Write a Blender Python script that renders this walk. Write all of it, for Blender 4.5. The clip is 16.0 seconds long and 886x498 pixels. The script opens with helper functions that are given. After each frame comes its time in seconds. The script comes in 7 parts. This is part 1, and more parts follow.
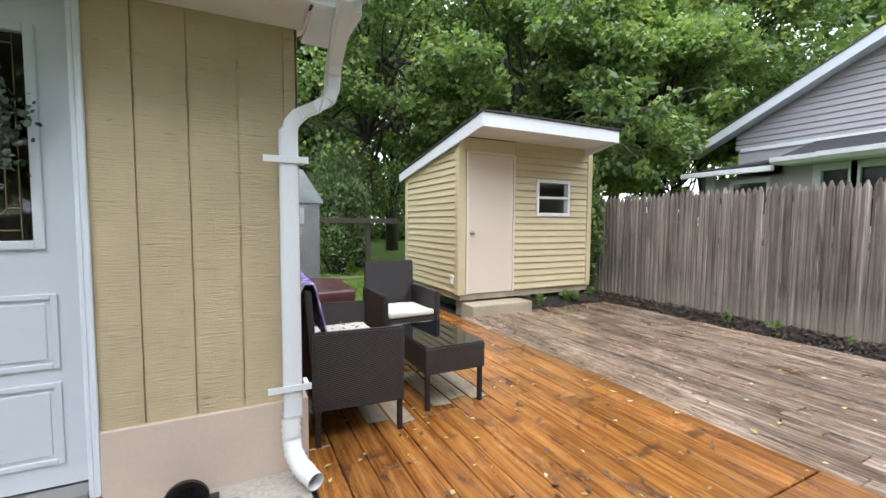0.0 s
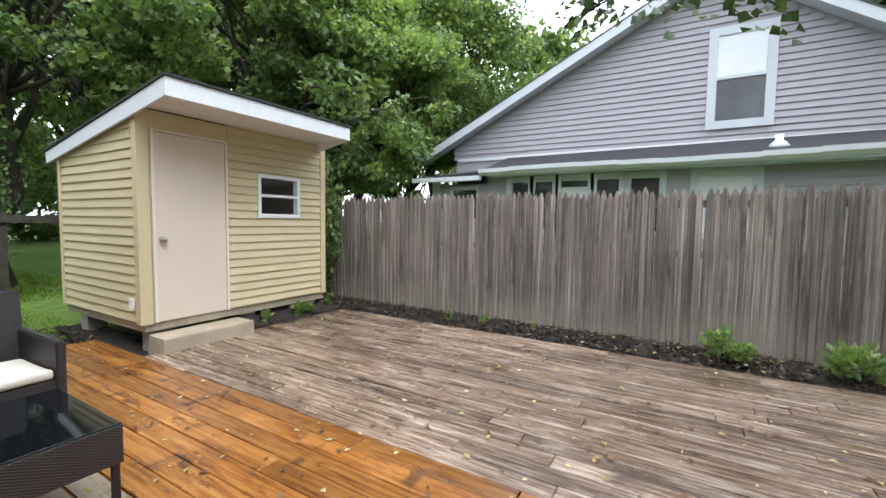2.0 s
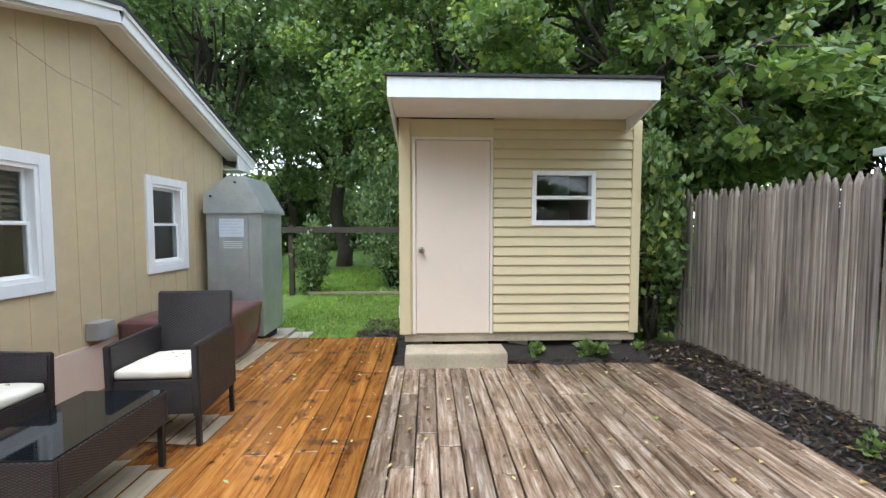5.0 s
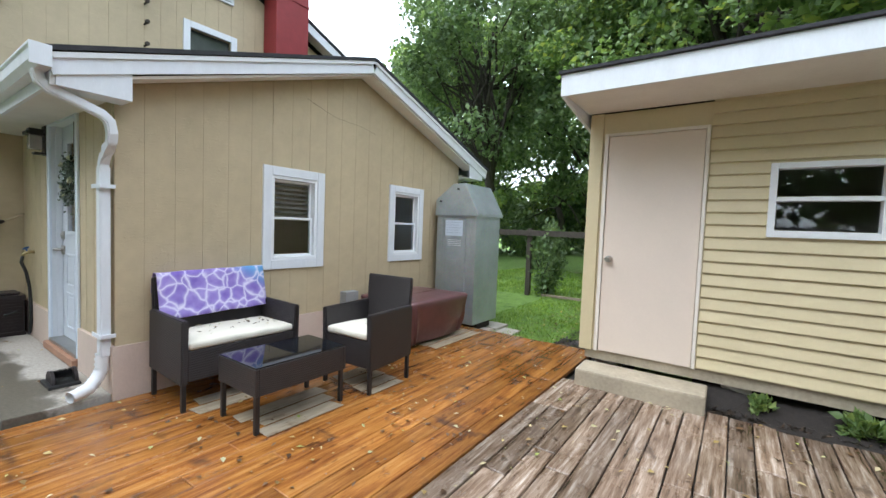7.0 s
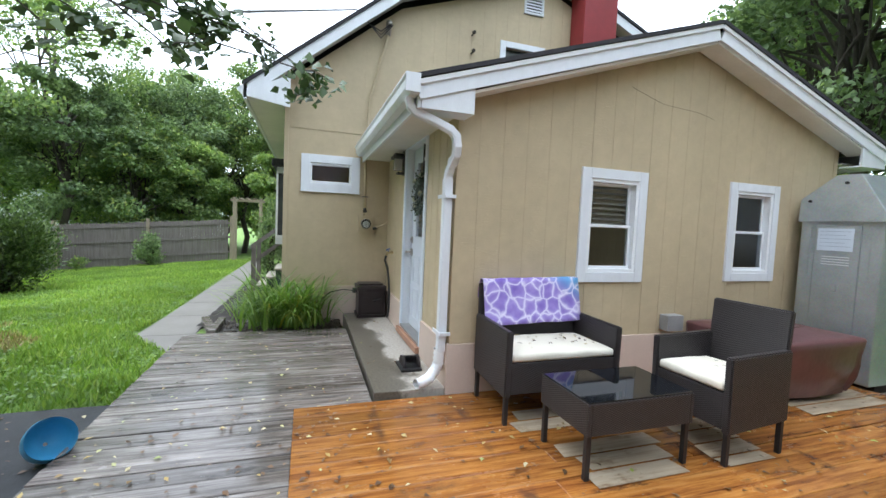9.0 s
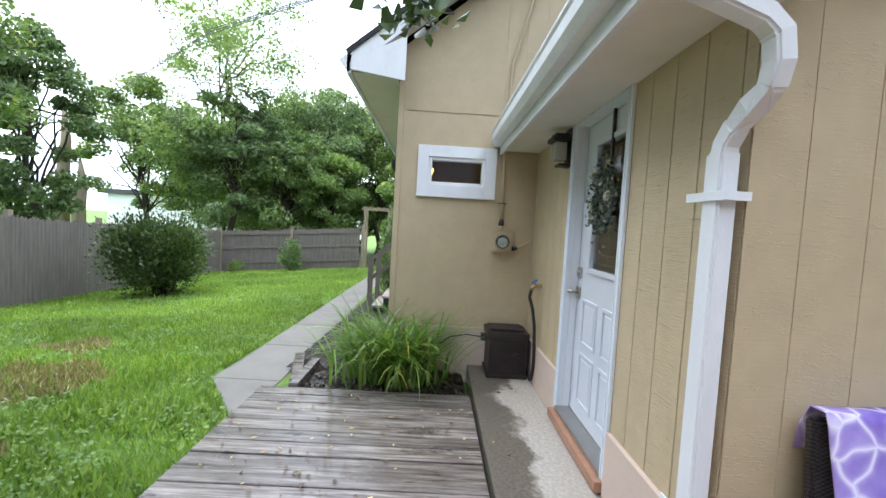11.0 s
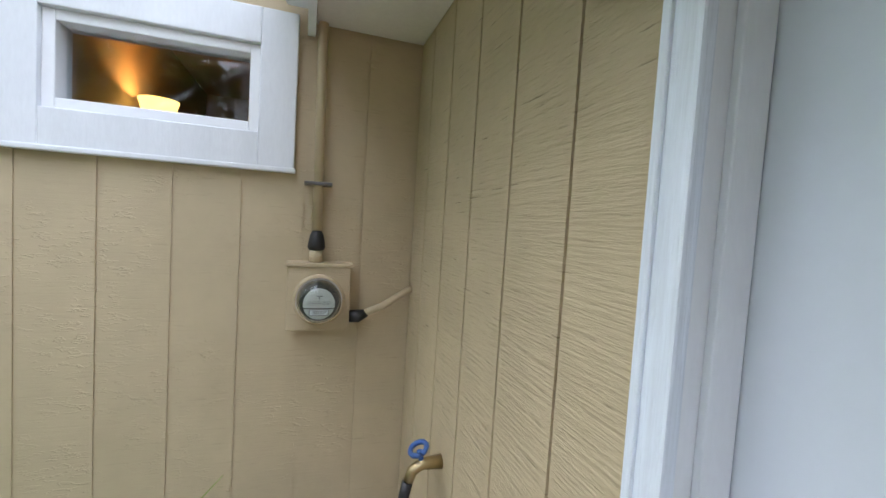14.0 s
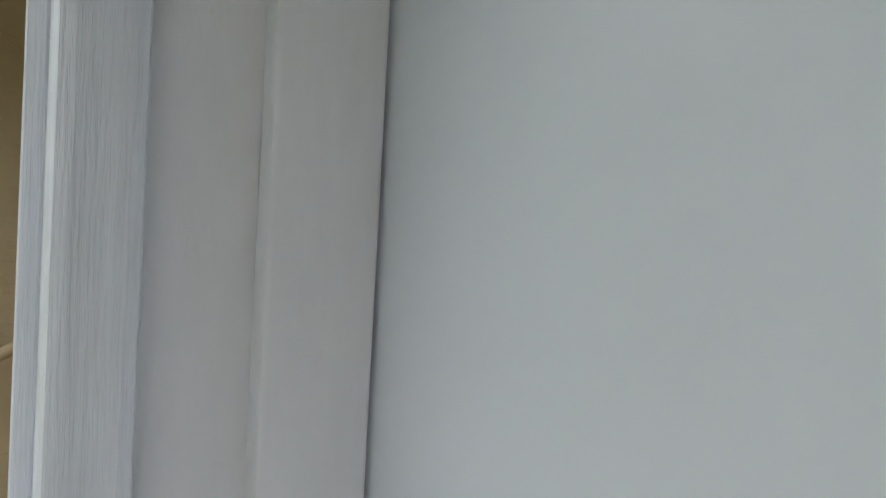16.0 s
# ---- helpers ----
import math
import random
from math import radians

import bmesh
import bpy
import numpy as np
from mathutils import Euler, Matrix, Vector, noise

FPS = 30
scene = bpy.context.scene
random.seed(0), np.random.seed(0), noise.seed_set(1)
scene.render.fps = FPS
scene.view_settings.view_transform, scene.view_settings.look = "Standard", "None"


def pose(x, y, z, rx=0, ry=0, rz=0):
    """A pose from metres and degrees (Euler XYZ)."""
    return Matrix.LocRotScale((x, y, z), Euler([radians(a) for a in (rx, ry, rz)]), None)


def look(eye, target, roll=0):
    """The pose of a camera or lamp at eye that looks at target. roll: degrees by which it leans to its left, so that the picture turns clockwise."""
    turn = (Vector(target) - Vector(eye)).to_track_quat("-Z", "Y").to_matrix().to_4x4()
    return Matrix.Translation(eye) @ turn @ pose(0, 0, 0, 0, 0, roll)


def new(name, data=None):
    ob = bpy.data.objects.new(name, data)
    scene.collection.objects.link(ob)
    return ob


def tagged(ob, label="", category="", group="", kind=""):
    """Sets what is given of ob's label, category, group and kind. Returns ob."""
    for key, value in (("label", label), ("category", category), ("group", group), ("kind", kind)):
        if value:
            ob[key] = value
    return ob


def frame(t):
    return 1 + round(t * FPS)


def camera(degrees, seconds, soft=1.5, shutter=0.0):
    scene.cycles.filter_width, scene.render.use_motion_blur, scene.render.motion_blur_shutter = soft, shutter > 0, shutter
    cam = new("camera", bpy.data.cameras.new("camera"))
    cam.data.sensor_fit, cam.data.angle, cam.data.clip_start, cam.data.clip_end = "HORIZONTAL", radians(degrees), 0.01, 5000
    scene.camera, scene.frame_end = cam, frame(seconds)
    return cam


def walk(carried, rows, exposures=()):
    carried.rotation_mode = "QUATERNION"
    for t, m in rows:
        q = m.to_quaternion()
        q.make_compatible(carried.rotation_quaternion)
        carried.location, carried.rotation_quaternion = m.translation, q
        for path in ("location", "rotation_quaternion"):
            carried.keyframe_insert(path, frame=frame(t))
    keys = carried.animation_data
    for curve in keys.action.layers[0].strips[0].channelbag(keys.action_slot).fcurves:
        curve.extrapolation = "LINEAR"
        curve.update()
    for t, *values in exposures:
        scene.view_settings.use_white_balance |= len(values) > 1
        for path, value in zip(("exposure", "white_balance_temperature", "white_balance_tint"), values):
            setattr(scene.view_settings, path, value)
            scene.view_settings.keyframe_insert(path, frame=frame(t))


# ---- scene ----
cam = camera(93.7, 16.0)
EXPO = [(0.0, 0.27, 6100, 12), (1.0, 0.2, 6050, 11), (2.5, 0.17, 6050, 11), (3.5, 0.28, 6000, 10), (4.2, 0.3, 5950, 9), (6.5, 0.18, 5850, 8), (9.5, 0.24, 5850, 9), (12.5, 0.5, 5850, 14),
        (13.5, 0.62, 5850, 14), (14.6, 0.7, 6000, 14), (15.5, 0.95, 6300, 14), (16.0, 0.4, 6500, 14)]
PATH = [
    (0, (-0.271, -2.059, 1.223), (0.620, -0.273, 1.097), 0.3),
    (0.5, (-0.165, -1.925, 1.322), (1.143, -0.418, 1.193), 0.5),
    (1, (-0.032, -1.873, 1.339), (1.553, -0.661, 1.206), 0.6),
    (1.5, (0.148, -1.859, 1.346), (1.872, -0.854, 1.209), 0.6),
    (2, (0.433, -1.761, 1.306), (2.152, -0.746, 1.176), 0.8),
    (2.5, (0.756, -1.721, 1.332), (2.332, -0.497, 1.208), 0.9),
    (3, (1.117, -1.682, 1.326), (2.438, -0.185, 1.210), 0.9),
    (3.5, (1.528, -1.582, 1.310), (2.535, 0.143, 1.203), 0.9),
    (4, (1.936, -1.494, 1.295), (2.616, 0.384, 1.195), 1.1),
    (4.2, (2.094, -1.475, 1.298), (2.652, 0.443, 1.198), 0.6),
    (6.3, (3.369, -0.956, 1.307), (2.615, 0.894, 1.209), 1.9),
    (6.5, (3.441, -0.962, 1.304), (2.557, 0.830, 1.206), 2.1),
    (7, (3.536, -1.041, 1.306), (2.384, 0.590, 1.203), 2.2),
    (7.5, (3.562, -1.132, 1.300), (2.169, 0.299, 1.195), 2.3),
    (8, (3.501, -1.183, 1.305), (1.893, 0.002, 1.193), 2.4),
    (8.5, (3.291, -1.119, 1.307), (1.513, -0.211, 1.191), 2.5),
    (9, (2.941, -1.056, 1.292), (1.045, -0.428, 1.172), 2.5),
    (9.5, (2.525, -0.983, 1.296), (0.565, -0.607, 1.170), 2.4),
    (10, (2.082, -0.952, 1.327), (0.094, -0.776, 1.198), 2.3),
    (10.2, (1.920, -0.953, 1.332), (-0.072, -0.829, 1.199), 2.2),
    (12.3, (-0.017, -0.807, 1.397), (-2.015, -0.811, 1.312), 4.1),
    (12.5, (-0.222, -0.780, 1.370), (-2.220, -0.733, 1.289), 4.0),
    (13, (-0.681, -0.649, 1.396), (-2.671, -0.461, 1.338), 4.0),
    (13.5, (-1.064, -0.488, 1.440), (-3.027, -0.105, 1.399), 3.8),
    (14, (-1.310, -0.353, 1.500), (-3.205, 0.279, 1.390), 3.5),
    (14.5, (-1.462, -0.260, 1.499), (-3.266, 0.599, 1.410), 3.1),
    (15, (-1.508, -0.211, 1.495), (-3.225, 0.811, 1.424), 2.8),
    (15.5, (-1.482, -0.126, 1.502), (-3.107, 1.037, 1.426), 2.8),
    (16, (-1.474, -0.023, 1.525), (-2.887, 1.392, 1.490), 3.2),
]
walk(cam, [(t, look(eye, target, roll)) for t, eye, target, roll in PATH], EXPO)

# world and light: bright overcast
world = bpy.data.worlds.new("overcast")
scene.world = world
world.use_nodes = True
wn = world.node_tree
sky = wn.nodes.new("ShaderNodeTexSky")
sky.sky_type, sky.sun_disc = "NISHITA", False
sky.sun_elevation, sky.sun_rotation = radians(58), radians(150)
sky.dust_density = 5.0
cloud_noise = wn.nodes.new("ShaderNodeTexNoise")
cloud_noise.inputs["Scale"].default_value = 2.2
cloud_noise.inputs["Detail"].default_value = 5
ramp = wn.nodes.new("ShaderNodeValToRGB")
ramp.color_ramp.elements[0].position, ramp.color_ramp.elements[0].color = 0.3, (7.4, 7.9, 8.6, 1)
ramp.color_ramp.elements[1].position, ramp.color_ramp.elements[1].color = 0.7, (10.6, 10.8, 11.0, 1)
wn.links.new(cloud_noise.outputs["Fac"], ramp.inputs["Fac"])
mix = wn.nodes.new("ShaderNodeMixRGB")
mix.inputs["Fac"].default_value = 0.9
wn.links.new(sky.outputs[0], mix.inputs[1])
wn.links.new(ramp.outputs[0], mix.inputs[2])
wn.links.new(mix.outputs[0], wn.nodes["Background"].inputs["Color"])
wn.nodes["Background"].inputs["Strength"].default_value = 0.27
sun_data = bpy.data.lights.new("sun", "SUN")
sun_data.energy, sun_data.angle, sun_data.color = 1.7, radians(40), (1.0, 0.97, 0.92)
sun = new("sun", sun_data)
sun.matrix_world = look((0, 0, 20), (2.5, 5.0, 10.0))


# ---- materials ----
def mat_nodes(name):
    m = bpy.data.materials.new(name)
    m.use_nodes = True
    return m, m.node_tree, m.node_tree.nodes["Principled BSDF"]


def link(nt, a, b):
    nt.links.new(a, b)


def coords(nt, scale=(1, 1, 1), space="Object"):
    tc = nt.nodes.new("ShaderNodeTexCoord")
    mp = nt.nodes.new("ShaderNodeMapping")
    mp.inputs["Scale"].default_value = scale
    link(nt, tc.outputs[space], mp.inputs["Vector"])
    return mp.outputs["Vector"]


def noise_tex(nt, vec, scale, detail=4, rough=0.6):
    n = nt.nodes.new("ShaderNodeTexNoise")
    n.inputs["Scale"].default_value, n.inputs["Detail"].default_value, n.inputs["Roughness"].default_value = scale, detail, rough
    link(nt, vec, n.inputs["Vector"])
    return n.outputs["Fac"]


def ramp_of(nt, fac, stops):
    r = nt.nodes.new("ShaderNodeValToRGB")
    e = r.color_ramp.elements
    while len(e) < len(stops):
        e.new(0.5)
    for i, (p, c) in enumerate(stops):
        e[i].position, e[i].color = p, (*c, 1)
    link(nt, fac, r.inputs["Fac"])
    return r.outputs["Color"]


def mixed(nt, fac, a, b, mode="MIX"):
    m = nt.nodes.new("ShaderNodeMixRGB")
    m.blend_type = mode
    for sock, v in ((m.inputs[0], fac), (m.inputs[1], a), (m.inputs[2], b)):
        if isinstance(v, (int, float)):
            sock.default_value = v
        elif isinstance(v, tuple):
            sock.default_value = (*v, 1)
        else:
            link(nt, v, sock)
    return m.outputs[0]


def bumped(nt, bsdf, height, strength=0.3, dist=0.01):
    b = nt.nodes.new("ShaderNodeBump")
    b.inputs["Strength"].default_value, b.inputs["Distance"].default_value = strength, dist
    link(nt, height, b.inputs["Height"])
    link(nt, b.outputs[0], bsdf.inputs["Normal"])


def hue_vary(nt, col, amount):
    """Per-object brightness variation."""
    info = nt.nodes.new("ShaderNodeObjectInfo")
    mr = nt.nodes.new("ShaderNodeMapRange")
    mr.inputs["To Min"].default_value, mr.inputs["To Max"].default_value = 1 - amount, 1 + amount
    link(nt, info.outputs["Random"], mr.inputs["Value"])
    hsv = nt.nodes.new("ShaderNodeHueSaturation")
    link(nt, mr.outputs[0], hsv.inputs["Value"])
    link(nt, col, hsv.inputs["Color"])
    return hsv.outputs[0]


def mat_simple(name, c, rough=0.6, metal=0.0, var=0.12, scale=6.0, bump=0.15, fine=60, stretch=(1, 1, 1), vary=0.0, spec=0.5):
    m, nt, b = mat_nodes(name)
    v = coords(nt, stretch)
    n1, n2 = noise_tex(nt, v, scale), noise_tex(nt, v, fine)
    lo, hi = tuple(max(0, k * (1 - var)) for k in c), tuple(min(1, k * (1 + var)) for k in c)
    col = mixed(nt, 0.35, ramp_of(nt, n1, [(0.3, lo), (0.7, hi)]), ramp_of(nt, n2, [(0.3, lo), (0.7, hi)]))
    if vary:
        col = hue_vary(nt, col, vary)
    link(nt, col, b.inputs["Base Color"])
    b.inputs["Roughness"].default_value, b.inputs["Metallic"].default_value = rough, metal
    b.inputs["Specular IOR Level"].default_value = spec
    if bump:
        bumped(nt, b, n2, bump, 0.004)
    return m


def mat_boards(name, stops, wet, along_scale=(14, 0.9, 14), stain=(0.03, 0.02, 0.015), knot=0.0, vary=0.18, joists=0.0, streak=(1, 0.35, 1), foot=0.0):
    """Weathered deck wood: streaks along the board, blotches, dark stains, patchy wet gloss."""
    m, nt, b = mat_nodes(name)
    info = nt.nodes.new("ShaderNodeObjectInfo")
    tc = nt.nodes.new("ShaderNodeTexCoord")
    add = nt.nodes.new("ShaderNodeVectorMath")
    add.operation = "ADD"
    sc = nt.nodes.new("ShaderNodeVectorMath")
    sc.operation = "SCALE"
    sc.inputs["Scale"].default_value = 37.0
    comb = nt.nodes.new("ShaderNodeCombineXYZ")
    for i in range(3):
        link(nt, info.outputs["Random"], comb.inputs[i])
    link(nt, comb.outputs[0], sc.inputs[0])
    link(nt, tc.outputs["Object"], add.inputs[0])
    link(nt, sc.outputs[0], add.inputs[1])
    mp = nt.nodes.new("ShaderNodeMapping")
    mp.inputs["Scale"].default_value = along_scale
    link(nt, add.outputs[0], mp.inputs["Vector"])
    grain = noise_tex(nt, mp.outputs[0], 2.2, 8, 0.7)
    geo = nt.nodes.new("ShaderNodeNewGeometry")
    along = nt.nodes.new("ShaderNodeMapping")
    along.inputs["Scale"].default_value = streak
    link(nt, geo.outputs["Position"], along.inputs["Vector"])
    big = noise_tex(nt, geo.outputs["Position"], 1.3, 4, 0.6)
    mid = noise_tex(nt, along.outputs[0], 8.0, 5, 0.7)
    col = ramp_of(nt, grain, stops)
    col = hue_vary(nt, col, vary)
    col = mixed(nt, ramp_of(nt, mid, [(0.57, (0, 0, 0)), (0.66, (0.85, 0.85, 0.85))]), col, stain)
    col = mixed(nt, 0.5, col, mixed(nt, 1.0, col, ramp_of(nt, big, [(0.3, (0.5, 0.5, 0.5)), (0.7, (1.3, 1.3, 1.3))]), "MULTIPLY"))
    if joists:
        # damp dark marks where the boards cross the joists
        sep = nt.nodes.new("ShaderNodeSeparateXYZ")
        link(nt, geo.outputs["Position"], sep.inputs[0])
        per = nt.nodes.new("ShaderNodeMath")
        per.operation = "PINGPONG"
        per.inputs[1].default_value = joists / 2
        link(nt, sep.outputs["Y"], per.inputs[0])
        line = ramp_of(nt, per.outputs[0], [(0.02, (1, 1, 1)), (0.05, (0, 0, 0))])
        patch = ramp_of(nt, noise_tex(nt, geo.outputs["Position"], 4.5, 3, 0.6), [(0.5, (0, 0, 0)), (0.62, (0.7, 0.7, 0.7))])
        col = mixed(nt, mixed(nt, 1.0, line, patch, "MULTIPLY"), col, (0.06, 0.03, 0.02))
    if foot:
        # soil-splashed, bleached lower ends
        sepz = nt.nodes.new("ShaderNodeSeparateXYZ")
        link(nt, geo.outputs["Position"], sepz.inputs[0])
        rise = nt.nodes.new("ShaderNodeMath")
        rise.operation = "MULTIPLY_ADD"
        link(nt, big, rise.inputs[0])
        rise.inputs[1].default_value = -0.7
        link(nt, sepz.outputs["Z"], rise.inputs[2])
        low = nt.nodes.new("ShaderNodeMapRange")
        low.inputs["From Min"].default_value, low.inputs["From Max"].default_value = foot - 0.35, -0.35
        low.inputs["To Max"].default_value = 0.6
        link(nt, rise.outputs[0], low.inputs["Value"])
        col = mixed(nt, low.outputs[0], col, (0.34, 0.29, 0.23))
    link(nt, col, b.inputs["Base Color"])
    lo, hi = wet
    link(nt, ramp_of(nt, mixed(nt, 0.5, big, mid), [(0.42, (lo,) * 3), (0.6, (hi,) * 3)]), b.inputs["Roughness"])
    bumped(nt, b, grain, 0.35, 0.004)
    return m


def mat_siding(name, c, horizontal=True, sawn=1.0):
    """Painted rough-sawn plywood siding."""
    m, nt, b = mat_nodes(name)
    geo = nt.nodes.new("ShaderNodeNewGeometry")
    mp = nt.nodes.new("ShaderNodeMapping")
    mp.inputs["Scale"].default_value = (9, 9, 130) if horizontal else (60, 60, 5)
    link(nt, geo.outputs["Position"], mp.inputs["Vector"])
    saw = noise_tex(nt, mp.outputs[0], 1.0, 5, 0.65)
    big = noise_tex(nt, geo.outputs["Position"], 1.1, 4)
    mid = noise_tex(nt, geo.outputs["Position"], 9.0, 3)
    col = ramp_of(nt, big, [(0.3, tuple(k * 0.9 for k in c)), (0.7, tuple(k * 1.06 for k in c))])
    col = mixed(nt, 0.3, col, mixed(nt, 1.0, col, ramp_of(nt, mid, [(0.3, (0.8,) * 3), (0.7, (1.1,) * 3)]), "MULTIPLY"))
    pits = ramp_of(nt, saw, [(0.3, (0.3, 0.27, 0.22)), (0.385, (1, 1, 1))])
    col = mixed(nt, 0.75 * sawn, col, mixed(nt, 1.0, col, pits, "MULTIPLY"))
    link(nt, col, b.inputs["Base Color"])
    b.inputs["Roughness"].default_value = 0.62
    if sawn < 1:
        # paint wrinkled over raised grain, in patches
        mw = nt.nodes.new("ShaderNodeMapping")
        mw.inputs["Scale"].default_value = (22, 22, 75)
        link(nt, geo.outputs["Position"], mw.inputs["Vector"])
        lines = ramp_of(nt, noise_tex(nt, mw.outputs[0], 1.0, 3, 0.5), [(0.54, (0, 0, 0)), (0.6, (1, 1, 1)), (0.66, (0.2, 0.2, 0.2))])
        patch = ramp_of(nt, noise_tex(nt, geo.outputs["Position"], 5.0, 3), [(0.46, (0, 0, 0)), (0.6, (1, 1, 1))])
        height = mixed(nt, 1.0, mixed(nt, 1.0, lines, patch, "MULTIPLY"), mixed(nt, 1.0, saw, (0.5, 0.5, 0.5), "MULTIPLY"), "ADD")
        bumped(nt, b, height, 0.4, 0.0045)
    else:
        bumped(nt, b, saw, 0.85, 0.007)
    return m


def mat_leaf(name, stops, translucent=0.4):
    m, nt, b = mat_nodes(name)
    geo = nt.nodes.new("ShaderNodeNewGeometry")
    col = ramp_of(nt, geo.outputs["Random Per Island"], stops)
    big = noise_tex(nt, geo.outputs["Position"], 0.45, 2)
    col = mixed(nt, 1.0, col, ramp_of(nt, big, [(0.3, (0.62, 0.66, 0.6)), (0.7, (1.25, 1.2, 1.05))]), "MULTIPLY")
    link(nt, col, b.inputs["Base Color"])
    b.inputs["Roughness"].default_value = 0.4
    tr = nt.nodes.new("ShaderNodeBsdfTranslucent")
    link(nt, mixed(nt, 1.0, col, (1.25, 1.3, 0.7), "MULTIPLY"), tr.inputs["Color"])
    ms = nt.nodes.new("ShaderNodeMixShader")
    ms.inputs[0].default_value = translucent
    link(nt, b.outputs[0], ms.inputs[1])
    link(nt, tr.outputs[0], ms.inputs[2])
    link(nt, ms.outputs[0], nt.nodes["Material Output"].inputs["Surface"])
    return m


def mat_ground(name):
    m, nt, b = mat_nodes(name)
    geo = nt.nodes.new("ShaderNodeNewGeometry")
    p = geo.outputs["Position"]
    n1, n2, n3 = noise_tex(nt, p, 0.5, 5), noise_tex(nt, p, 6, 5), noise_tex(nt, p, 60, 3)
    green = ramp_of(nt, n2, [(0.3, (0.09, 0.16, 0.025)), (0.5, (0.15, 0.26, 0.045)), (0.75, (0.22, 0.34, 0.07))])
    green = mixed(nt, 0.5, green, mixed(nt, 1.0, green, ramp_of(nt, n3, [(0.3, (0.35,) * 3), (0.7, (1.5,) * 3)]), "MULTIPLY"))
    col = mixed(nt, ramp_of(nt, n1, [(0.6, (0, 0, 0)), (0.7, (0.7, 0.7, 0.7))]), green, (0.2, 0.17, 0.08))
    link(nt, col, b.inputs["Base Color"])
    b.inputs["Roughness"].default_value = 0.9
    bumped(nt, b, n3, 0.8, 0.03)
    return m


def mat_glass(name, tint=(0.9, 0.95, 0.95), rough=0.0):
    m, nt, b = mat_nodes(name)
    b.inputs["Base Color"].default_value = (*tint, 1)
    b.inputs["Roughness"].default_value = rough
    b.inputs["Transmission Weight"].default_value = 1.0
    b.inputs["IOR"].default_value = 1.45
    return m


M_TAN = mat_siding("tan siding paint", (0.535, 0.44, 0.285), sawn=0.22)
M_TANR = mat_siding("rough-sawn tan siding paint", (0.58, 0.475, 0.305))
M_FOUND = mat_simple("pinkish foundation paint", (0.62, 0.5, 0.42), 0.7, var=0.08, scale=3, bump=0.3)
M_WHITE = mat_simple("white trim paint", (0.76, 0.79, 0.83), 0.45, var=0.06, scale=5, bump=0.1, stretch=(2, 2, 0.6))
M_VINYL = mat_simple("white vinyl", (0.82, 0.84, 0.86), 0.35, var=0.03, bump=0)
M_DOORW = mat_simple("white door paint", (0.65, 0.69, 0.76), 0.35, var=0.03, scale=3, bump=0.05)
M_SOFFIT = mat_simple("soffit paint", (0.76, 0.74, 0.7), 0.6, var=0.08, scale=4, bump=0.15)
M_SHINGLE = mat_simple("dark shingles", (0.035, 0.035, 0.04), 0.9, var=0.4, scale=12, bump=0.6, fine=90)
M_SHINGLE_N = mat_simple("grey shingles", (0.07, 0.075, 0.085), 0.9, var=0.3, scale=9, bump=0.6, fine=90)
M_YELLOW = mat_simple("yellow vinyl siding", (0.62, 0.53, 0.33), 0.5, var=0.07, scale=2.5, bump=0.12, vary=0.03)
M_BEIGE = mat_simple("beige door paint", (0.74, 0.63, 0.53), 0.5, var=0.04, scale=2, bump=0.08)
M_GREYSIDE = mat_simple("grey vinyl siding", (0.42, 0.4, 0.43), 0.55, var=0.05, scale=2, bump=0.08, vary=0.02)
M_ORANGE = mat_boards("stained orange boards", [(0.28, (0.085, 0.028, 0.009)), (0.42, (0.22, 0.077, 0.018)), (0.55, (0.345, 0.145, 0.032)), (0.75, (0.46, 0.235, 0.075))], (0.05, 0.3), stain=(0.075, 0.028, 0.013), vary=0.26, joists=0.61)
M_OLD = mat_boards("weathered brown boards", [(0.32, (0.034, 0.022, 0.015)), (0.44, (0.155, 0.098, 0.063)), (0.55, (0.28, 0.205, 0.15)), (0.7, (0.56, 0.48, 0.41))], (0.07, 0.4), stain=(0.085, 0.055, 0.038), vary=0.36)
M_GREYB = mat_boards("weathered grey boards", [(0.3, (0.042, 0.033, 0.028)), (0.46, (0.142, 0.12, 0.106)), (0.58, (0.255, 0.226, 0.206)), (0.75, (0.44, 0.41, 0.39))], (0.05, 0.32), stain=(0.035, 0.028, 0.024), vary=0.3)
M_PICKET = mat_boards("weathered fence wood", [(0.3, (0.045, 0.035, 0.029)), (0.43, (0.155, 0.124, 0.105)), (0.56, (0.275, 0.232, 0.2)), (0.74, (0.58, 0.53, 0.48))], (0.75, 0.9), along_scale=(24, 24, 0.4), stain=(0.075, 0.06, 0.05), vary=0.36, streak=(1, 1, 0.1), foot=0.5)
M_CONC = mat_simple("concrete", (0.42, 0.38, 0.33), 0.75, var=0.25, scale=3, bump=0.35, fine=45)


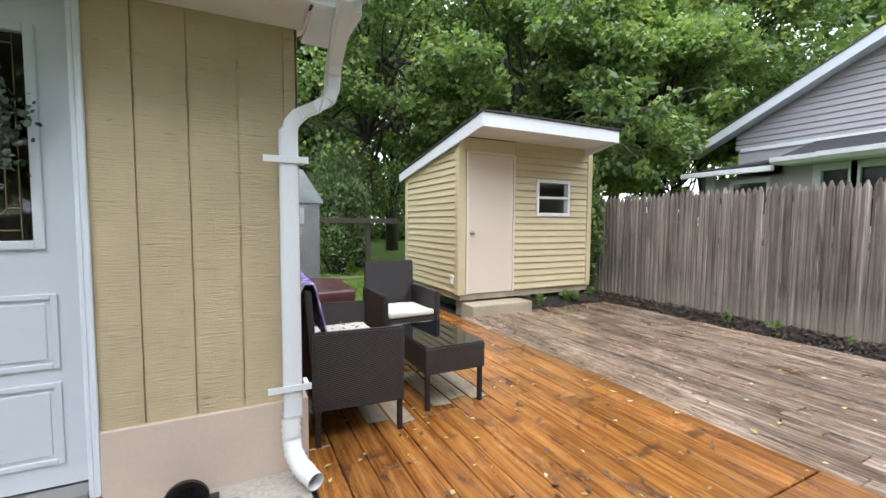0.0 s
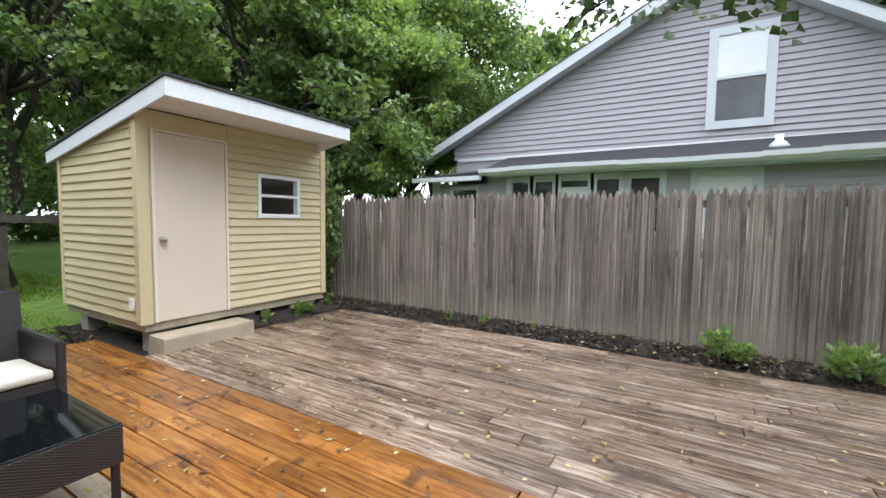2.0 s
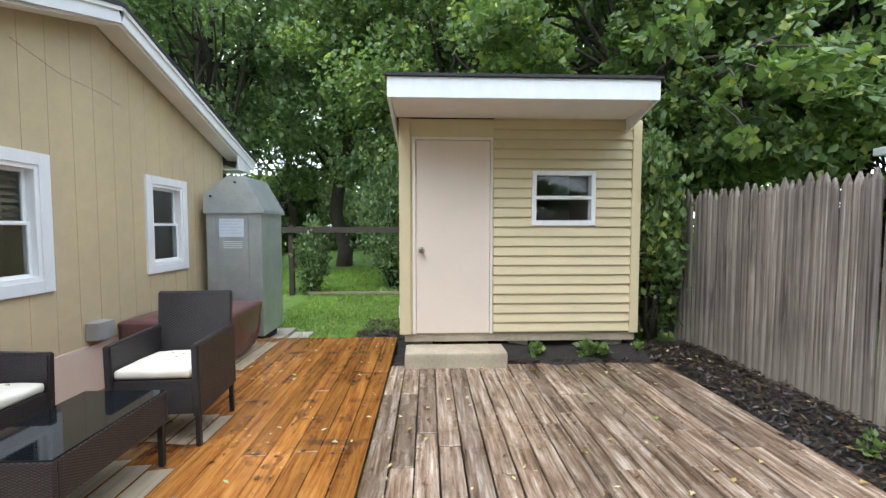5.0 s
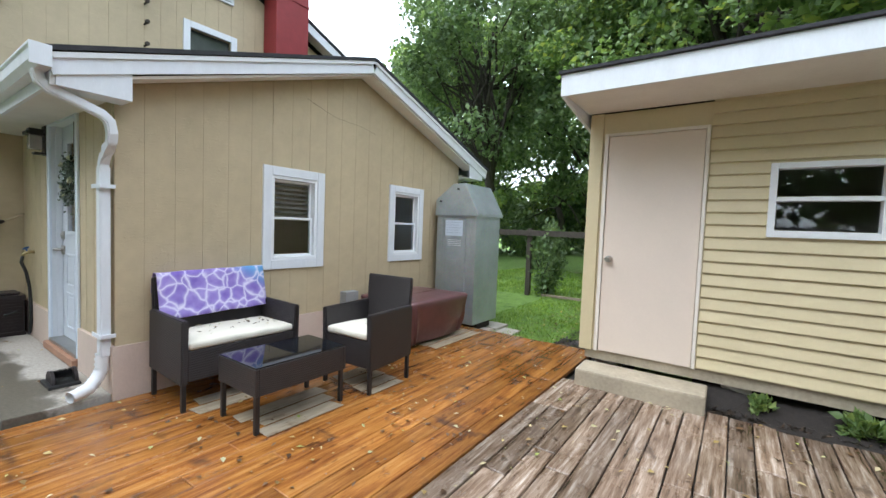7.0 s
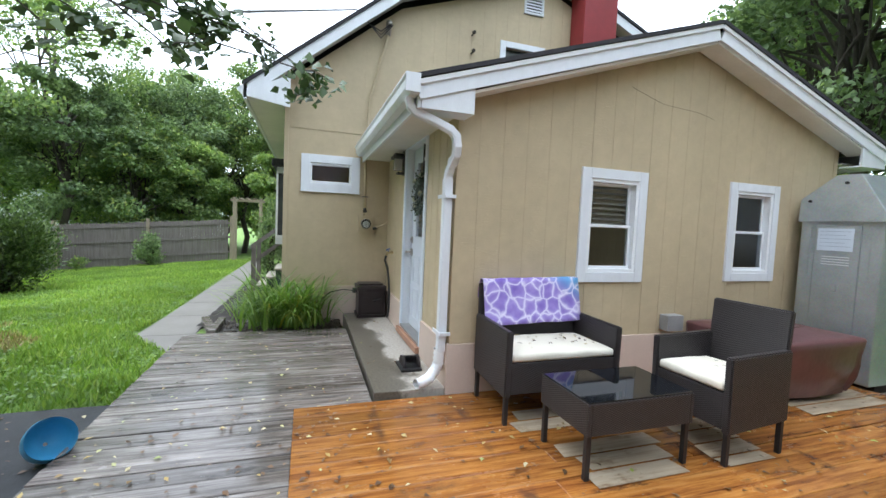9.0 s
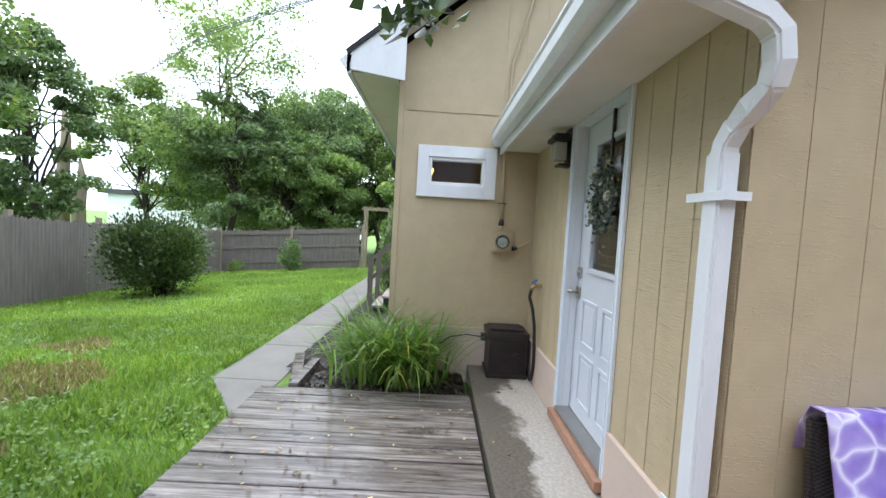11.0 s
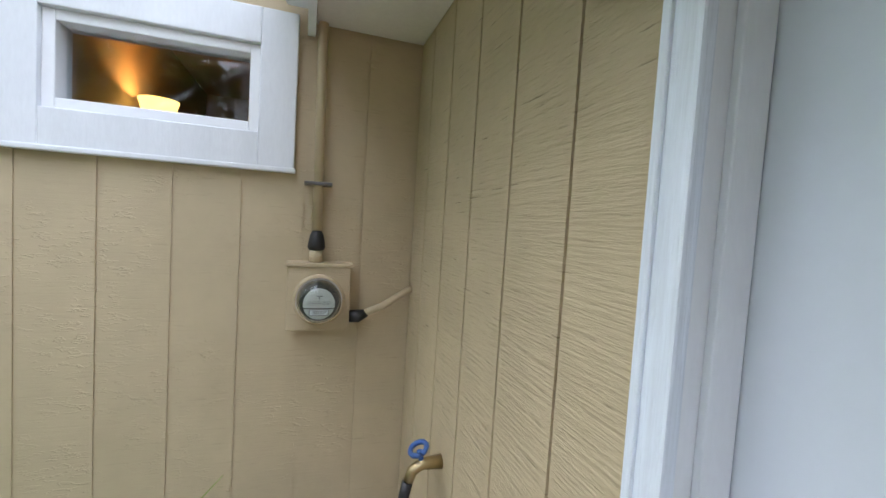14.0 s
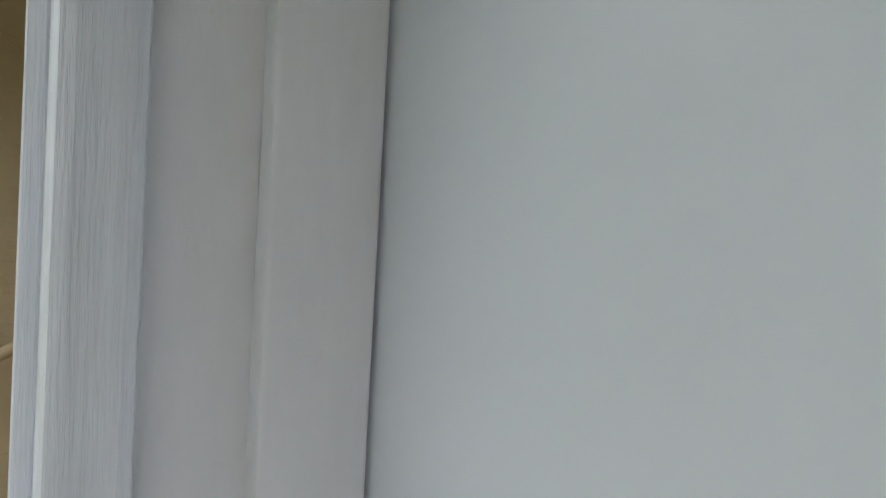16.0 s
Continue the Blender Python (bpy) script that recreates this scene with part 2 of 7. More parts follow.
def mat_slab():
    """Door slab: pale dry concrete under the eave, dark rain-wet and dirty outside it."""
    m, nt, b = mat_nodes("stained slab concrete")
    geo = nt.nodes.new("ShaderNodeNewGeometry")
    p = geo.outputs["Position"]
    sep = nt.nodes.new("ShaderNodeSeparateXYZ")
    link(nt, p, sep.inputs[0])
    n1, n2 = noise_tex(nt, p, 2.4, 5, 0.65), noise_tex(nt, p, 45, 4)
    sm = nt.nodes.new("ShaderNodeMath")
    sm.operation = "MULTIPLY_ADD"
    link(nt, n1, sm.inputs[0])
    sm.inputs[1].default_value = 0.9
    link(nt, sep.outputs["Y"], sm.inputs[2])
    dry = ramp_of(nt, sm.outputs[0], [(0.12, (0, 0, 0)), (0.2, (1, 1, 1))])
    pale = ramp_of(nt, n2, [(0.3, (0.32, 0.29, 0.25)), (0.7, (0.46, 0.43, 0.38))])
    dark = ramp_of(nt, n2, [(0.3, (0.085, 0.075, 0.06)), (0.7, (0.17, 0.15, 0.12))])
    link(nt, mixed(nt, dry, dark, pale), b.inputs["Base Color"])
    link(nt, ramp_of(nt, dry, [(0.0, (0.3,) * 3), (1.0, (0.8,) * 3)]), b.inputs["Roughness"])
    bumped(nt, b, n2, 0.35, 0.004)
    return m


M_SLAB = mat_slab()
M_STEP = mat_simple("tan concrete", (0.4, 0.34, 0.25), 0.75, var=0.3, scale=3, bump=0.5, fine=40)
M_CONCW = mat_simple("pale walk concrete", (0.2, 0.188, 0.17), 0.7, var=0.2, scale=2, bump=0.25, fine=70)
M_MULCH = mat_simple("dark mulch", (0.022, 0.017, 0.014), 0.85, var=0.5, scale=25, bump=1.0, fine=70)
M_BARK = mat_simple("bark", (0.06, 0.05, 0.04), 0.9, var=0.4, scale=8, bump=0.9, fine=30, stretch=(3, 3, 0.6))
M_GROUND = mat_ground("lawn")
M_GLASS = mat_glass("window glass")
# The dimness of unlit rooms behind glass is put into this dark colour.
M_DARKROOM = mat_simple("interior colour darkened as unlit", (0.12, 0.1, 0.085), 0.8, bump=0)
M_LEAF = mat_leaf("maple leaves", [(0.0, (0.105, 0.175, 0.073)), (0.5, (0.175, 0.266, 0.109)), (0.85, (0.245, 0.35, 0.14)), (1.0, (0.462, 0.504, 0.154))])
M_LEAFD = mat_leaf("dark leaves", [(0.0, (0.11, 0.175, 0.095)), (0.6, (0.19, 0.275, 0.145)), (1.0, (0.3, 0.4, 0.21))], 0.38)
M_LEAFL = mat_leaf("light leaves", [(0.0, (0.156, 0.252, 0.102)), (0.6, (0.252, 0.36, 0.138)), (1.0, (0.408, 0.504, 0.192))], 0.45)
M_GRASS = mat_leaf("grass blades", [(0.0, (0.15, 0.25, 0.045)), (0.6, (0.24, 0.39, 0.07)), (1.0, (0.4, 0.5, 0.14))], 0.4)
M_RED = mat_simple("red chimney paint", (0.24, 0.022, 0.025), 0.6, var=0.15, bump=0.3)
M_BLACK = mat_simple("black plastic", (0.018, 0.018, 0.02), 0.45, var=0.2, bump=0.1)
M_BLIND = mat_simple("blind slats", (0.2, 0.185, 0.165), 0.6, bump=0)


# ---- mesh helpers ----
def box(bm, x0, y0, z0, x1, y1, z1, bev=0.0):
    vs = [bm.verts.new((x, y, z)) for x in (x0, x1) for y in (y0, y1) for z in (z0, z1)]
    fs = [bm.faces.new([vs[i] for i in f]) for f in ((0, 1, 3, 2), (4, 6, 7, 5), (0, 4, 5, 1), (2, 3, 7, 6), (0, 2, 6, 4), (1, 5, 7, 3))]
    if bev:
        es = {e for f in fs for e in f.edges}
        bmesh.ops.bevel(bm, geom=list(es), offset=bev, segments=2, affect="EDGES", profile=0.6)
    return bm


def prism(bm, pts, vec):
    """A polygon of 3D points pushed along vec."""
    a = [bm.verts.new(p) for p in pts]
    b = [bm.verts.new(Vector(p) + Vector(vec)) for p in pts]
    bm.faces.new(a)
    bm.faces.new(b[::-1])
    n = len(pts)
    for i in range(n):
        bm.faces.new((a[(i + 1) % n], a[i], b[i], b[(i + 1) % n]))
    bmesh.ops.recalc_face_normals(bm, faces=bm.faces[:])
    return bm


def tube(bm, pts, radii, n=10, caps=True):
    """A round tube through the points."""
    rings = []
    pts = [Vector(p) for p in pts]
    for i, p in enumerate(pts):
        d = (pts[min(i + 1, len(pts) - 1)] - pts[max(i - 1, 0)]).normalized()
        u = d.orthogonal().normalized() if i == 0 else (u - d * u.dot(d)).normalized()
        w = d.cross(u)
        r = radii[i] if isinstance(radii, (list, tuple)) else radii
        rings.append([bm.verts.new(p + (u * math.cos(2 * math.pi * k / n) + w * math.sin(2 * math.pi * k / n)) * r) for k in range(n)])
    for a, b in zip(rings, rings[1:]):
        for k in range(n):
            f = bm.faces.new((a[k], a[(k + 1) % n], b[(k + 1) % n], b[k]))
            f.smooth = True
    if caps:
        bm.faces.new(rings[0][::-1])
        bm.faces.new(rings[-1])
    return bm


def mesh_of(name, bm, material):
    me = bpy.data.meshes.new(name)
    bm.to_mesh(me)
    bm.free()
    me.materials.append(material)
    return me


def chain(ob):
    m = ob.matrix_basis.copy()
    return chain(ob.parent) @ ob.matrix_parent_inverse @ m if ob.parent else m


def part(name, bm, material, parent=None, label=""):
    ob = new(name, mesh_of(name, bm, material))
    if parent:
        ob.parent = parent
        ob.matrix_parent_inverse = chain(parent).inverted()
    return tagged(ob, label)


def piece(name, me, parent, m):
    ob = new(name, me)
    ob.parent = parent
    ob.matrix_parent_inverse = chain(parent).inverted()
    ob.matrix_basis = m
    return ob


def thing(name, loc, label, category, group="", kind=""):
    ob = new(name)
    ob.empty_display_size = 0.1
    ob.matrix_basis = Matrix.Translation(loc)
    return tagged(ob, label, category, group, kind)


def structure(name, bm, material, label=""):
    return tagged(part(name, bm, material), label, "", "", "structure")


def nb():
    return bmesh.new()


def quads_object(name, centres, ups, sides, lengths, widths, material, fold=0.25, parent=None, rounded=False):
    """Many small leaves as one mesh: pointed (four vertices) or rounded (eight), folded on the midrib."""
    n = len(centres)
    up, side = ups * lengths[:, None], sides * widths[:, None]
    nor = np.cross(ups, sides) * (widths * fold)[:, None]
    if rounded:
        shape = ((-0.5, 0.0), (-0.36, 0.34), (-0.05, 0.5), (0.28, 0.34), (0.5, 0.0), (0.28, -0.34), (-0.05, -0.5), (-0.36, -0.34))
        tris = np.array([[0, 1, 4], [1, 2, 3], [1, 3, 4], [0, 4, 7], [7, 4, 5], [7, 5, 6]])
    else:
        shape = ((-0.5, 0.0), (-0.08, 0.5), (0.5, 0.0), (-0.08, -0.5))
        tris = np.array([[0, 1, 2], [0, 2, 3]])
    V, F = len(shape), len(tris)
    co = np.stack([centres + up * a + side * b + nor * (2 * abs(b)) for a, b in shape], 1).reshape(-1, 3).astype(np.float32)
    me = bpy.data.meshes.new(name)
    me.vertices.add(V * n)
    me.vertices.foreach_set("co", co.ravel())
    tri = (np.arange(n)[:, None, None] * V + tris[None]).reshape(-1)
    me.loops.add(len(tri))
    me.loops.foreach_set("vertex_index", tri.astype(np.int32))
    me.polygons.add(F * n)
    me.polygons.foreach_set("loop_start", np.arange(0, 3 * F * n, 3, dtype=np.int32))
    me.update(calc_edges=True)
    me.materials.append(material)
    ob = new(name, me)
    if parent:
        ob.parent = parent
        ob.matrix_parent_inverse = chain(parent).inverted()
    return ob


def unit(a):
    return a / np.maximum(np.linalg.norm(a, axis=1, keepdims=True), 1e-6)


# ---- ground ----
def gz(x, y):
    """Lawn height: level at the decks, falling gently to the west and to the south-west corner."""
    west = max(0.0, -2.0 - x)
    south = max(0.0, -3.2 - y) * min(1.0, max(0.0, (-1.0 - x) / 5.0))
    return -0.1 - 0.036 * min(west, 30.0) - 0.075 * min(south, 9.0) + 0.02 * math.sin(x * 0.9) * math.cos(y * 0.7)


def build_ground():
    bm = nb()
    xs = [-400, -120, -60, -40] + [-30 + i for i in range(46)] + [20, 30, 60, 150, 400]
    ys = [-400, -120, -50] + [-25 + i for i in range(66)] + [50, 80, 150, 400]
    grid = [[bm.verts.new((x, y, gz(x, y))) for y in ys] for x in xs]
    for i in range(len(xs) - 1):
        for j in range(len(ys) - 1):
            bm.faces.new((grid[i][j], grid[i + 1][j], grid[i + 1][j + 1], grid[i][j + 1])).smooth = True
    structure("ground", bm, M_GROUND, "green lawn with bare brown patches")


build_ground()


# ---- decks ----
def board_mesh(w, l, th, material):
    bm = nb()
    c = 0.004
    x, y = w / 2, l / 2
    lo = [bm.verts.new(p) for p in ((-x, -y, -th), (x, -y, -th), (x, y, -th), (-x, y, -th))]
    mi = [bm.verts.new(p) for p in ((-x, -y, -c), (x, -y, -c), (x, y, -c), (-x, y, -c))]
    hi = [bm.verts.new(p) for p in ((-x + c, -y + c, 0), (x - c, -y + c, 0), (x - c, y - c, 0), (-x + c, y - c, 0))]
    for a, b in ((lo, mi), (mi, hi)):
        for i in range(4):
            bm.faces.new((a[i], a[(i + 1) % 4], b[(i + 1) % 4], b[i]))
    bm.faces.new(hi)
    return mesh_of("deck_board", bm, material)


def deck(name, x0, x1, y0, y1, z, material, label, seed, pitch=0.146, joints=(1.2, 3.2), warp=0.003, gap=0.008):
    rnd = random.Random(seed)
    bm = nb()
    # Black box added under the boards: the gaps' shade is put into its colour.
    box(bm, x0 + 0.02, y0 + 0.02, z - 0.12, x1 - 0.02, y1 - 0.02, z - 0.045)
    base = structure(name, bm, M_BLACK, label)
    n = max(1, round((x1 - x0) / pitch))
    w = (x1 - x0) / n
    for i in range(n):
        xc, y = x0 + (i + 0.5) * w, y0
        first = True
        while y < y1 - 0.05:
            l = min(y1 - y, rnd.uniform(*joints) * (0.6 if first else 1))
            if y1 - y - l < 0.5:
                l = y1 - y
            first = False
            me = board_mesh(w - gap * rnd.uniform(0.7, 1.4), l - 0.004, 0.035, material)
            piece("deck_board", me, base, pose(xc, y + l / 2, z + rnd.uniform(-warp, warp), rnd.uniform(-0.05, 0.05), rnd.uniform(-0.5, 0.5), rnd.uniform(-0.06, 0.06)))
            y += l
    return base


# ---- walls ----
def wall(name, axis, at, out, u0, u1, z0, top, openings, label, inset=0.0, groove=0.19, depth=0.009, material=None, body=0.1, phase=0.0, face=None, jump=None):
    """A wall in the plane axis = at, facing the sign out: a body with openings and grooved planks in front of it."""
    face = face or material or M_TAN
    cuts = {u0, u1}
    for a, b, c, d in openings:
        cuts |= {a, b}
    grooves = [u0 + phase + i * groove for i in range(1, int((u1 - u0) / groove) + 2) if u0 + 0.03 < u0 + phase + i * groove < u1 - 0.03]
    if jump:
        grooves = [g + jump[1] if g > jump[0] else g for g in grooves]
    cuts = sorted(cuts | set(grooves) | ({2.24} if u0 < 2.24 < u1 and axis == "x" and at > -2 else set()) | ({0.1, 2.2} if axis == "x" and at < -2 else set()))

    def col(bm, ua, ub, za, ta, tb, d0, d1):
        p = [(ua, za), (ub, za), (ub, tb), (ua, ta)]
        q = [((at + out * d0, u, z) if axis == "x" else (u, at + out * d0, z)) for u, z in p]
        v = (out * (d1 - d0), 0, 0) if axis == "x" else (0, out * (d1 - d0), 0)
        prism(bm, q, v)

    bmb = nb()
    cells = []
    for ua, ub in zip(cuts, cuts[1:]):
        um = (ua + ub) / 2
        spans, z = [], z0
        for a, b, c, d in sorted(o for o in openings if o[0] <= um <= o[1]):
            spans.append((z, c, c))
            z = d
        spans.append((z, top(ua), top(ub)))
        for za, ta, tb in spans:
            if min(ta, tb) - za > 0.005:
                if min(ub, u1 - inset) - max(ua, u0 + inset) > 0.01:
                    col(bmb, max(ua, u0 + inset), min(ub, u1 - inset), za, ta, tb, -body, -depth)
                cells.append((ua, ub, za, ta, tb))
    w = structure(name, bmb, M_TAN if face is M_TAN else face, label)
    gs = set(grooves)
    for ua, ub, za, ta, tb in cells:
        bm = nb()
        a, b = (ua + 0.0035 if ua in gs else ua), (ub - 0.0035 if ub in gs else ub)
        f = (tb - ta) / (ub - ua)
        col(bm, a, b, za, ta + f * (a - ua), tb - f * (ub - b), -depth, 0.0)
        part("siding_plank", bm, face, w)
    return w


def roof_line(y):
    return 3.075 - 0.33 * abs(y - 2.24)


def main_line(y):
    if y < 0.1:
        return 4.24 + (y - 0.1) * 0.8
    if y < 2.2:
        return 4.24 + (y - 0.1) * 0.352
    return 4.98 - (y - 2.2) * 0.4


DOOR = (-1.616, -0.818, 0.13, 2.1)
wall("wall_south", "y", 0.0, -1, -2.71, -0.0105, 0.38, lambda u: 2.14, [DOOR], "tan painted grooved plywood wall beside the back door", groove=0.187, phase=-0.042, material=M_TANR, jump=(-0.8, 0.07))
wall("wall_east", "x", 0.0, 1, 0.0, 4.3, 0.38, lambda u: roof_line(u) - 0.1, [(1.18, 1.69, 0.94, 1.73), (2.85, 3.355, 0.94, 1.73)], "tan painted grooved plywood gable wall", groove=0.203, depth=0.0028, inset=0.11, phase=-0.03)
wall("wall_north", "y", 4.3, 1, -2.71, -0.0105, 0.38, lambda u: 2.24, [], "tan painted plywood wall")
wall("wall_main_east", "x", -2.72, 1, -1.31, 6.0, 0.41, lambda u: main_line(u) - 0.1, [(-1.03, -0.5, 1.75, 2.01), (1.64, 2.2, 3.2, 3.9)], "tall tan grooved plywood gable wall with the electric meter", groove=0.183, depth=0.0045, inset=0.11, phase=0.037)
wall("wall_main_south", "y", -1.31, -1, -11.0, -2.73, -0.5, lambda u: 2.85, [], "tan painted wall of the main house")

bm = nb()
box(bm, -2.69, -0.022, -0.3, -1.66, 0.1, 0.378)
box(bm, -0.775, -0.022, -0.3, 0.022, 0.1, 0.378)
box(bm, -0.1, 0.1, -0.3, 0.022, 4.32, 0.378)
box(bm, -1.66, 0.02, -0.3, -0.775, 0.1, 0.12)
structure("foundation", bm, M_FOUND, "pale pinkish painted foundation strip")
bm = nb()
box(bm, -2.83, -1.332, -0.6, -2.698, 0.0, 0.408)
structure("foundation_main", bm, M_FOUND, "pale pinkish painted foundation of the main house")

# corner boards
bm = nb()
box(bm, -2.835, -1.342, 0.4, -2.702, -1.29, 2.86, 0.004)
structure("trim", bm, M_TAN, "tan corner board")
bm = nb()
box(bm, -2.719, -1.27, 2.43, -2.713, -0.33, 2.437)
structure("trim_flashing", bm, M_TAN, "thin tan drip flashing across the siding")

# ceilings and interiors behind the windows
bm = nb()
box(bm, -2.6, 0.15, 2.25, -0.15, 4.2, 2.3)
structure("ceiling", bm, M_DARKROOM, "laundry room ceiling coloured dark as unlit")
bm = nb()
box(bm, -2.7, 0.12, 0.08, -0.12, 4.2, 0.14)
structure("floor", bm, M_DARKROOM, "laundry room floor coloured dark as unlit")
bm = nb()
box(bm, -5.5, -1.2, 1.0, -5.4, 5.9, 4.0)
box(bm, -5.4, 0.9, 1.0, -2.84, 0.95, 4.0)
box(bm, -5.4, -1.2, 2.5, -2.84, 5.9, 2.55)
box(bm, -5.4, -1.2, 0.9, -2.84, 0.95, 0.95)
structure("wall_inner", bm, mat_simple("warm interior paint", (0.36, 0.26, 0.17), 0.7, bump=0), "warm painted interior wall of the kitchen")


# ---- roofs of the house ----
def slab(bm, p0, p1, xa, xb, th):
    """A roof slab between two (y, z) points, over x from xa to xb."""
    d = Vector((0, p1[0] - p0[0], p1[1] - p0[1])).normalized()
    n = Vector((0, -d.z, d.y))
    if n.z < 0:
        n = -n
    q = [(xa, *p0), (xb, *p0), (xb, *p1), (xa, *p1)]
    prism(bm, q, n * th)


PEAK = 2.24
bm = nb()
slab(bm, (-0.4, 2.235), (PEAK, 3.075), -2.72, 0.25, 0.03)
slab(bm, (4.78, 2.225), (PEAK, 3.075), -2.72, 0.25, 0.03)
structure("roof", bm, M_SHINGLE, "dark shingled low gable roof")
for y0, z0 in ((-0.36, 2.11), (4.74, 2.1)):
    bm = nb()
    slab(bm, (y0, z0), (PEAK, 2.945), 0.2, 0.225, 0.125)
    structure("trim_rake", bm, M_WHITE, "white painted rake board of the gable")
    bm = nb()
    slab(bm, (y0, z0 + 0.095), (PEAK, 3.04), 0.226, 0.24, 0.032)
    structure("trim_drip_edge", bm, M_VINYL, "white metal drip edge along the rake")
bm = nb()
slab(bm, (-0.02, 2.19), (PEAK, 2.925), 0.02, 0.199, 0.02)
slab(bm, (4.4, 2.19), (PEAK, 2.925), 0.02, 0.199, 0.02)
structure("soffit_rake", bm, M_SOFFIT, "off-white soffit under the rake")
bm = nb()
box(bm, -2.7, -0.345, 2.1, 0.02, -0.002, 2.12)
box(bm, -2.7, 4.32, 2.1, 0.02, 4.64, 2.12)
structure("soffit", bm, M_SOFFIT, "off-white boxed soffit over the back door")
bm = nb()
box(bm, -2.7, -0.37, 2.06, 0.2, -0.347, 2.24)
box(bm, -2.7, 4.66, 2.06, 0.2, 4.685, 2.24)
structure("fascia", bm, M_WHITE, "white painted fascia board")
for ys in (1, -1):
    bm = nb()
    c = lambda y: y if ys == 1 else 4.32 - y
    prism(bm, [(0.19, c(-0.345), 2.06), (0.19, c(0.035), 2.06), (0.19, c(0.035), 2.29), (0.19, c(-0.345), 2.17)], (0.02, 0, 0))
    prism(bm, [(0.022, c(-0.345), 2.06), (0.19, c(-0.345), 2.06), (0.19, c(0.035), 2.06), (0.022, c(0.035), 2.06)], (0, 0, 0.015))
    structure("trim_return", bm, M_WHITE, "white boxed eave return")

bm = nb()
pts = [(-1.77, 2.8), (0.1, 4.32), (2.2, 5.06), (6.6, 3.3)]
for a, b in zip(pts, pts[1:]):
    slab(bm, a, b, -11.3, -2.43, 0.04)
structure("roof_main", bm, M_SHINGLE, "dark shingled roof of the main house")
bm = nb()
for a, b in zip(pts, pts[1:]):
    slab(bm, (a[0], a[1] - 0.15), (b[0], b[1] - 0.15), -2.48, -2.45, 0.13)
structure("trim_rake_main", bm, M_WHITE, "white rake boards of the main house")
bm = nb()
for a, b in zip(pts, pts[1:]):
    slab(bm, (a[0], a[1] - 0.1), (b[0], b[1] - 0.1), -2.71, -2.481, 0.02)
box(bm, -11.2, -1.74, 2.66, -2.49, -1.35, 2.68)
structure("soffit_main", bm, M_SOFFIT, "pale soffit under the main eave")
bm = nb()
box(bm, -11.2, -1.78, 2.64, -2.45, -1.745, 2.8)
prism(bm, [(-2.45, -1.745, 2.67), (-2.45, -1.27, 2.6), (-2.45, -1.27, 2.98), (-2.45, -1.745, 2.74)], (0.02, 0, 0))
structure("fascia_main", bm, M_WHITE, "white fascia and boxed return of the main eave")

# decks
deck("floor_deck_orange", 0.03, 2.315, -1.11, 3.66, 0.0, M_ORANGE, "wet orange-stained wooden deck", 3, 0.145, (1.6, 4.0), 0.002, 0.0045)
deck("floor_deck_orange_south", 1.6, 2.315, -2.25, -1.115, 0.0, M_ORANGE, "wet orange-stained wooden deck", 4, warp=0.002, gap=0.0045)
deck("floor_deck_old", 2.32, 4.95, -3.5, 2.64, -0.005, M_OLD, "old weathered brown wooden deck with wet patches", 5, 0.142, (1.0, 2.6), 0.004, 0.008)
deck("floor_deck_grey", -2.08, 0.027, -2.27, -0.575, -0.003, M_GREYB, "weathered grey wooden deck", 6, 0.145, (2.0, 3.0), 0.004)
deck("floor_deck_grey_south", 0.03, 1.595, -2.27, -1.106, -0.002, M_GREYB, "weathered grey wooden deck boards", 7, 0.145, (2.0, 3.0), 0.004)

bm = nb()
box(bm, -2.7, -0.56, -0.3, 0.0, -0.024, 0.045, 0.008)
structure("slab", bm, M_SLAB, "stained concrete slab at the back door")


# ---- shed ----
SX0, SX1, SY0, SY1 = 2.42, 4.785, 2.855, 4.75


def shed_top(y):
    return 2.52 - (y - 2.155) * 0.16


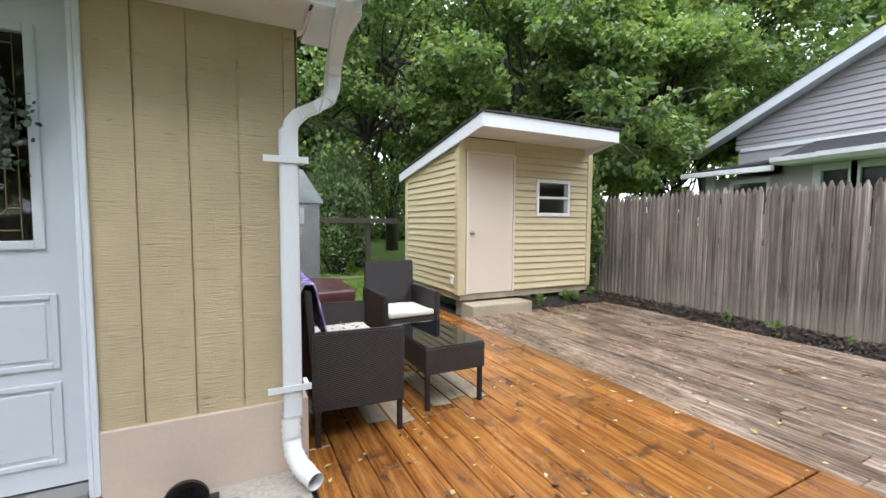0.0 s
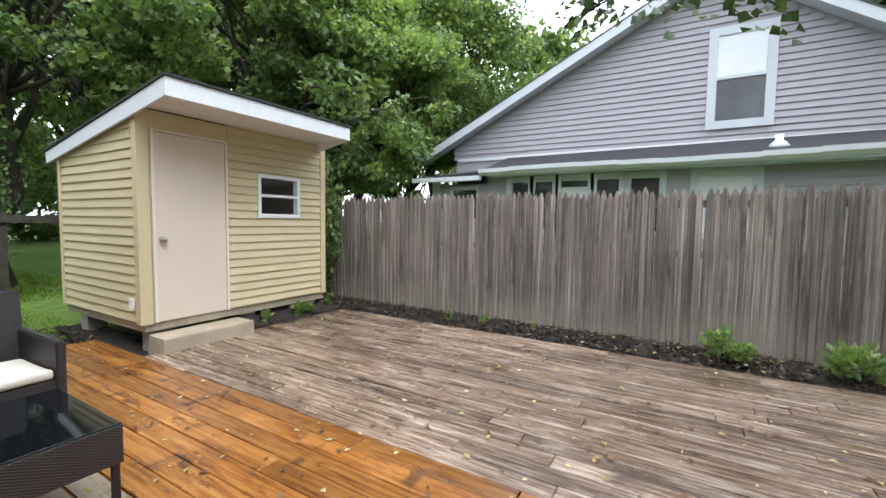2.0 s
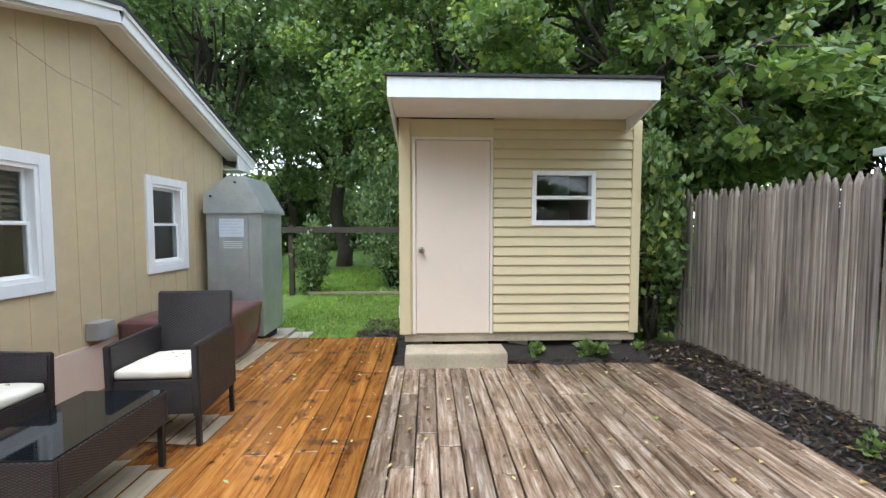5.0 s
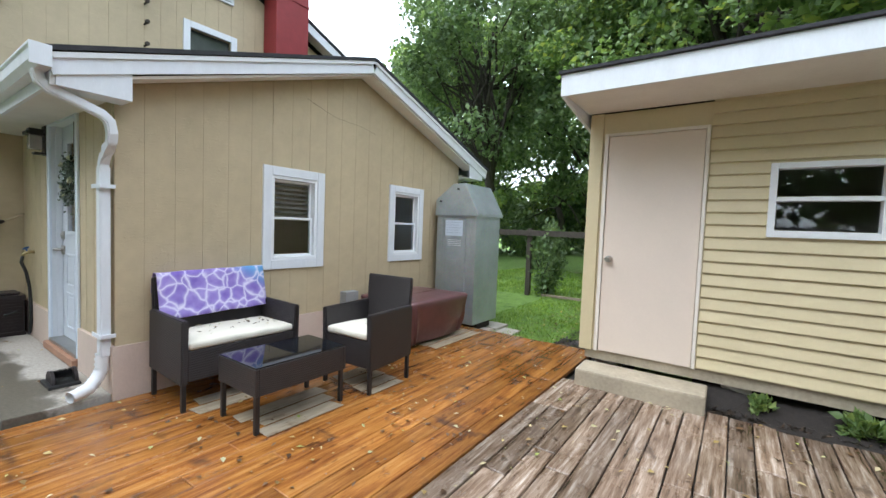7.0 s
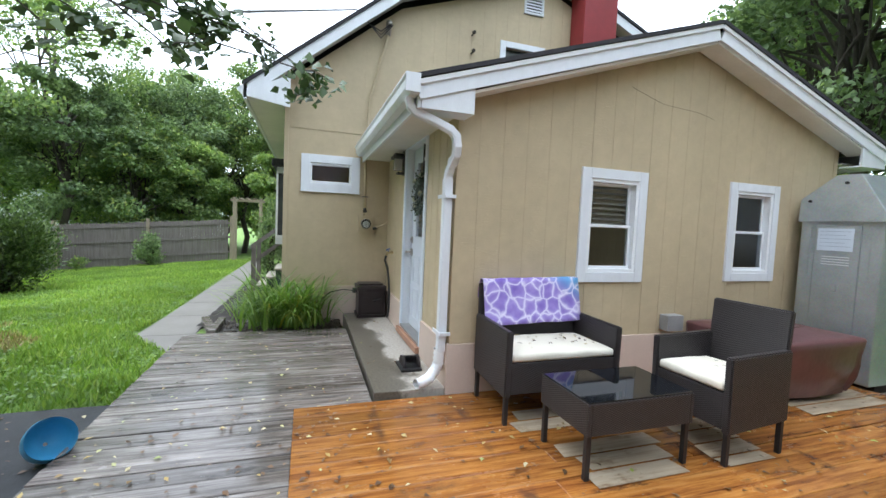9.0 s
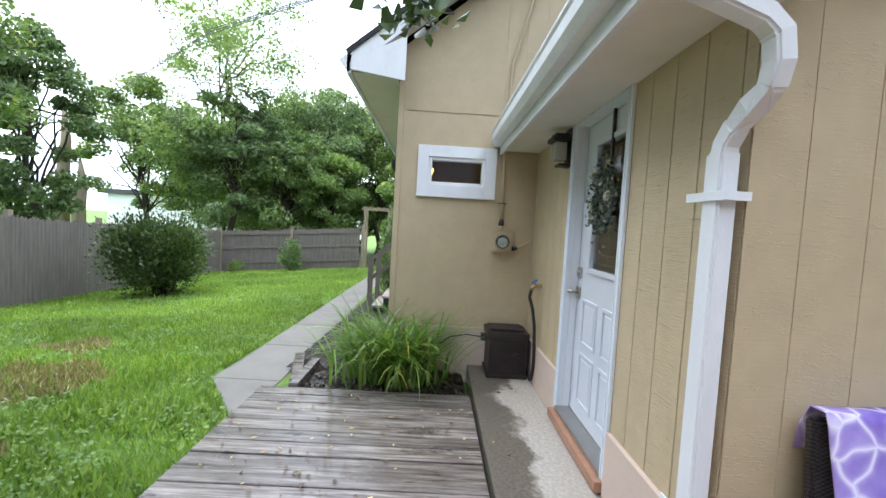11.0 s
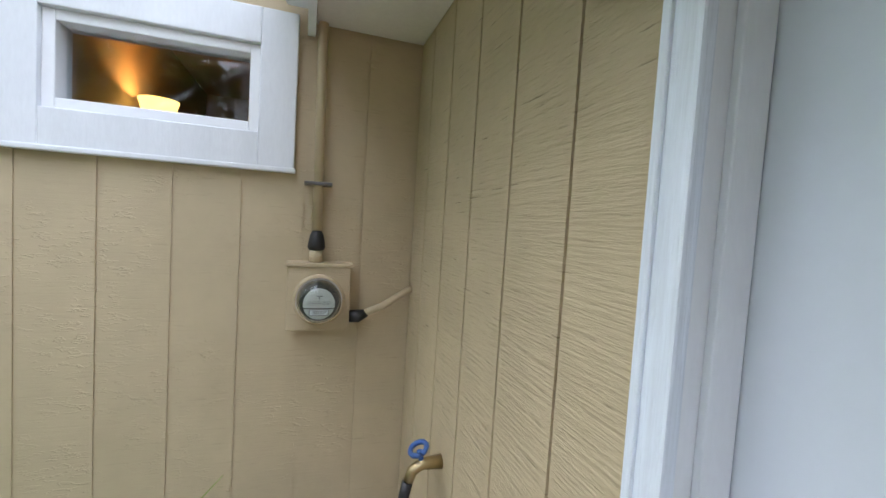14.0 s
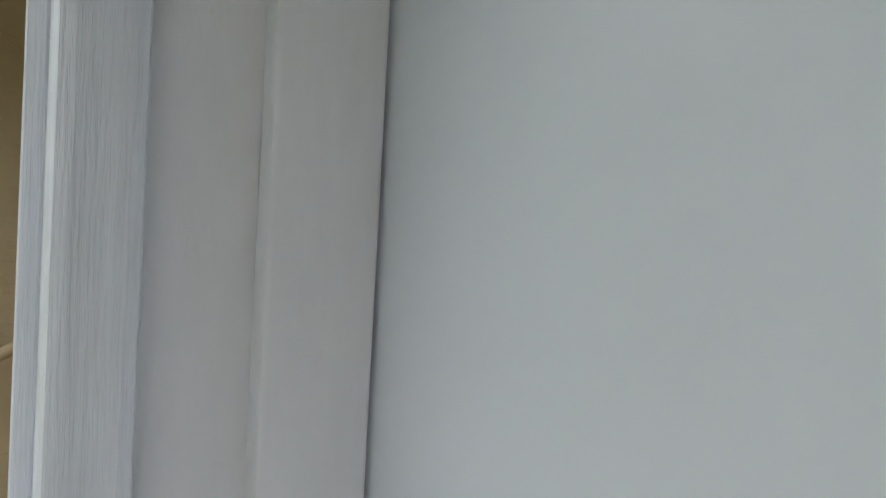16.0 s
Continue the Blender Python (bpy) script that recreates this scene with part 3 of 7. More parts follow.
def build_shed():
    sh = thing("garden_shed", (3.6, 4.1, 0.0), "yellow vinyl-sided garden shed with a sloping white-edged roof", "shed")
    top = lambda y: shed_top(y) - 0.04
    dx0, dx1, dz0, dz1 = 2.554, 3.292, 0.245, 2.165
    wx0, wx1, wz0, wz1 = 3.746, 4.306, 1.368, 1.837
    for x0, x1, z0, z1 in ((SX0, dx0, 0.25, 2.37), (dx0, dx1, dz1, 2.37), (dx1, wx0, 0.25, 2.37), (wx0, wx1, 0.25, wz0), (wx0, wx1, wz1, 2.37), (wx1, SX1, 0.25, 2.37)):
        part("wall_panel", box(nb(), x0, SY0, z0, x1, SY0 + 0.08, z1), M_YELLOW, sh)
    w = part("wall", prism(nb(), [(SX0, SY0 + 0.08, 0.25), (SX0, SY1, 0.25), (SX0, SY1, top(SY1)), (SX0, SY0 + 0.08, top(SY0 + 0.08))], (0.08, 0, 0)), M_YELLOW, sh, "yellow vinyl siding wall")
    part("wall", prism(nb(), [(SX1, SY0 + 0.08, 0.25), (SX1, SY1, 0.25), (SX1, SY1, top(SY1)), (SX1, SY0 + 0.08, top(SY0 + 0.08))], (-0.08, 0, 0)), M_YELLOW, sh)
    part("wall", box(nb(), SX0 + 0.08, SY1 - 0.08, 0.25, SX1 - 0.08, SY1, top(SY1)), M_YELLOW, sh)
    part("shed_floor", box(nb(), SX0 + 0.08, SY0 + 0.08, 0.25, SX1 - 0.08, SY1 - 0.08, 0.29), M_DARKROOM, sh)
    lap = 0.096
    for k in range(23):
        z = 0.25 + k * lap
        z1 = min(z + lap, 2.365)
        for x0, x1, lo, hi in ((SX0 + 0.09, dx0 - 0.05, 0, 9), (dx1 + 0.035, SX1 - 0.07, 0, 9)):
            segs = [(x0, x1)]
            if x1 > 3.5 and z1 > wz0 - 0.03 and z < wz1 + 0.03:
                segs = [(x0, wx0 - 0.04), (wx1 + 0.04, x1)]
            for a, b in segs:
                if b - a > 0.02:
                    bm = nb()
                    prism(bm, [(a, SY0, z1), (a, SY0 - 0.004, z1), (a, SY0 - 0.021, z + 0.016), (a, SY0 - 0.021, z + 0.011), (a, SY0 - 0.012, z + 0.009), (a, SY0, z + 0.009)], (b - a, 0, 0))
                    part("siding_board", bm, M_YELLOW, w)
        ya, yb = SY0 + 0.07, SY1 - 0.06
        yb2 = min(yb, 2.155 + (2.48 - z1) / 0.16)
        if yb2 - ya > 0.1:
            bm = nb()
            prism(bm, [(SX0, ya, z1), (SX0 - 0.004, ya, z1), (SX0 - 0.021, ya, z + 0.016), (SX0 - 0.021, ya, z + 0.011), (SX0 - 0.012, ya, z + 0.009), (SX0, ya, z + 0.009)], (0, yb2 - ya, 0))
            part("siding_board", bm, M_YELLOW, w)
    for x0, y0, x1, y1, h in ((SX0 - 0.028, SY0 - 0.028, SX0 + 0.085, SY0 + 0.07, 2.37), (SX1 - 0.07, SY0 - 0.028, SX1 + 0.02, SY0 + 0.07, 2.37), (SX0 - 0.028, SY1 - 0.06, SX0 + 0.05, SY1 + 0.02, top(SY1))):
        part("corner_trim", box(nb(), x0, y0, 0.24, x1, y1, h, 0.006), M_YELLOW, sh, "yellow corner post")
    # roof
    ye = 4.95
    bm = nb()
    prism(bm, [(2.33, 2.135, 2.53), (2.33, ye, shed_top(ye) + 0.01), (4.9, ye, shed_top(ye) + 0.01), (4.62, 2.135, 2.53)], (0, 0, 0.022))
    part("roof", bm, M_SHINGLE, sh, "dark shingles")
    part("fascia", box(nb(), 2.345, 2.155, 2.36, 4.6, 2.18, 2.525, 0.003), M_WHITE, sh, "white front fascia")
    for xa, xb in ((2.345, 2.345), (4.575, 4.86)):
        bm = nb()
        prism(bm, [(xa, 2.181, 2.36), (xb, ye - 0.02, shed_top(ye) - 0.13), (xb, ye - 0.02, shed_top(ye)), (xa, 2.181, 2.52)], (0.025, 0, 0))
        part("rake_board", bm, M_WHITE, sh, "white rake board")
    bm = nb()
    prism(bm, [(2.372, 2.183, 2.375), (4.573, 2.183, 2.375), (4.63, SY0 - 0.03, 2.375), (2.372, SY0 - 0.03, 2.375)], (0, 0, 0.02))
    part("soffit", bm, M_SOFFIT, sh, "stained off-white soffit boards")
    # door
    d = part("door", box(nb(), dx0 + 0.004, SY0 - 0.012, dz0 + 0.004, dx1 - 0.004, SY0 + 0.03, dz1 - 0.004, 0.003), M_BEIGE, sh, "pale beige flush door")
    bm = nb()
    tube(bm, [(2.612, SY0 - 0.012, 1.084), (2.612, SY0 - 0.035, 1.084), (2.612, SY0 - 0.04, 1.084), (2.612, SY0 - 0.07, 1.084), (2.612, SY0 - 0.085, 1.084)], [0.03, 0.03, 0.012, 0.027, 0.018], 14)
    part("door_knob", bm, M_CHROME, d, "dull metal knob")
    for x0, x1, z0, z1 in ((dx0 - 0.03, dx0, 0.245, 2.19), (dx1, dx1 + 0.025, 0.245, 2.19), (dx0, dx1, 2.165, 2.19)):
        part("door_trim", box(nb(), x0, SY0 - 0.028, z0, x1, SY0 + 0.02, z1, 0.003), M_BEIGEW, sh, "whitish door trim")
    # window
    win = part("window", box(nb(), wx0, SY0 + 0.05, wz0, wx1, SY0 + 0.056, wz1), M_GLASS, sh, "small two-pane window with dark glass")
    for x0, x1, z0, z1 in ((wx0 - 0.04, wx0 + 0.005, wz0 - 0.04, wz1 + 0.03), (wx1 - 0.005, wx1 + 0.04, wz0 - 0.04, wz1 + 0.03), (wx0 + 0.005, wx1 - 0.005, wz1 - 0.012, wz1 + 0.03), (wx0 + 0.005, wx1 - 0.005, wz0 - 0.04, wz0 + 0.01), (wx0 + 0.005, wx1 - 0.005, 1.59, 1.622)):
        part("window_frame", box(nb(), x0, SY0 - 0.03, z0, x1, SY0 + 0.06, z1, 0.003), M_VINYL, win, "white vinyl frame")
    part("sill_plate", box(nb(), SX0 + 0.02, SY0 + 0.01, 0.16, SX1, SY1, 0.248), M_STEP, sh, "dirty wooden base sill")
    for x in (SX0 + 0.1, 3.5, SX1 - 0.3):
        for y in (SY0 + 0.06, SY1 - 0.3):
            part("block", box(nb(), x, y, -0.2, x + 0.2, y + 0.2, 0.158, 0.01), M_CONC, sh, "concrete support block")
    part("vent_cap", box(nb(), SX0 - 0.045, SY0 + 0.1, 0.38, SX0 - 0.021, SY0 + 0.17, 0.5, 0.004), M_VINYL, sh, "small white vent flap")


M_CHROME = mat_simple("dull metal", (0.5, 0.48, 0.45), 0.3, 1.0, var=0.1, bump=0)
M_BEIGEW = mat_simple("off-white trim", (0.78, 0.72, 0.64), 0.5, var=0.06, bump=0.1)
build_shed()

bm = nb()
box(bm, 2.45, 2.53, -0.12, 3.42, 2.84, 0.135, 0.02)
for v in bm.verts:
    v.co += Vector((noise.noise(v.co * 5), noise.noise(v.co * 5 + Vector((7, 0, 0))), noise.noise(v.co * 4 + Vector((0, 9, 0))))) * 0.018
structure("step", bm, M_STEP, "rough cracked concrete step at the shed door")


# ---- east fence ----
def fence_picket(h, w, seed):
    """A half-round picket with a cut point; its round face looks along +y."""
    rnd = random.Random(seed)
    bm = nb()
    a = rnd.uniform(-0.005, 0.005)
    section = ((-0.5, 0.0), (0.5, 0.0), (0.5, 0.011), (0.28, 0.02), (0.0, 0.023), (-0.28, 0.02), (-0.5, 0.011))
    rings = [[bm.verts.new((u * w * k + off, v * (0.4 + 0.6 * k), z)) for u, v in section] for z, k, off in ((0, 1.0, 0), (h - 0.085, 1.0, a), (h, 0.22, a))]
    n = len(section)
    for lo, hi in zip(rings, rings[1:]):
        for i in range(n):
            bm.faces.new((lo[i], lo[(i + 1) % n], hi[(i + 1) % n], hi[i]))
    bm.faces.new(rings[-1])
    bmesh.ops.recalc_face_normals(bm, faces=bm.faces[:])
    return mesh_of("picket", bm, M_PICKET)


fence = thing("picket_fence", (5.7, 1.0, -0.1), "weathered grey stockade fence with pointed pickets", "fence", "", "structure")
variants = [fence_picket(1.74 + 0.02 * (i % 3), 0.0745 + 0.001 * (i % 4), i) for i in range(8)]
rnd = random.Random(21)
y = -6.0
while y < 7.5:
    piece("picket", rnd.choice(variants), fence, pose(5.68 + rnd.uniform(-0.008, 0.008) + 0.012 * (y < 0), y, -0.06 + rnd.uniform(-0.02, 0.025), rnd.uniform(-0.35, 0.35), rnd.uniform(-0.4, 0.4), 90 + rnd.uniform(-2, 2)))
    y += rnd.uniform(0.074, 0.077)
for z in (0.3, 0.95, 1.5):
    part("rail", box(nb(), 5.72, -6.0, z, 5.76, 7.5, z + 0.08), M_PICKET, fence)
for yy in (-4.8, -2.4, 0.0, 2.4, 4.8, 7.2):
    part("post", box(nb(), 5.725, yy, -0.3, 5.815, yy + 0.09, 1.6), M_PICKET, fence)

bm = nb()
xs, ys = [4.9 + i * 0.115 for i in range(8)], [-4.0 + i * 0.14 for i in range(54)]
g = [[bm.verts.new((x, y, -0.03 + 0.05 * noise.noise(Vector((x * 3, y * 3, 0))) + 0.03 * noise.noise(Vector((x * 13, y * 13, 4))))) for y in ys] for x in xs]
for i in range(len(xs) - 1):
    for j in range(len(ys) - 1):
        bm.faces.new((g[i][j], g[i + 1][j], g[i + 1][j + 1], g[i][j + 1]))
xs, ys = [3.3 + i * 0.13 for i in range(13)], [2.6 + i * 0.13 for i in range(8)]
g = [[bm.verts.new((x, y, -0.02 + 0.14 * min(1.0, max(0.0, (y - 2.66) / 0.25)) + 0.04 * noise.noise(Vector((x * 3, y * 3, 0))))) for y in ys] for x in xs]
for i in range(len(xs) - 1):
    for j in range(len(ys) - 1):
        bm.faces.new((g[i][j], g[i + 1][j], g[i + 1][j + 1], g[i][j + 1]))
structure("ground_mulch_bed", bm, M_MULCH, "dark mulch bed along the fence")


# ---- far fences ----
def far_fence(name, p0, p1, label, rails_in, tint=0):
    th = thing(name, ((p0[0] + p1[0]) / 2, (p0[1] + p1[1]) / 2, -0.6), label, "fence", "", "structure")
    d = Vector((p1[0] - p0[0], p1[1] - p0[1], 0))
    n = int(d.length / 0.102)
    u = d.normalized()
    ang = math.degrees(math.atan2(u.y, u.x))
    side = Vector((-u.y, u.x, 0)) * rails_in
    rnd = random.Random(name)
    bm = nb()
    for i in range(n):
        p = Vector((p0[0], p0[1], 0)) + u * (i * 0.102)
        z = gz(p.x, p.y)
        h, w = 1.83 + rnd.uniform(-0.02, 0.02), 0.096
        a, b = p - u * w / 2, p + u * w / 2
        prism_quick(bm, [(a.x, a.y, z), (b.x, b.y, z), (b.x, b.y, z + h - 0.06), (p.x, p.y, z + h), (a.x, a.y, z + h - 0.06)], side * -0.02)
    tagged(part("pickets", bm, M_FARFENCE, th), "", "", "", "stuff")
    for z in (0.35, 1.0, 1.6):
        bm = nb()
        a, b = Vector((*p0, gz(*p0) + z)), Vector((*p1, gz(*p1) + z))
        prism_quick(bm, [a, b, b + Vector((0, 0, 0.09)), a + Vector((0, 0, 0.09))], side * 0.04)
        part("rail", bm, M_FARFENCE, th)
    k = int(d.length / 2.5)
    for i in range(k + 1):
        p = Vector((p0[0], p0[1], 0)) + d * (i / k) + side * 0.06
        z = gz(p.x, p.y)
        part("post", box(nb(), p.x - 0.05, p.y - 0.05, z - 0.2, p.x + 0.05, p.y + 0.05, z + 1.95), M_FARPOST, th, "tan wooden post")


def prism_quick(bm, pts, vec):
    a = [bm.verts.new(p) for p in pts]
    b = [bm.verts.new(Vector(p) + Vector(vec)) for p in pts]
    bm.faces.new(a)
    bm.faces.new(b[::-1])
    for i in range(len(pts)):
        j = (i + 1) % len(pts)
        bm.faces.new((a[j], a[i], b[i], b[j]))


M_FARFENCE = mat_simple("grey fence wood", (0.17, 0.15, 0.135), 0.85, var=0.35, scale=3, bump=0.3, stretch=(6, 6, 0.5))
M_FARPOST = mat_simple("tan post wood", (0.3, 0.25, 0.18), 0.8, var=0.2, stretch=(4, 4, 0.5))
far_fence("picket_fence_south", (5.6, -7.9), (-17.2, -10.35), "weathered grey wooden fence along the lawn", 1)
far_fence("picket_fence_west", (-17.2, -10.35), (-17.2, -4.15), "grey wooden fence with rails and tan posts at the end of the lawn", -1)


# ---- neighbour's house ----
def build_neighbour():
    h = thing("neighbour_house", (12.0, -2.0, 0.0), "two-storey house with light grey lap siding and dark shingles", "house")
    X, apex_y, apex_z = 9.17, -2.0, 5.68
    s_left, s_right = 0.49, 0.66
    line = lambda y: apex_z - (s_left if y > apex_y else s_right) * abs(y - apex_y)
    wy0, wy1, wz0, wz1 = -2.78, -2.02, 3.07, 4.58
    bm = nb()
    prism(bm, [(X, 3.05, -0.1), (X, 3.05, line(3.05) - 0.1), (X, apex_y, apex_z - 0.1), (X, -5.5, line(-5.5) - 0.1), (X, -5.5, -0.1)], (9, 0, 0))
    w = part("wall", bm, M_GREYSIDE, h, "grey lap-sided gable wall")
    lap = 0.112
    z = 2.74
    while z < apex_z - 0.2:
        z1 = z + lap
        half = apex_z - 0.1 - z1
        ya, yb = max(-5.5, apex_y - half / s_right), min(3.1, apex_y + half / s_left)
        segs = [(ya, yb)]
        if z1 > wz0 - 0.1 and z < wz1 + 0.1:
            segs = [(ya, wy0 - 0.1), (wy1 + 0.1, yb)]
        for a, b in segs:
            if b - a > 0.05:
                bm = nb()
                prism(bm, [(X, a, z1), (X - 0.005, a, z1), (X - 0.026, a, z + 0.02), (X - 0.026, a, z + 0.013), (X - 0.014, a, z + 0.011), (X, a, z + 0.011)], (0, b - a, 0))
                part("siding_board", bm, M_GREYSIDE, w)
        z = z1
    # upper window
    win = part("window", box(nb(), X - 0.03, wy0, wz0, X - 0.02, wy1, wz1), M_GLASSDARK, h, "double-hung upper window with pale frame")
    for y0, y1, z0, z1 in ((wy0 - 0.1, wy0 + 0.04, wz0 - 0.1, wz1 + 0.1), (wy1 - 0.04, wy1 + 0.1, wz0 - 0.1, wz1 + 0.1), (wy0 + 0.04, wy1 - 0.04, wz1 - 0.04, wz1 + 0.1), (wy0 + 0.04, wy1 - 0.04, wz0 - 0.1, wz0 + 0.04), (wy0 + 0.04, wy1 - 0.04, 3.8, 3.86)):
        part("window_frame", box(nb(), X - 0.06, y0, z0, X - 0.005, y1, z1, 0.005), M_PALEBLUE, win, "pale grey-blue frame")
    part("blind", box(nb(), X - 0.036, wy0 + 0.04, 3.86, X - 0.031, wy1 - 0.04, wz1 - 0.04), M_VINYL, win, "white blind drawn half down")
    # rakes and roof
    for sgn, y_end in ((1, 3.9), (-1, -6.0)):
        bm = nb()
        ze = line(y_end)
        prism(bm, [(X - 0.35, apex_y, apex_z + 0.08), (X - 0.35, y_end, ze + 0.08), (X - 0.35, y_end, ze + 0.05), (X - 0.35, apex_y, apex_z + 0.05)], (10, 0, 0))
        part("roof", bm, M_SHINGLE_N, h, "dark grey shingles")
        bm = nb()
        prism(bm, [(X - 0.34, apex_y, apex_z + 0.05), (X - 0.34, y_end, ze + 0.05), (X - 0.34, y_end, ze - 0.13), (X - 0.34, apex_y, apex_z - 0.13)], (0.03, 0, 0))
        part("rake_board", bm, M_PALEBLUE, h, "pale rake board")
        bm = nb()
        prism(bm, [(X - 0.31, apex_y, apex_z - 0.09), (X - 0.31, y_end, ze - 0.09), (X - 0.31, y_end, ze - 0.11), (X - 0.31, apex_y, apex_z - 0.11)], (0.3, 0, 0))
        part("rake_soffit", bm, M_PALEBLUE, h)
    # lean-to along the ground floor
    LX = 8.2
    bm = nb()
    openings = [(0.9, 1.29), (0.43, 0.82), (-0.2, 0.33), (-0.72, -0.3), (-1.34, -0.85), (-2.6, -1.83), (-4.9, -4.15)]
    box(bm, LX, -8.0, -0.1, X, 1.8, 1.15)
    box(bm, LX, -8.0, 2.14, X, 1.8, 2.25)
    ys = sorted([-8.0, 1.8] + [v for o in openings for v in o])
    for a, b in zip(ys[::2], ys[1::2]):
        box(bm, LX, a, 1.15, LX + 0.1, b, 2.14)
    part("lean_to_wall", bm, M_GREYSIDE, h, "grey lap-sided ground floor wall")
    for k in range(9):
        z = 1.1 + k * 0.112
        bm = nb()
        prism(bm, [(LX, -8.0, z + 0.112), (LX - 0.006, -8.0, z + 0.112), (LX - 0.02, -8.0, z + 0.008), (LX, -8.0, z)], (0, 5.25, 0))
        part("siding_board", bm, M_GREYSIDE, h)
    for a, b in openings:
        gl = part("window", box(nb(), LX + 0.05, a, 1.15, LX + 0.06, b, 2.14), M_GLASSDARK, h, "ground floor window with pale frame")
        for y0, y1, z0, z1 in ((a - 0.08, a + 0.03, 1.1, 2.2), (b - 0.03, b + 0.08, 1.1, 2.2), (a + 0.03, b - 0.03, 2.09, 2.2), (a + 0.03, b - 0.03, 1.1, 1.2)):
            part("window_frame", box(nb(), LX - 0.04, y0, z0, LX + 0.045, y1, z1, 0.004), M_PALEBLUE, gl, "pale frame")
    part("blind", box(nb(), LX + 0.042, -2.6, 1.15, LX + 0.049, -1.83, 2.1), M_VINYL, h, "white slatted blind behind the glass")
    part("blind", box(nb(), LX + 0.042, -0.2, 1.15, LX + 0.049, 0.33, 1.98), M_VINYL, h, "white sheet behind the glass")
    bm = nb()
    prism(bm, [(7.75, -8.2, 2.33), (7.75, 1.75, 2.27), (X, 1.75, 2.7), (X, -8.2, 2.76)], (0, 0, 0.04))
    part("porch_roof", bm, M_SHINGLE, h, "dark shingled lean-to roof")
    for i in range(16):
        bm = nb()
        y0, y1 = 1.75 - i * 0.62, 1.75 - (i + 1) * 0.62
        z0, z1 = 2.25 + 0.06 * (i / 16), 2.25 + 0.06 * ((i + 1) / 16)
        sag = 0.03 * math.sin(i * 0.9)
        prism_quick(bm, [(7.65, y0, z0 + sag * 0.5), (7.75, y0, z0 - 0.05), (7.75, y0, z0 + 0.06), (7.64, y0, z0 + 0.07 + sag * 0.5)], (0, y1 - y0, z1 - z0))
        part("gutter", bm, M_VINYL, h, "sagging white gutter length")
    part("soffit", box(nb(), 7.77, -8.0, 2.21, 8.19, 1.7, 2.24), M_PALEBLUE, h)
    part("flashing", box(nb(), X - 0.03, -8.0, 2.71, X - 0.023, 3.0, 2.78), M_VINYL, h, "white flashing strip")
    bm = nb()
    tube(bm, [(8.3, -2.85, 2.46), (8.3, -2.85, 2.56), (8.3, -2.85, 2.58), (8.3, -2.85, 2.66)], [0.16, 0.08, 0.05, 0.06], 14)
    part("roof_vent", bm, M_VINYL, h, "white round roof vent")
    box_bm = box(nb(), 8.25, 1.8, -0.1, X, 3.05, 2.1)
    part("side_wall", box_bm, M_GREYSIDE, h, "grey siding wall at the corner")
    part("corner_trim", box(nb(), 8.18, 2.95, -0.1, 8.3, 3.1, 2.2, 0.005), M_PALEBLUE, h, "pale corner trim")
    gl = part("window", box(nb(), 8.23, 2.05, 1.4, 8.245, 2.6, 1.98), M_GLASSDARK, h, "small dark window")
    for y0, y1, z0, z1 in ((2.0, 2.05, 1.35, 2.06), (2.6, 2.67, 1.35, 2.06), (2.05, 2.6, 1.98, 2.06)):
        part("window_frame", box(nb(), 8.21, y0, z0, 8.249, y1, z1, 0.003), M_PALEBLUE, gl)
    bm = nb()
    prism(bm, [(7.9, 1.76, 2.26), (7.9, 3.4, 2.2), (X, 3.4, 2.4), (X, 1.76, 2.5)], (0, 0, 0.04))
    part("side_roof", bm, M_SHINGLE, h, "dark shingled corner roof")
    part("gutter", box(nb(), 7.82, 1.8, 2.13, 7.92, 3.4, 2.22, 0.01), M_VINYL, h, "white gutter")


def mat_darkglass():
    m, nt, b = mat_nodes("dark window glass")
    v = coords(nt)
    link(nt, ramp_of(nt, noise_tex(nt, v, 1.5), [(0.3, (0.03, 0.033, 0.036)), (0.7, (0.1, 0.11, 0.11))]), b.inputs["Base Color"])
    b.inputs["Roughness"].default_value = 0.05
    return m


M_GLASSDARK = mat_darkglass()
M_PALEBLUE = mat_simple("pale trim paint", (0.62, 0.66, 0.7), 0.5, var=0.06, scale=3, bump=0.1)
build_neighbour()


# ---- trees ----
def limb(bm, p0, p1, r0, r1, rs, n=6, segs=5, droop=0.1):
    p0, p1 = Vector(p0), Vector(p1)
    L = (p1 - p0).length
    pts, rad = [], []
    for i in range(segs + 1):
        t = i / segs
        p = p0.lerp(p1, t) + Vector((rs.uniform(-1, 1), rs.uniform(-1, 1), rs.uniform(-1, 1))) * L * 0.04 * (0 < i < segs)
        p.z += droop * L * math.sin(math.pi * t)
        pts.append(p)
        rad.append(r0 + (r1 - r0) * t)
    tube(bm, pts, rad, n)
    return pts


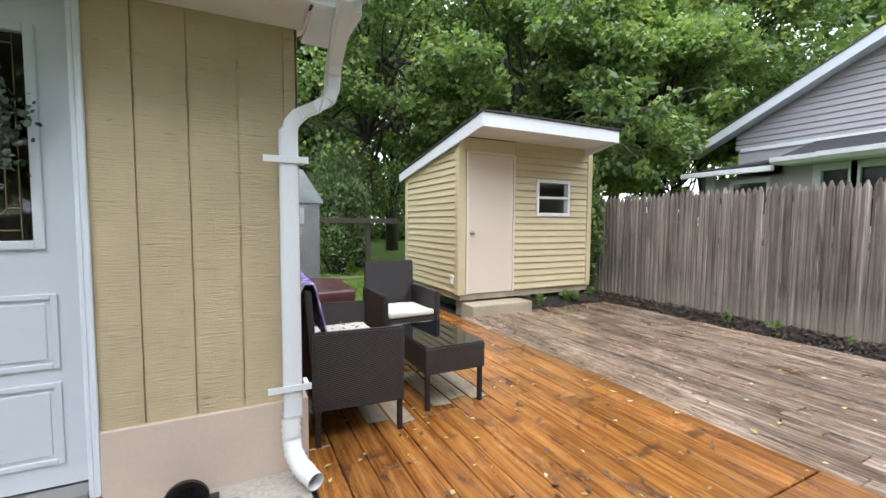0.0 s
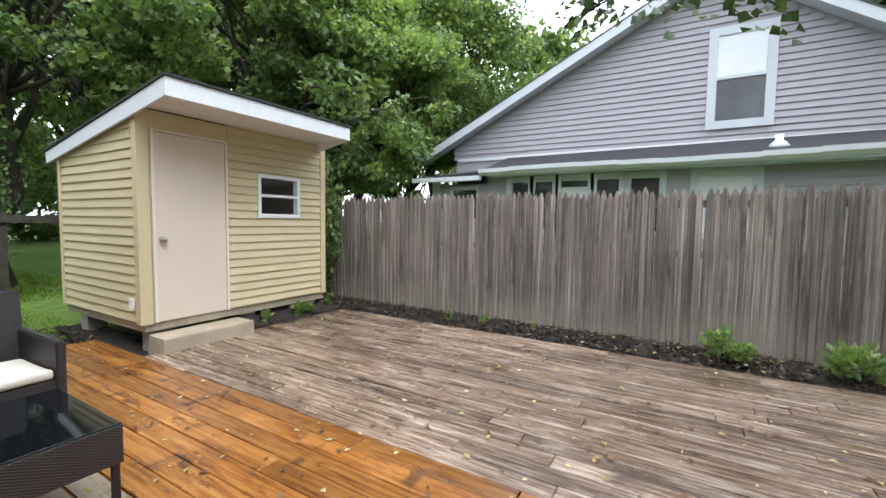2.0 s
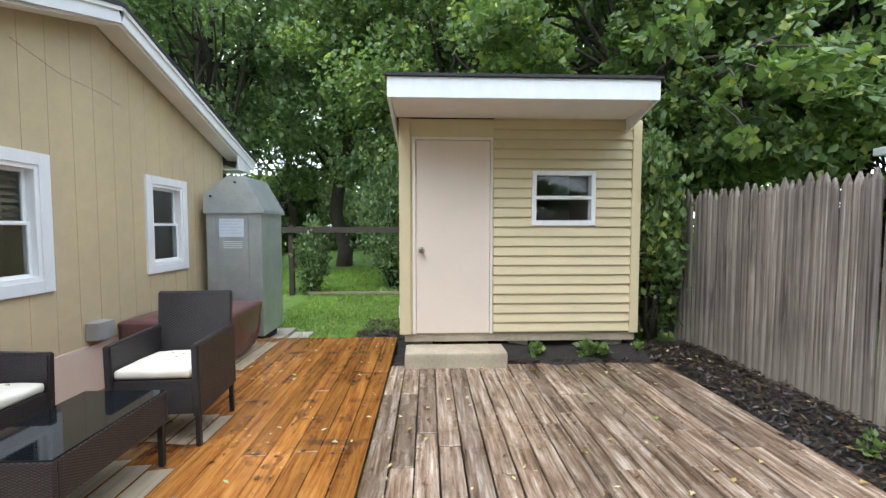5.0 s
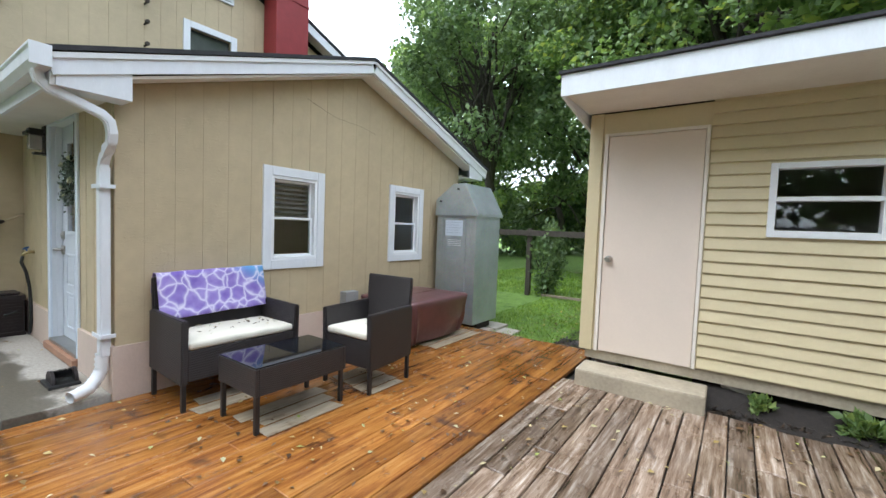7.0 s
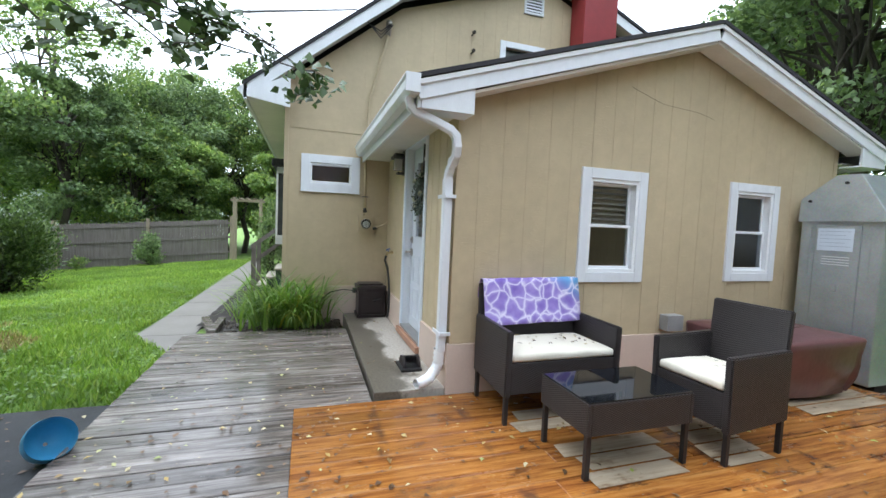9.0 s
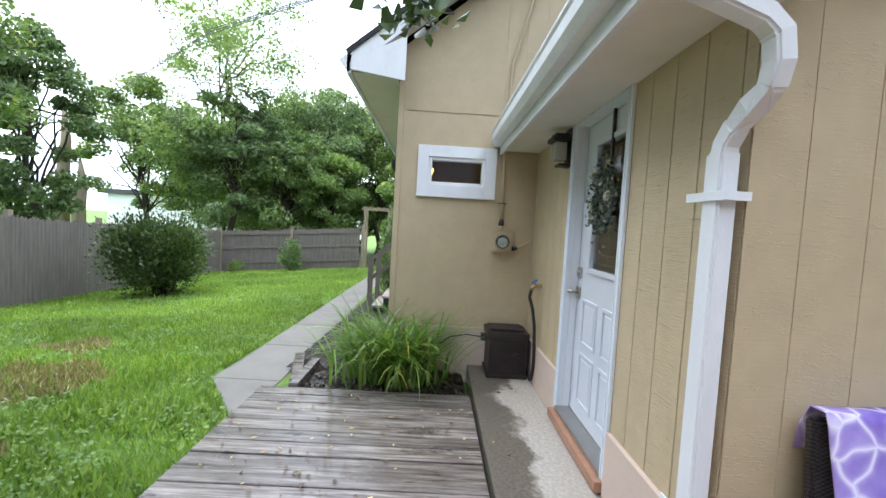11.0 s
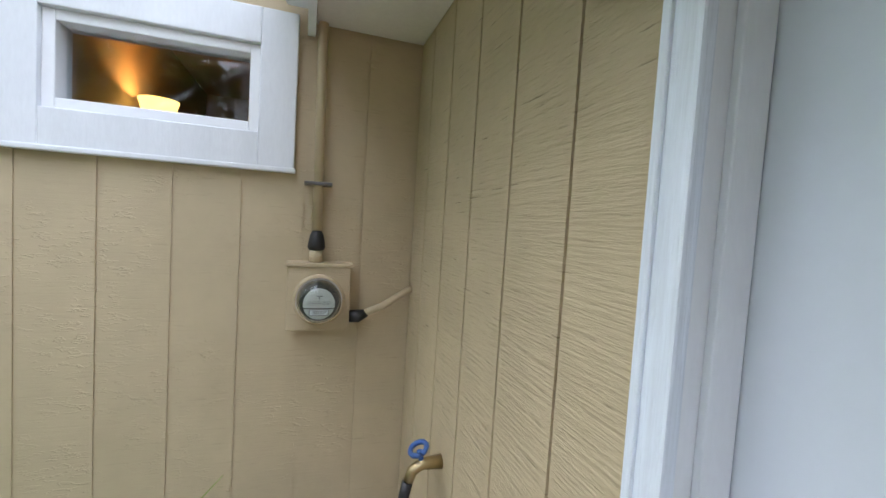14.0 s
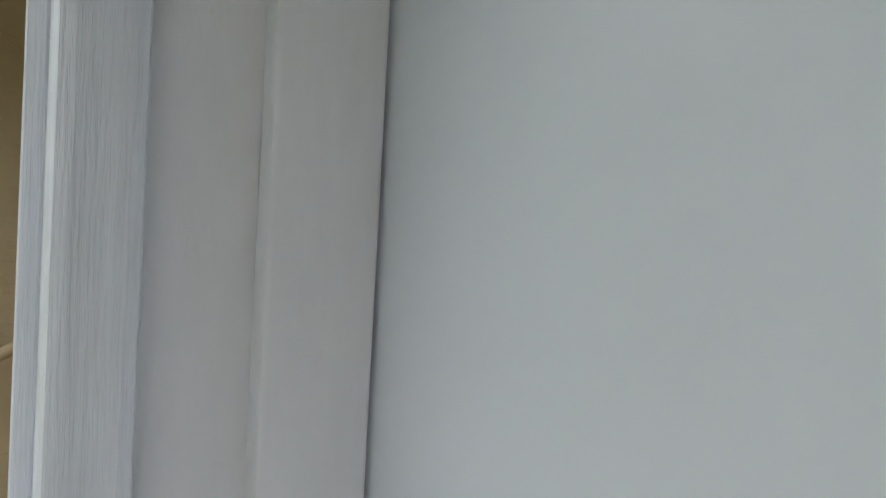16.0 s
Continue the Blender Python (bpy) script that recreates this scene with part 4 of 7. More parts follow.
def tree(name, x, y, height, crown, leaf_mat, leaves, leaf_size, label, seed, trunk_r=0.2, clumps=60, clump_r=0.8, lean=(0, 0), z_low=None):
    """A tapered trunk with limbs and a crown of leaf clumps spread unevenly in an ellipsoid (cx, cy, cz, rx, ry, rz)."""
    rs, rg = random.Random(seed), np.random.default_rng(seed)
    z0 = gz(x, y) - 0.1
    th = thing(name, (x, y, z0), label, "tree")
    cx, cy, cz, rx, ry, rz = crown
    bm = nb()
    top = (cx + lean[0], cy + lean[1], cz + rz * 0.4)
    trunk = limb(bm, (x, y, z0), top, trunk_r, trunk_r * 0.25, rs, 10, 8, 0.02)
    d = unit(rg.normal(size=(clumps, 3)))
    d[:, 2] = np.abs(d[:, 2]) * np.where(rg.random(clumps) < 0.3, -1, 1)
    r = rg.uniform(0.45, 1.05, clumps) ** 0.6
    cen = np.array([cx, cy, cz]) + d * r[:, None] * np.array([rx, ry, rz])
    if z_low is not None:
        cen[:, 2] = np.maximum(cen[:, 2], z_low + rg.uniform(0, 0.5, clumps))
    for c in cen[:: max(1, clumps // 26)]:
        q = trunk[rs.randint(3, 7)]
        limb(bm, q, c, trunk_r * 0.28, 0.012, rs, 5, 5, 0.08)
    part("trunk", bm, M_BARK, th, "rough dark bark trunk with limbs")
    n = leaves // clumps
    size = rg.uniform(0.6, 1.3, clumps) * clump_r
    off = unit(rg.normal(size=(clumps, n, 3)).reshape(-1, 3)).reshape(clumps, n, 3) * (rg.random((clumps, n, 1)) ** 0.45)
    off[:, :, 2] *= 0.6
    pos = (cen[:, None, :] + off * size[:, None, None]).reshape(-1, 3)
    pos[:, 2] -= 0.12 * np.abs(off.reshape(-1, 3)[:, :2]).sum(1) * np.repeat(size, n)
    out = unit(pos - np.array([cx, cy, cz - rz * 0.3]))
    up = unit(out * 0.6 + rg.normal(size=pos.shape) * 0.7 + np.array([0, 0, -0.55]))
    side = unit(np.cross(up, rg.normal(size=pos.shape) * 0.5 + np.array([0, 0, 1.0])))
    ln = leaf_size * rg.uniform(0.6, 1.25, len(pos))
    tagged(quads_object("crown", pos, up, side, ln, ln * 0.72, leaf_mat, 0.22, th), "", "", "", "")
    return th


tree("maple_tree", 7.4, 7.6, 9, (6.6, 6.6, 4.6, 3.3, 2.9, 2.7), M_LEAF, 46000, 0.15, "leafy green maple tree behind the shed and fence", 1, 0.22, 95, 0.75)
tree("maple_tree", 3.0, 9.6, 10, (3.2, 9.6, 5.6, 3.6, 3.0, 3.0), M_LEAF, 24000, 0.15, "leafy maple tree behind the shed", 2, 0.22, 70, 0.9, z_low=2.7)
tree("shade_tree", -0.4, 14.0, 13, (-0.3, 13.6, 6.4, 4.0, 3.6, 4.2), M_LEAFD, 20000, 0.19, "dark-leaved shade tree on the far lawn", 3, 0.3, 80, 1.1, z_low=3.1)
tree("shade_tree", 1.7, 11.5, 12, (1.5, 11.5, 6.0, 2.8, 2.6, 3.6), M_LEAFD, 17000, 0.17, "dark-leaved shade tree on the far lawn", 4, 0.24, 70, 0.95, z_low=2.7)
tree("shade_tree", -4.0, 12.0, 12, (-3.6, 11.5, 6.5, 3.4, 3.0, 3.8), M_LEAFD, 18000, 0.18, "dark-leaved tree beside the house", 5, 0.25, 70, 1.1)
tree("shade_tree", 6.5, 17.0, 14, (6.5, 17.0, 6.5, 4.5, 4.0, 4.8), M_LEAF, 16000, 0.22, "tall green tree beyond the yard", 6, 0.3, 70, 1.4)
tree("shade_tree", 13.5, 10.0, 12, (12.5, 9.5, 6.0, 4.0, 4.0, 4.0), M_LEAFL, 24000, 0.22, "light green tree beside the neighbouring house", 7, 0.28, 70, 1.2)
tree("shade_tree", -8.0, 17.0, 13, (-8.0, 17.0, 7.0, 4.0, 4.0, 4.5), M_LEAFL, 18000, 0.28, "light green tree behind the house", 8, 0.3, 60, 1.4)
far_spots = [(-14.4, -16.0, 8, 1.9), (-21.5, -16.6, 8.5, 2.9), (-21.5, -12.4, 15, 4.4), (-19.8, -11.0, 8, 2.5), (-27, -9.2, 11, 3.6), (-21.5, -6.9, 5.5, 2.2), (-24.5, -1.2, 9.5, 3.4), (-26, -4.8, 11, 3.8), (-24, -8.0, 9, 3.2), (-30, -13, 9, 4.0), (-21, 1.5, 9, 3.2), (-13, 2.5, 7, 2.4), (-9, -16, 11, 3.6), (-29, 2.5, 12, 4.2), (-20.0, -2.0, 5.0, 1.9), (-33, -20, 9, 4.5), (-31, -6.5, 11, 4.2), (-33, -10.5, 10, 4.4), (-33, -1.0, 12, 4.6), (-26, -13.5, 7.5, 3.0), (-20.3, -8.6, 6.0, 2.2), (-24.5, -11, 6.5, 2.6)]
for i, (x, y, hgt, r) in enumerate(far_spots):
    tree("yard_tree", x, y, hgt, (x, y, hgt * 0.5, r, r, hgt * 0.46), (M_LEAFD, M_LEAF, M_LEAFL, M_LEAFD, M_LEAF, M_LEAFL, M_LEAFL, M_LEAF)[i % 8], 22000, 0.17, "green leafy tree beyond the lawn fence", 30 + i, 0.18, 60, r * 0.3)
back_spots = [(-6, 25, 13, 5), (2, 27, 14, 5.5), (10, 26, 14, 5.5), (18, 20, 13, 5), (-14, 22, 13, 5), (20, 4, 11, 4)]
for i, (x, y, hgt, r) in enumerate(back_spots):
    tree("yard_tree", x, y, hgt, (x, y, hgt * 0.42, r * 1.2, r * 1.2, hgt * 0.46), (M_LEAFD, M_LEAF)[i % 2], 12000, 0.36, "tall green tree in the distance", 60 + i, 0.25, 60, r * 0.32)

tree("maple_tree", 8.0, 5.6, 7, (6.9, 4.7, 3.5, 1.7, 1.6, 1.8), M_LEAF, 16000, 0.14, "leafy maple boughs hanging over the fence corner", 91, 0.16, 46, 0.55, z_low=1.9)
tree("maple_tree", 10.4, 8.4, 9, (9.9, 7.8, 5.2, 2.7, 2.5, 2.8), M_LEAF, 26000, 0.16, "leafy maple tree beside the neighbouring house", 92, 0.2, 75, 0.8, z_low=1.8)
tree("maple_tree", 9.6, 12.0, 11, (9.4, 12.0, 6.4, 3.4, 3.0, 3.6), M_LEAFD, 24000, 0.2, "dark-leaved maple tree beyond the shed", 93, 0.24, 70, 1.0)
tree("maple_tree", 9.2, 5.4, 8, (8.9, 4.7, 4.7, 1.5, 1.3, 1.9), M_LEAFL, 14000, 0.14, "light green maple boughs in front of the neighbouring roof", 94, 0.16, 44, 0.55, z_low=2.4)
tree("maple_tree", 9.7, 4.9, 5, (9.4, 4.5, 2.5, 1.5, 1.0, 1.1), M_LEAFL, 8000, 0.13, "low light green maple behind the yard fence", 95, 0.1, 34, 0.5)
tree("maple_tree", 13.6, 7.0, 10, (13.4, 6.0, 6.9, 3.0, 2.5, 3.4), M_LEAF, 22000, 0.18, "tall leafy maple tree behind the neighbouring house", 96, 0.22, 75, 0.9, z_low=2.4)
# Unseen trees added in the south to darken window reflections and soften the light.
unseen_south_spots = [(-4, -17, 11, 4.5), (4, -15, 12, 4.5), (11, -13, 11, 4.5), (15, -7, 10, 3.5)]
for i, (x, y, hgt, r) in enumerate(unseen_south_spots):
    tree("yard_tree", x, y, hgt, (x, y, hgt * 0.5, r, r, hgt * 0.45), M_LEAFD, 9000, 0.45, "unseen tall tree added in the south to darken reflections", 80 + i, 0.25, 50, r * 0.34)
hedge = [(-9, 30), (-3, 33), (4, 34), (11, 31), (-15, 27), (-34, 4), (-36, -4), (-32, 12), (-20, 12)]
for i, (x, y) in enumerate(hedge):
    tree("hedge_tree", x, y, 6, (x, y, 2.6, 4.5, 4.0, 2.8), (M_LEAFL, M_LEAF)[i % 2], 9000, 0.45, "low green trees at the end of the lawn", 110 + i, 0.15, 50, 1.4)


# ---- house openings ----
def rect_frame(bm_list, axis, at, out, u0, u1, z0, z1, w, d0, d1, name, material, parent, label, bev=0.004):
    """Four boards round an opening: the clear size u0..u1, z0..z1, boards w wide outside it."""
    for a, b, c, d in ((u0 - w, u0, z0 - w, z1 + w), (u1, u1 + w, z0 - w, z1 + w), (u0, u1, z1, z1 + w), (u0, u1, z0 - w, z0)):
        lo, hi = sorted((at + out * d0, at + out * d1))
        bm = box(nb(), lo, a, c, hi, b, d, bev) if axis == "x" else box(nb(), a, lo, c, b, hi, d, bev)
        part(name, bm, material, parent, label)


def sash_window(name, at, u0, u1, z0, z1, trim, label, blinds=False):
    """A double-hung window in an east-facing wall."""
    win = thing(name, (at, (u0 + u1) / 2, z0), label, "", "", "structure")
    rect_frame(None, "x", at, 1, u0, u1, z0, z1, trim, -0.01, 0.022, "window_trim", M_WHITE, win, "white painted trim")
    rect_frame(None, "x", at, 1, u0 + 0.03, u1 - 0.03, z0 + 0.03, z1 - 0.03, 0.03, -0.09, 0.012, "window_frame", M_VINYL, win, "white vinyl frame")
    zm = (z0 + z1) / 2
    for a, b, d in ((zm - 0.01, z1 - 0.03, -0.05), (z0 + 0.03, zm + 0.012, -0.025)):
        rect_frame(None, "x", at, 1, u0 + 0.055, u1 - 0.055, a + 0.022, b - 0.022, 0.024, d - 0.022, d, "sash", M_VINYL, win, "white sash")
        bm = box(nb(), at + d - 0.014, u0 + 0.05, a + 0.018, at + d - 0.009, u1 - 0.05, b - 0.018)
        part("pane", bm, M_GLASS, win, "dark reflecting pane").visible_shadow = False
    if blinds:
        for i in range(18):
            z = z1 - 0.05 - i * 0.045
            if z > (z0 + z1) / 2 - 0.01:
                bm = nb()
                prism_quick(bm, [(at - 0.13, u0 + 0.02, z), (at - 0.13, u1 - 0.02, z), (at - 0.105, u1 - 0.02, z - 0.022), (at - 0.105, u0 + 0.02, z - 0.022)], (-0.002, 0, -0.002))
                part("blind_slat", bm, M_BLIND, win)
    return win


sash_window("window_1", 0.0, 1.18, 1.69, 0.94, 1.73, 0.085, "double-hung window with white trim and lowered slatted blind", True)
sash_window("window_2", 0.0, 2.85, 3.355, 0.94, 1.73, 0.08, "smaller double-hung window with white trim")
w3 = thing("window_3", (-2.72, -0.79, 1.77), "small horizontal window with thick white trim and a lit room behind", "", "", "structure")
rect_frame(None, "x", -2.72, 1, -1.03, -0.5, 1.75, 2.01, 0.105, -0.01, 0.03, "window_trim", M_WHITE, w3, "thick white painted trim")
rect_frame(None, "x", -2.72, 1, -1.0, -0.53, 1.78, 1.98, 0.03, -0.08, 0.012, "window_frame", M_VINYL, w3, "white vinyl frame")
part("pane", box(nb(), -2.77, -1.01, 1.77, -2.765, -0.52, 1.99), M_GLASS, w3, "glass pane with a warm lit room").visible_shadow = False
part("window_sill", box(nb(), -2.715, -1.14, 1.635, -2.685, -0.39, 1.65, 0.004), M_WHITE, w3, "white sill board")
w4 = thing("window_4", (-2.72, 1.92, 3.2), "upper window with white trim above the low roof", "", "", "structure")
rect_frame(None, "x", -2.72, 1, 1.64, 2.2, 3.2, 3.9, 0.085, -0.01, 0.025, "window_trim", M_WHITE, w4, "white trim")
part("pane", box(nb(), -2.79, 1.62, 3.2, -2.785, 2.22, 3.92), M_GLASSDARK, w4, "dark pane")

# warm lamp behind the small window
lamp_in = thing("floor_lamp", (-3.8, -1.08, 0.95), "dark uplight floor lamp with a glowing yellow bowl", "lamp")
bm = nb()
tube(bm, [(-3.8, -1.08, 0.952), (-3.8, -1.08, 0.97), (-3.8, -1.08, 0.99), (-3.8, -1.08, 1.96)], [0.09, 0.09, 0.02, 0.015], 14)
part("stand", bm, M_BLACK, lamp_in)
bm = nb()
tube(bm, [(-3.8, -1.08, 1.955), (-3.8, -1.08, 1.965), (-3.8, -1.08, 1.99), (-3.8, -1.08, 2.045)], [0.02, 0.05, 0.075, 0.09], 20, False)
sm, snt, sb = mat_nodes("glowing lamp shade")
sb.inputs["Base Color"].default_value = (0.8, 0.5, 0.12, 1)
sb.inputs["Emission Color"].default_value = (1.0, 0.55, 0.12, 1)
sb.inputs["Emission Strength"].default_value = 2.5
part("shade", bm, sm, lamp_in, "yellow glowing shade")
pl = bpy.data.lights.new("lamp_bulb", "POINT")
pl.energy, pl.color, pl.shadow_soft_size = 1.6, (1.0, 0.55, 0.2), 0.02
new("lamp_bulb", pl).matrix_world = pose(-3.8, -1.08, 2.015)


# ---- back door ----
def build_door():
    d1 = thing("door_1", (-1.217, 0.05, 0.13), "white back door with a leaded glass pane and a eucalyptus wreath", "", "", "structure")
    DX0, DX1, DZ0, DZ1 = -1.612, -0.822, 0.155, 2.089
    Y0, Y1 = 0.075, 0.118
    gx0, gx1, gz0, gz1 = -1.405, -0.96, 1.14, 1.93
    bm = nb()
    for a, b, c, d in ((DX0, gx0, DZ0, DZ1), (gx1, DX1, DZ0, DZ1), (gx0, gx1, DZ0, gz0), (gx0, gx1, gz1, DZ1)):
        box(bm, a, Y0, c, b, Y1, d)
    leaf = part("door_leaf", bm, M_DOORW, d1, "white steel door leaf")
    for px0, px1 in ((-1.455, -1.255), (-1.13, -0.93)):
        for pz0, pz1 in ((0.27, 0.56), (0.66, 0.915)):
            rect_frame(None, "y", Y0, -1, px0, px1, pz0, pz1, 0.022, -0.004, 0.009, "moulding", M_DOORW, leaf, "", 0.004)
            part("panel", box(nb(), px0 + 0.015, Y0 - 0.006, pz0 + 0.015, px1 - 0.015, Y0 + 0.01, pz1 - 0.015, 0.005), M_DOORW, leaf)
    rect_frame(None, "y", Y0, -1, gx0 + 0.006, gx1 - 0.006, gz0 + 0.006, gz1 - 0.006, 0.034, -0.016, 0.014, "glass_frame", M_DOORW, leaf, "raised white frame", 0.006)
    part("pane", box(nb(), gx0 + 0.001, 0.0945, gz0 + 0.001, gx1 - 0.001, 0.0995, gz1 - 0.001), M_GLASS, d1, "dark leaded glass").visible_shadow = False
    # caming
    def came(pts, r=0.0026):
        bm = nb()
        tube(bm, [(x, 0.091, z) for x, z in pts], r, 6)
        part("came", bm, M_BRASS, d1, "thin brass caming")
    a, b, c, d = gx0 + 0.045, gx1 - 0.045, gz0 + 0.045, gz1 - 0.045
    came([(a, c), (b, c)]); came([(a, d), (b, d)]); came([(a, c - 0.045), (a, d + 0.045)]); came([(b, c - 0.045), (b, d + 0.045)])
    e, f, g, h = gx0 + 0.085, gx1 - 0.085, gz0 + 0.1, gz1 - 0.1
    came([(e - 0.04, g + 0.03), (e, g + 0.03), (e + 0.01, g + 0.01), (e + 0.04, g), (f - 0.04, g), (f - 0.01, g + 0.01), (f, g + 0.03), (f + 0.04, g + 0.03)])
    came([(e, h), (f, h)]); came([(e, g + 0.03), (e, h)]); came([(f, g + 0.03), (f, h)])
    for i in range(5):
        x = e + (f - e) * i / 4
        came([(x, h), (x, d)])
    # jamb, stop, casing, sill
    for x0, x1 in ((-1.643, -1.615), (-0.8186, -0.791)):
        part("jamb", box(nb(), x0, -0.008, 0.13, x1, 0.14, 2.132), M_WHITE, d1, "white door jamb")
    part("jamb", box(nb(), -1.615, -0.008, 2.093, -0.8186, 0.14, 2.132), M_WHITE, d1)
    part("stop", box(nb(), -1.615, 0.03, 0.14, -1.605, 0.073, 2.1, 0.002), M_WHITE, d1, "white weatherstrip stop")
    part("stop", box(nb(), -0.8289, 0.03, 0.14, -0.8186, 0.073, 2.1, 0.002), M_WHITE, d1)
    for x0, x1 in ((-1.657, -1.606), (-0.8168, -0.7772)):
        bm = nb()
        box(bm, x0, -0.02, 0.12, x1, -0.001, 2.135, 0.004)
        box(bm, x0 + 0.006, -0.025, 0.12, x0 + 0.018, -0.019, 2.135, 0.002)
        part("casing", bm, M_WHITEWORN, d1, "white brushed-paint door casing")
    part("casing", box(nb(), -1.617, -0.02, 2.085, -0.8168, -0.001, 2.135, 0.004), M_WHITEWORN, d1)
    part("threshold", box(nb(), -1.615, -0.03, 0.122, -0.8186, 0.14, 0.15, 0.005), M_CHROME, d1, "metal threshold")
    part("door_sill", box(nb(), -1.659, -0.06, 0.06, -0.7755, 0.02, 0.118, 0.004), M_SILL, d1, "reddish wooden sill board")
    # lock and lever
    lk = part("deadbolt", box(nb(), -1.598, Y0 - 0.014, 1.065, -1.534, Y0 - 0.001, 1.138, 0.005), M_CHROME, d1, "brushed metal deadbolt plate")
    bm = nb()
    tube(bm, [(-1.566, Y0 - 0.014, 1.102), (-1.566, Y0 - 0.024, 1.102)], 0.017, 14)
    part("cylinder", bm, M_CHROME, lk)
    hd = part("handle_plate", box(nb(), -1.602, Y0 - 0.014, 0.925, -1.532, Y0 - 0.001, 1.005, 0.005), M_CHROME, d1, "brushed metal handle plate")
    bm = nb()
    tube(bm, [(-1.567, Y0 - 0.014, 0.968), (-1.567, Y0 - 0.055, 0.968), (-1.572, Y0 - 0.064, 0.968), (-1.628, Y0 - 0.062, 0.964)], [0.014, 0.012, 0.012, 0.009], 10)
    part("lever", bm, M_CHROME, hd)


M_BRASS = mat_simple("brass", (0.5, 0.4, 0.22), 0.35, 1.0, bump=0)
M_WHITEWORN = mat_simple("streaky white paint", (0.74, 0.8, 0.88), 0.55, var=0.12, scale=6, bump=0.35, fine=30, stretch=(14, 14, 0.7))
M_SILL = mat_simple("reddish sill wood", (0.36, 0.2, 0.13), 0.7, var=0.25, scale=8)
build_door()


# ---- wreath on the door ----
def build_wreath():
    rg = np.random.default_rng(11)
    w = thing("wreath", (-1.17, 0.03, 1.58), "green eucalyptus wreath with white flowers on a black hanger", "wreath")
    bm = nb()
    ring = [(-1.145 + 0.135 * math.cos(a), 0.035, 1.585 + 0.17 * math.sin(a)) for a in [i * math.pi / 12 for i in range(25)]]
    tube(bm, ring, 0.01, 6, False)
    part("hoop", bm, M_BARK, w, "twig hoop")
    n = 560
    a = rg.uniform(0, 2 * math.pi, n)
    r = 0.138 + rg.normal(0, 0.036, n)
    low = (rg.random(n) < 0.35) * rg.random(n) * 0.08
    pos = np.stack([-1.14 + r * np.cos(a), 0.028 - np.abs(rg.normal(0, 0.022, n)), 1.585 + r * np.sin(a) * 1.05 - low], 1)
    up = unit(np.stack([np.cos(a + 0.7), rg.normal(-0.2, 0.4, n), np.sin(a + 0.7)], 1) + rg.normal(size=(n, 3)) * 0.5)
    side = unit(np.cross(up, rg.normal(size=(n, 3)) * 0.5 + np.array([0, -0.93, 0.2])))
    ln = rg.uniform(0.018, 0.033, n)
    tagged(quads_object("leaves", pos, up, side, ln, ln * 0.8, M_EUCA, 0.15, w, True), "grey-green eucalyptus leaves", "", "", "stuff")
    for x, z in ((-1.26, 1.72), (-1.24, 1.53), (-1.06, 1.76), (-1.23, 1.47), (-1.03, 1.58)):
        p = unit(rg.normal(size=(14, 3))) * 0.016 + np.array([x, 0.0, z])
        u = unit(rg.normal(size=(14, 3)))
        quads_object("flower", p, u, unit(np.cross(u, rg.normal(size=(14, 3)))), np.full(14, 0.035), np.full(14, 0.026), M_PETAL, 0.2, w, True)
    part("hanger", box(nb(), -1.18, 0.055, 1.78, -1.16, 0.071, 2.098, 0.002), M_BLACK, w, "black metal door hanger")


M_EUCA = mat_leaf("eucalyptus leaves", [(0.0, (0.03, 0.05, 0.042)), (0.6, (0.075, 0.105, 0.09)), (1.0, (0.2, 0.245, 0.22))], 0.1)
M_PETAL = mat_leaf("white petals", [(0.0, (0.6, 0.6, 0.56)), (1.0, (0.8, 0.8, 0.78))], 0.2)
build_wreath()

# wall lamp beside the door
wl = thing("wall_lantern", (-1.745, -0.06, 1.98), "black outdoor wall lantern with frosted glass", "lamp")
part("backplate", box(nb(), -1.795, -0.03, 1.83, -1.665, -0.002, 2.096, 0.006), M_BLACK, wl, "black backplate")
bm = nb()
prism(bm, [(-1.805, -0.155, 2.0), (-1.655, -0.155, 2.0), (-1.655, -0.031, 2.0), (-1.805, -0.031, 2.0)], (0, 0, 0.028))
box(bm, -1.785, -0.135, 2.027, -1.675, -0.032, 2.06, 0.012)
part("cap", bm, M_BLACK, wl, "black cap")
bm = nb()
prism(bm, [(-1.775, -0.13, 1.998), (-1.685, -0.13, 1.998), (-1.685, -0.045, 1.998), (-1.775, -0.045, 1.998)], (0, 0, -0.125))
bmesh.ops.bevel(bm, geom=bm.edges[:], offset=0.004, segments=1, affect="EDGES")
part("glass_shade", bm, mat_simple("frosted glass", (0.44, 0.42, 0.37), 0.15, bump=0), wl, "frosted white glass")
part("foot", box(nb(), -1.785, -0.1, 1.832, -1.675, -0.031, 1.85, 0.004), M_BLACK, wl, "black bottom plate")


# ---- gutter and downspout ----
gut = thing("gutter", (-1.25, -0.42, 2.2), "white metal gutter along the eave", "gutter")
bm = nb()
prof = [(-0.372, 2.135), (-0.43, 2.135), (-0.458, 2.175), (-0.462, 2.23), (-0.472, 2.245), (-0.472, 2.257), (-0.457, 2.257), (-0.452, 2.21), (-0.425, 2.145), (-0.38, 2.145), (-0.38, 2.257), (-0.372, 2.257)]
prism(bm, [(-2.69, y, z) for y, z in prof], (2.965, 0, 0))
part("trough", bm, M_WHITE, gut, "white K-style trough")
part("end_cap", box(nb(), 0.276, -0.472, 2.135, 0.283, -0.374, 2.257, 0.002), M_WHITE, gut)


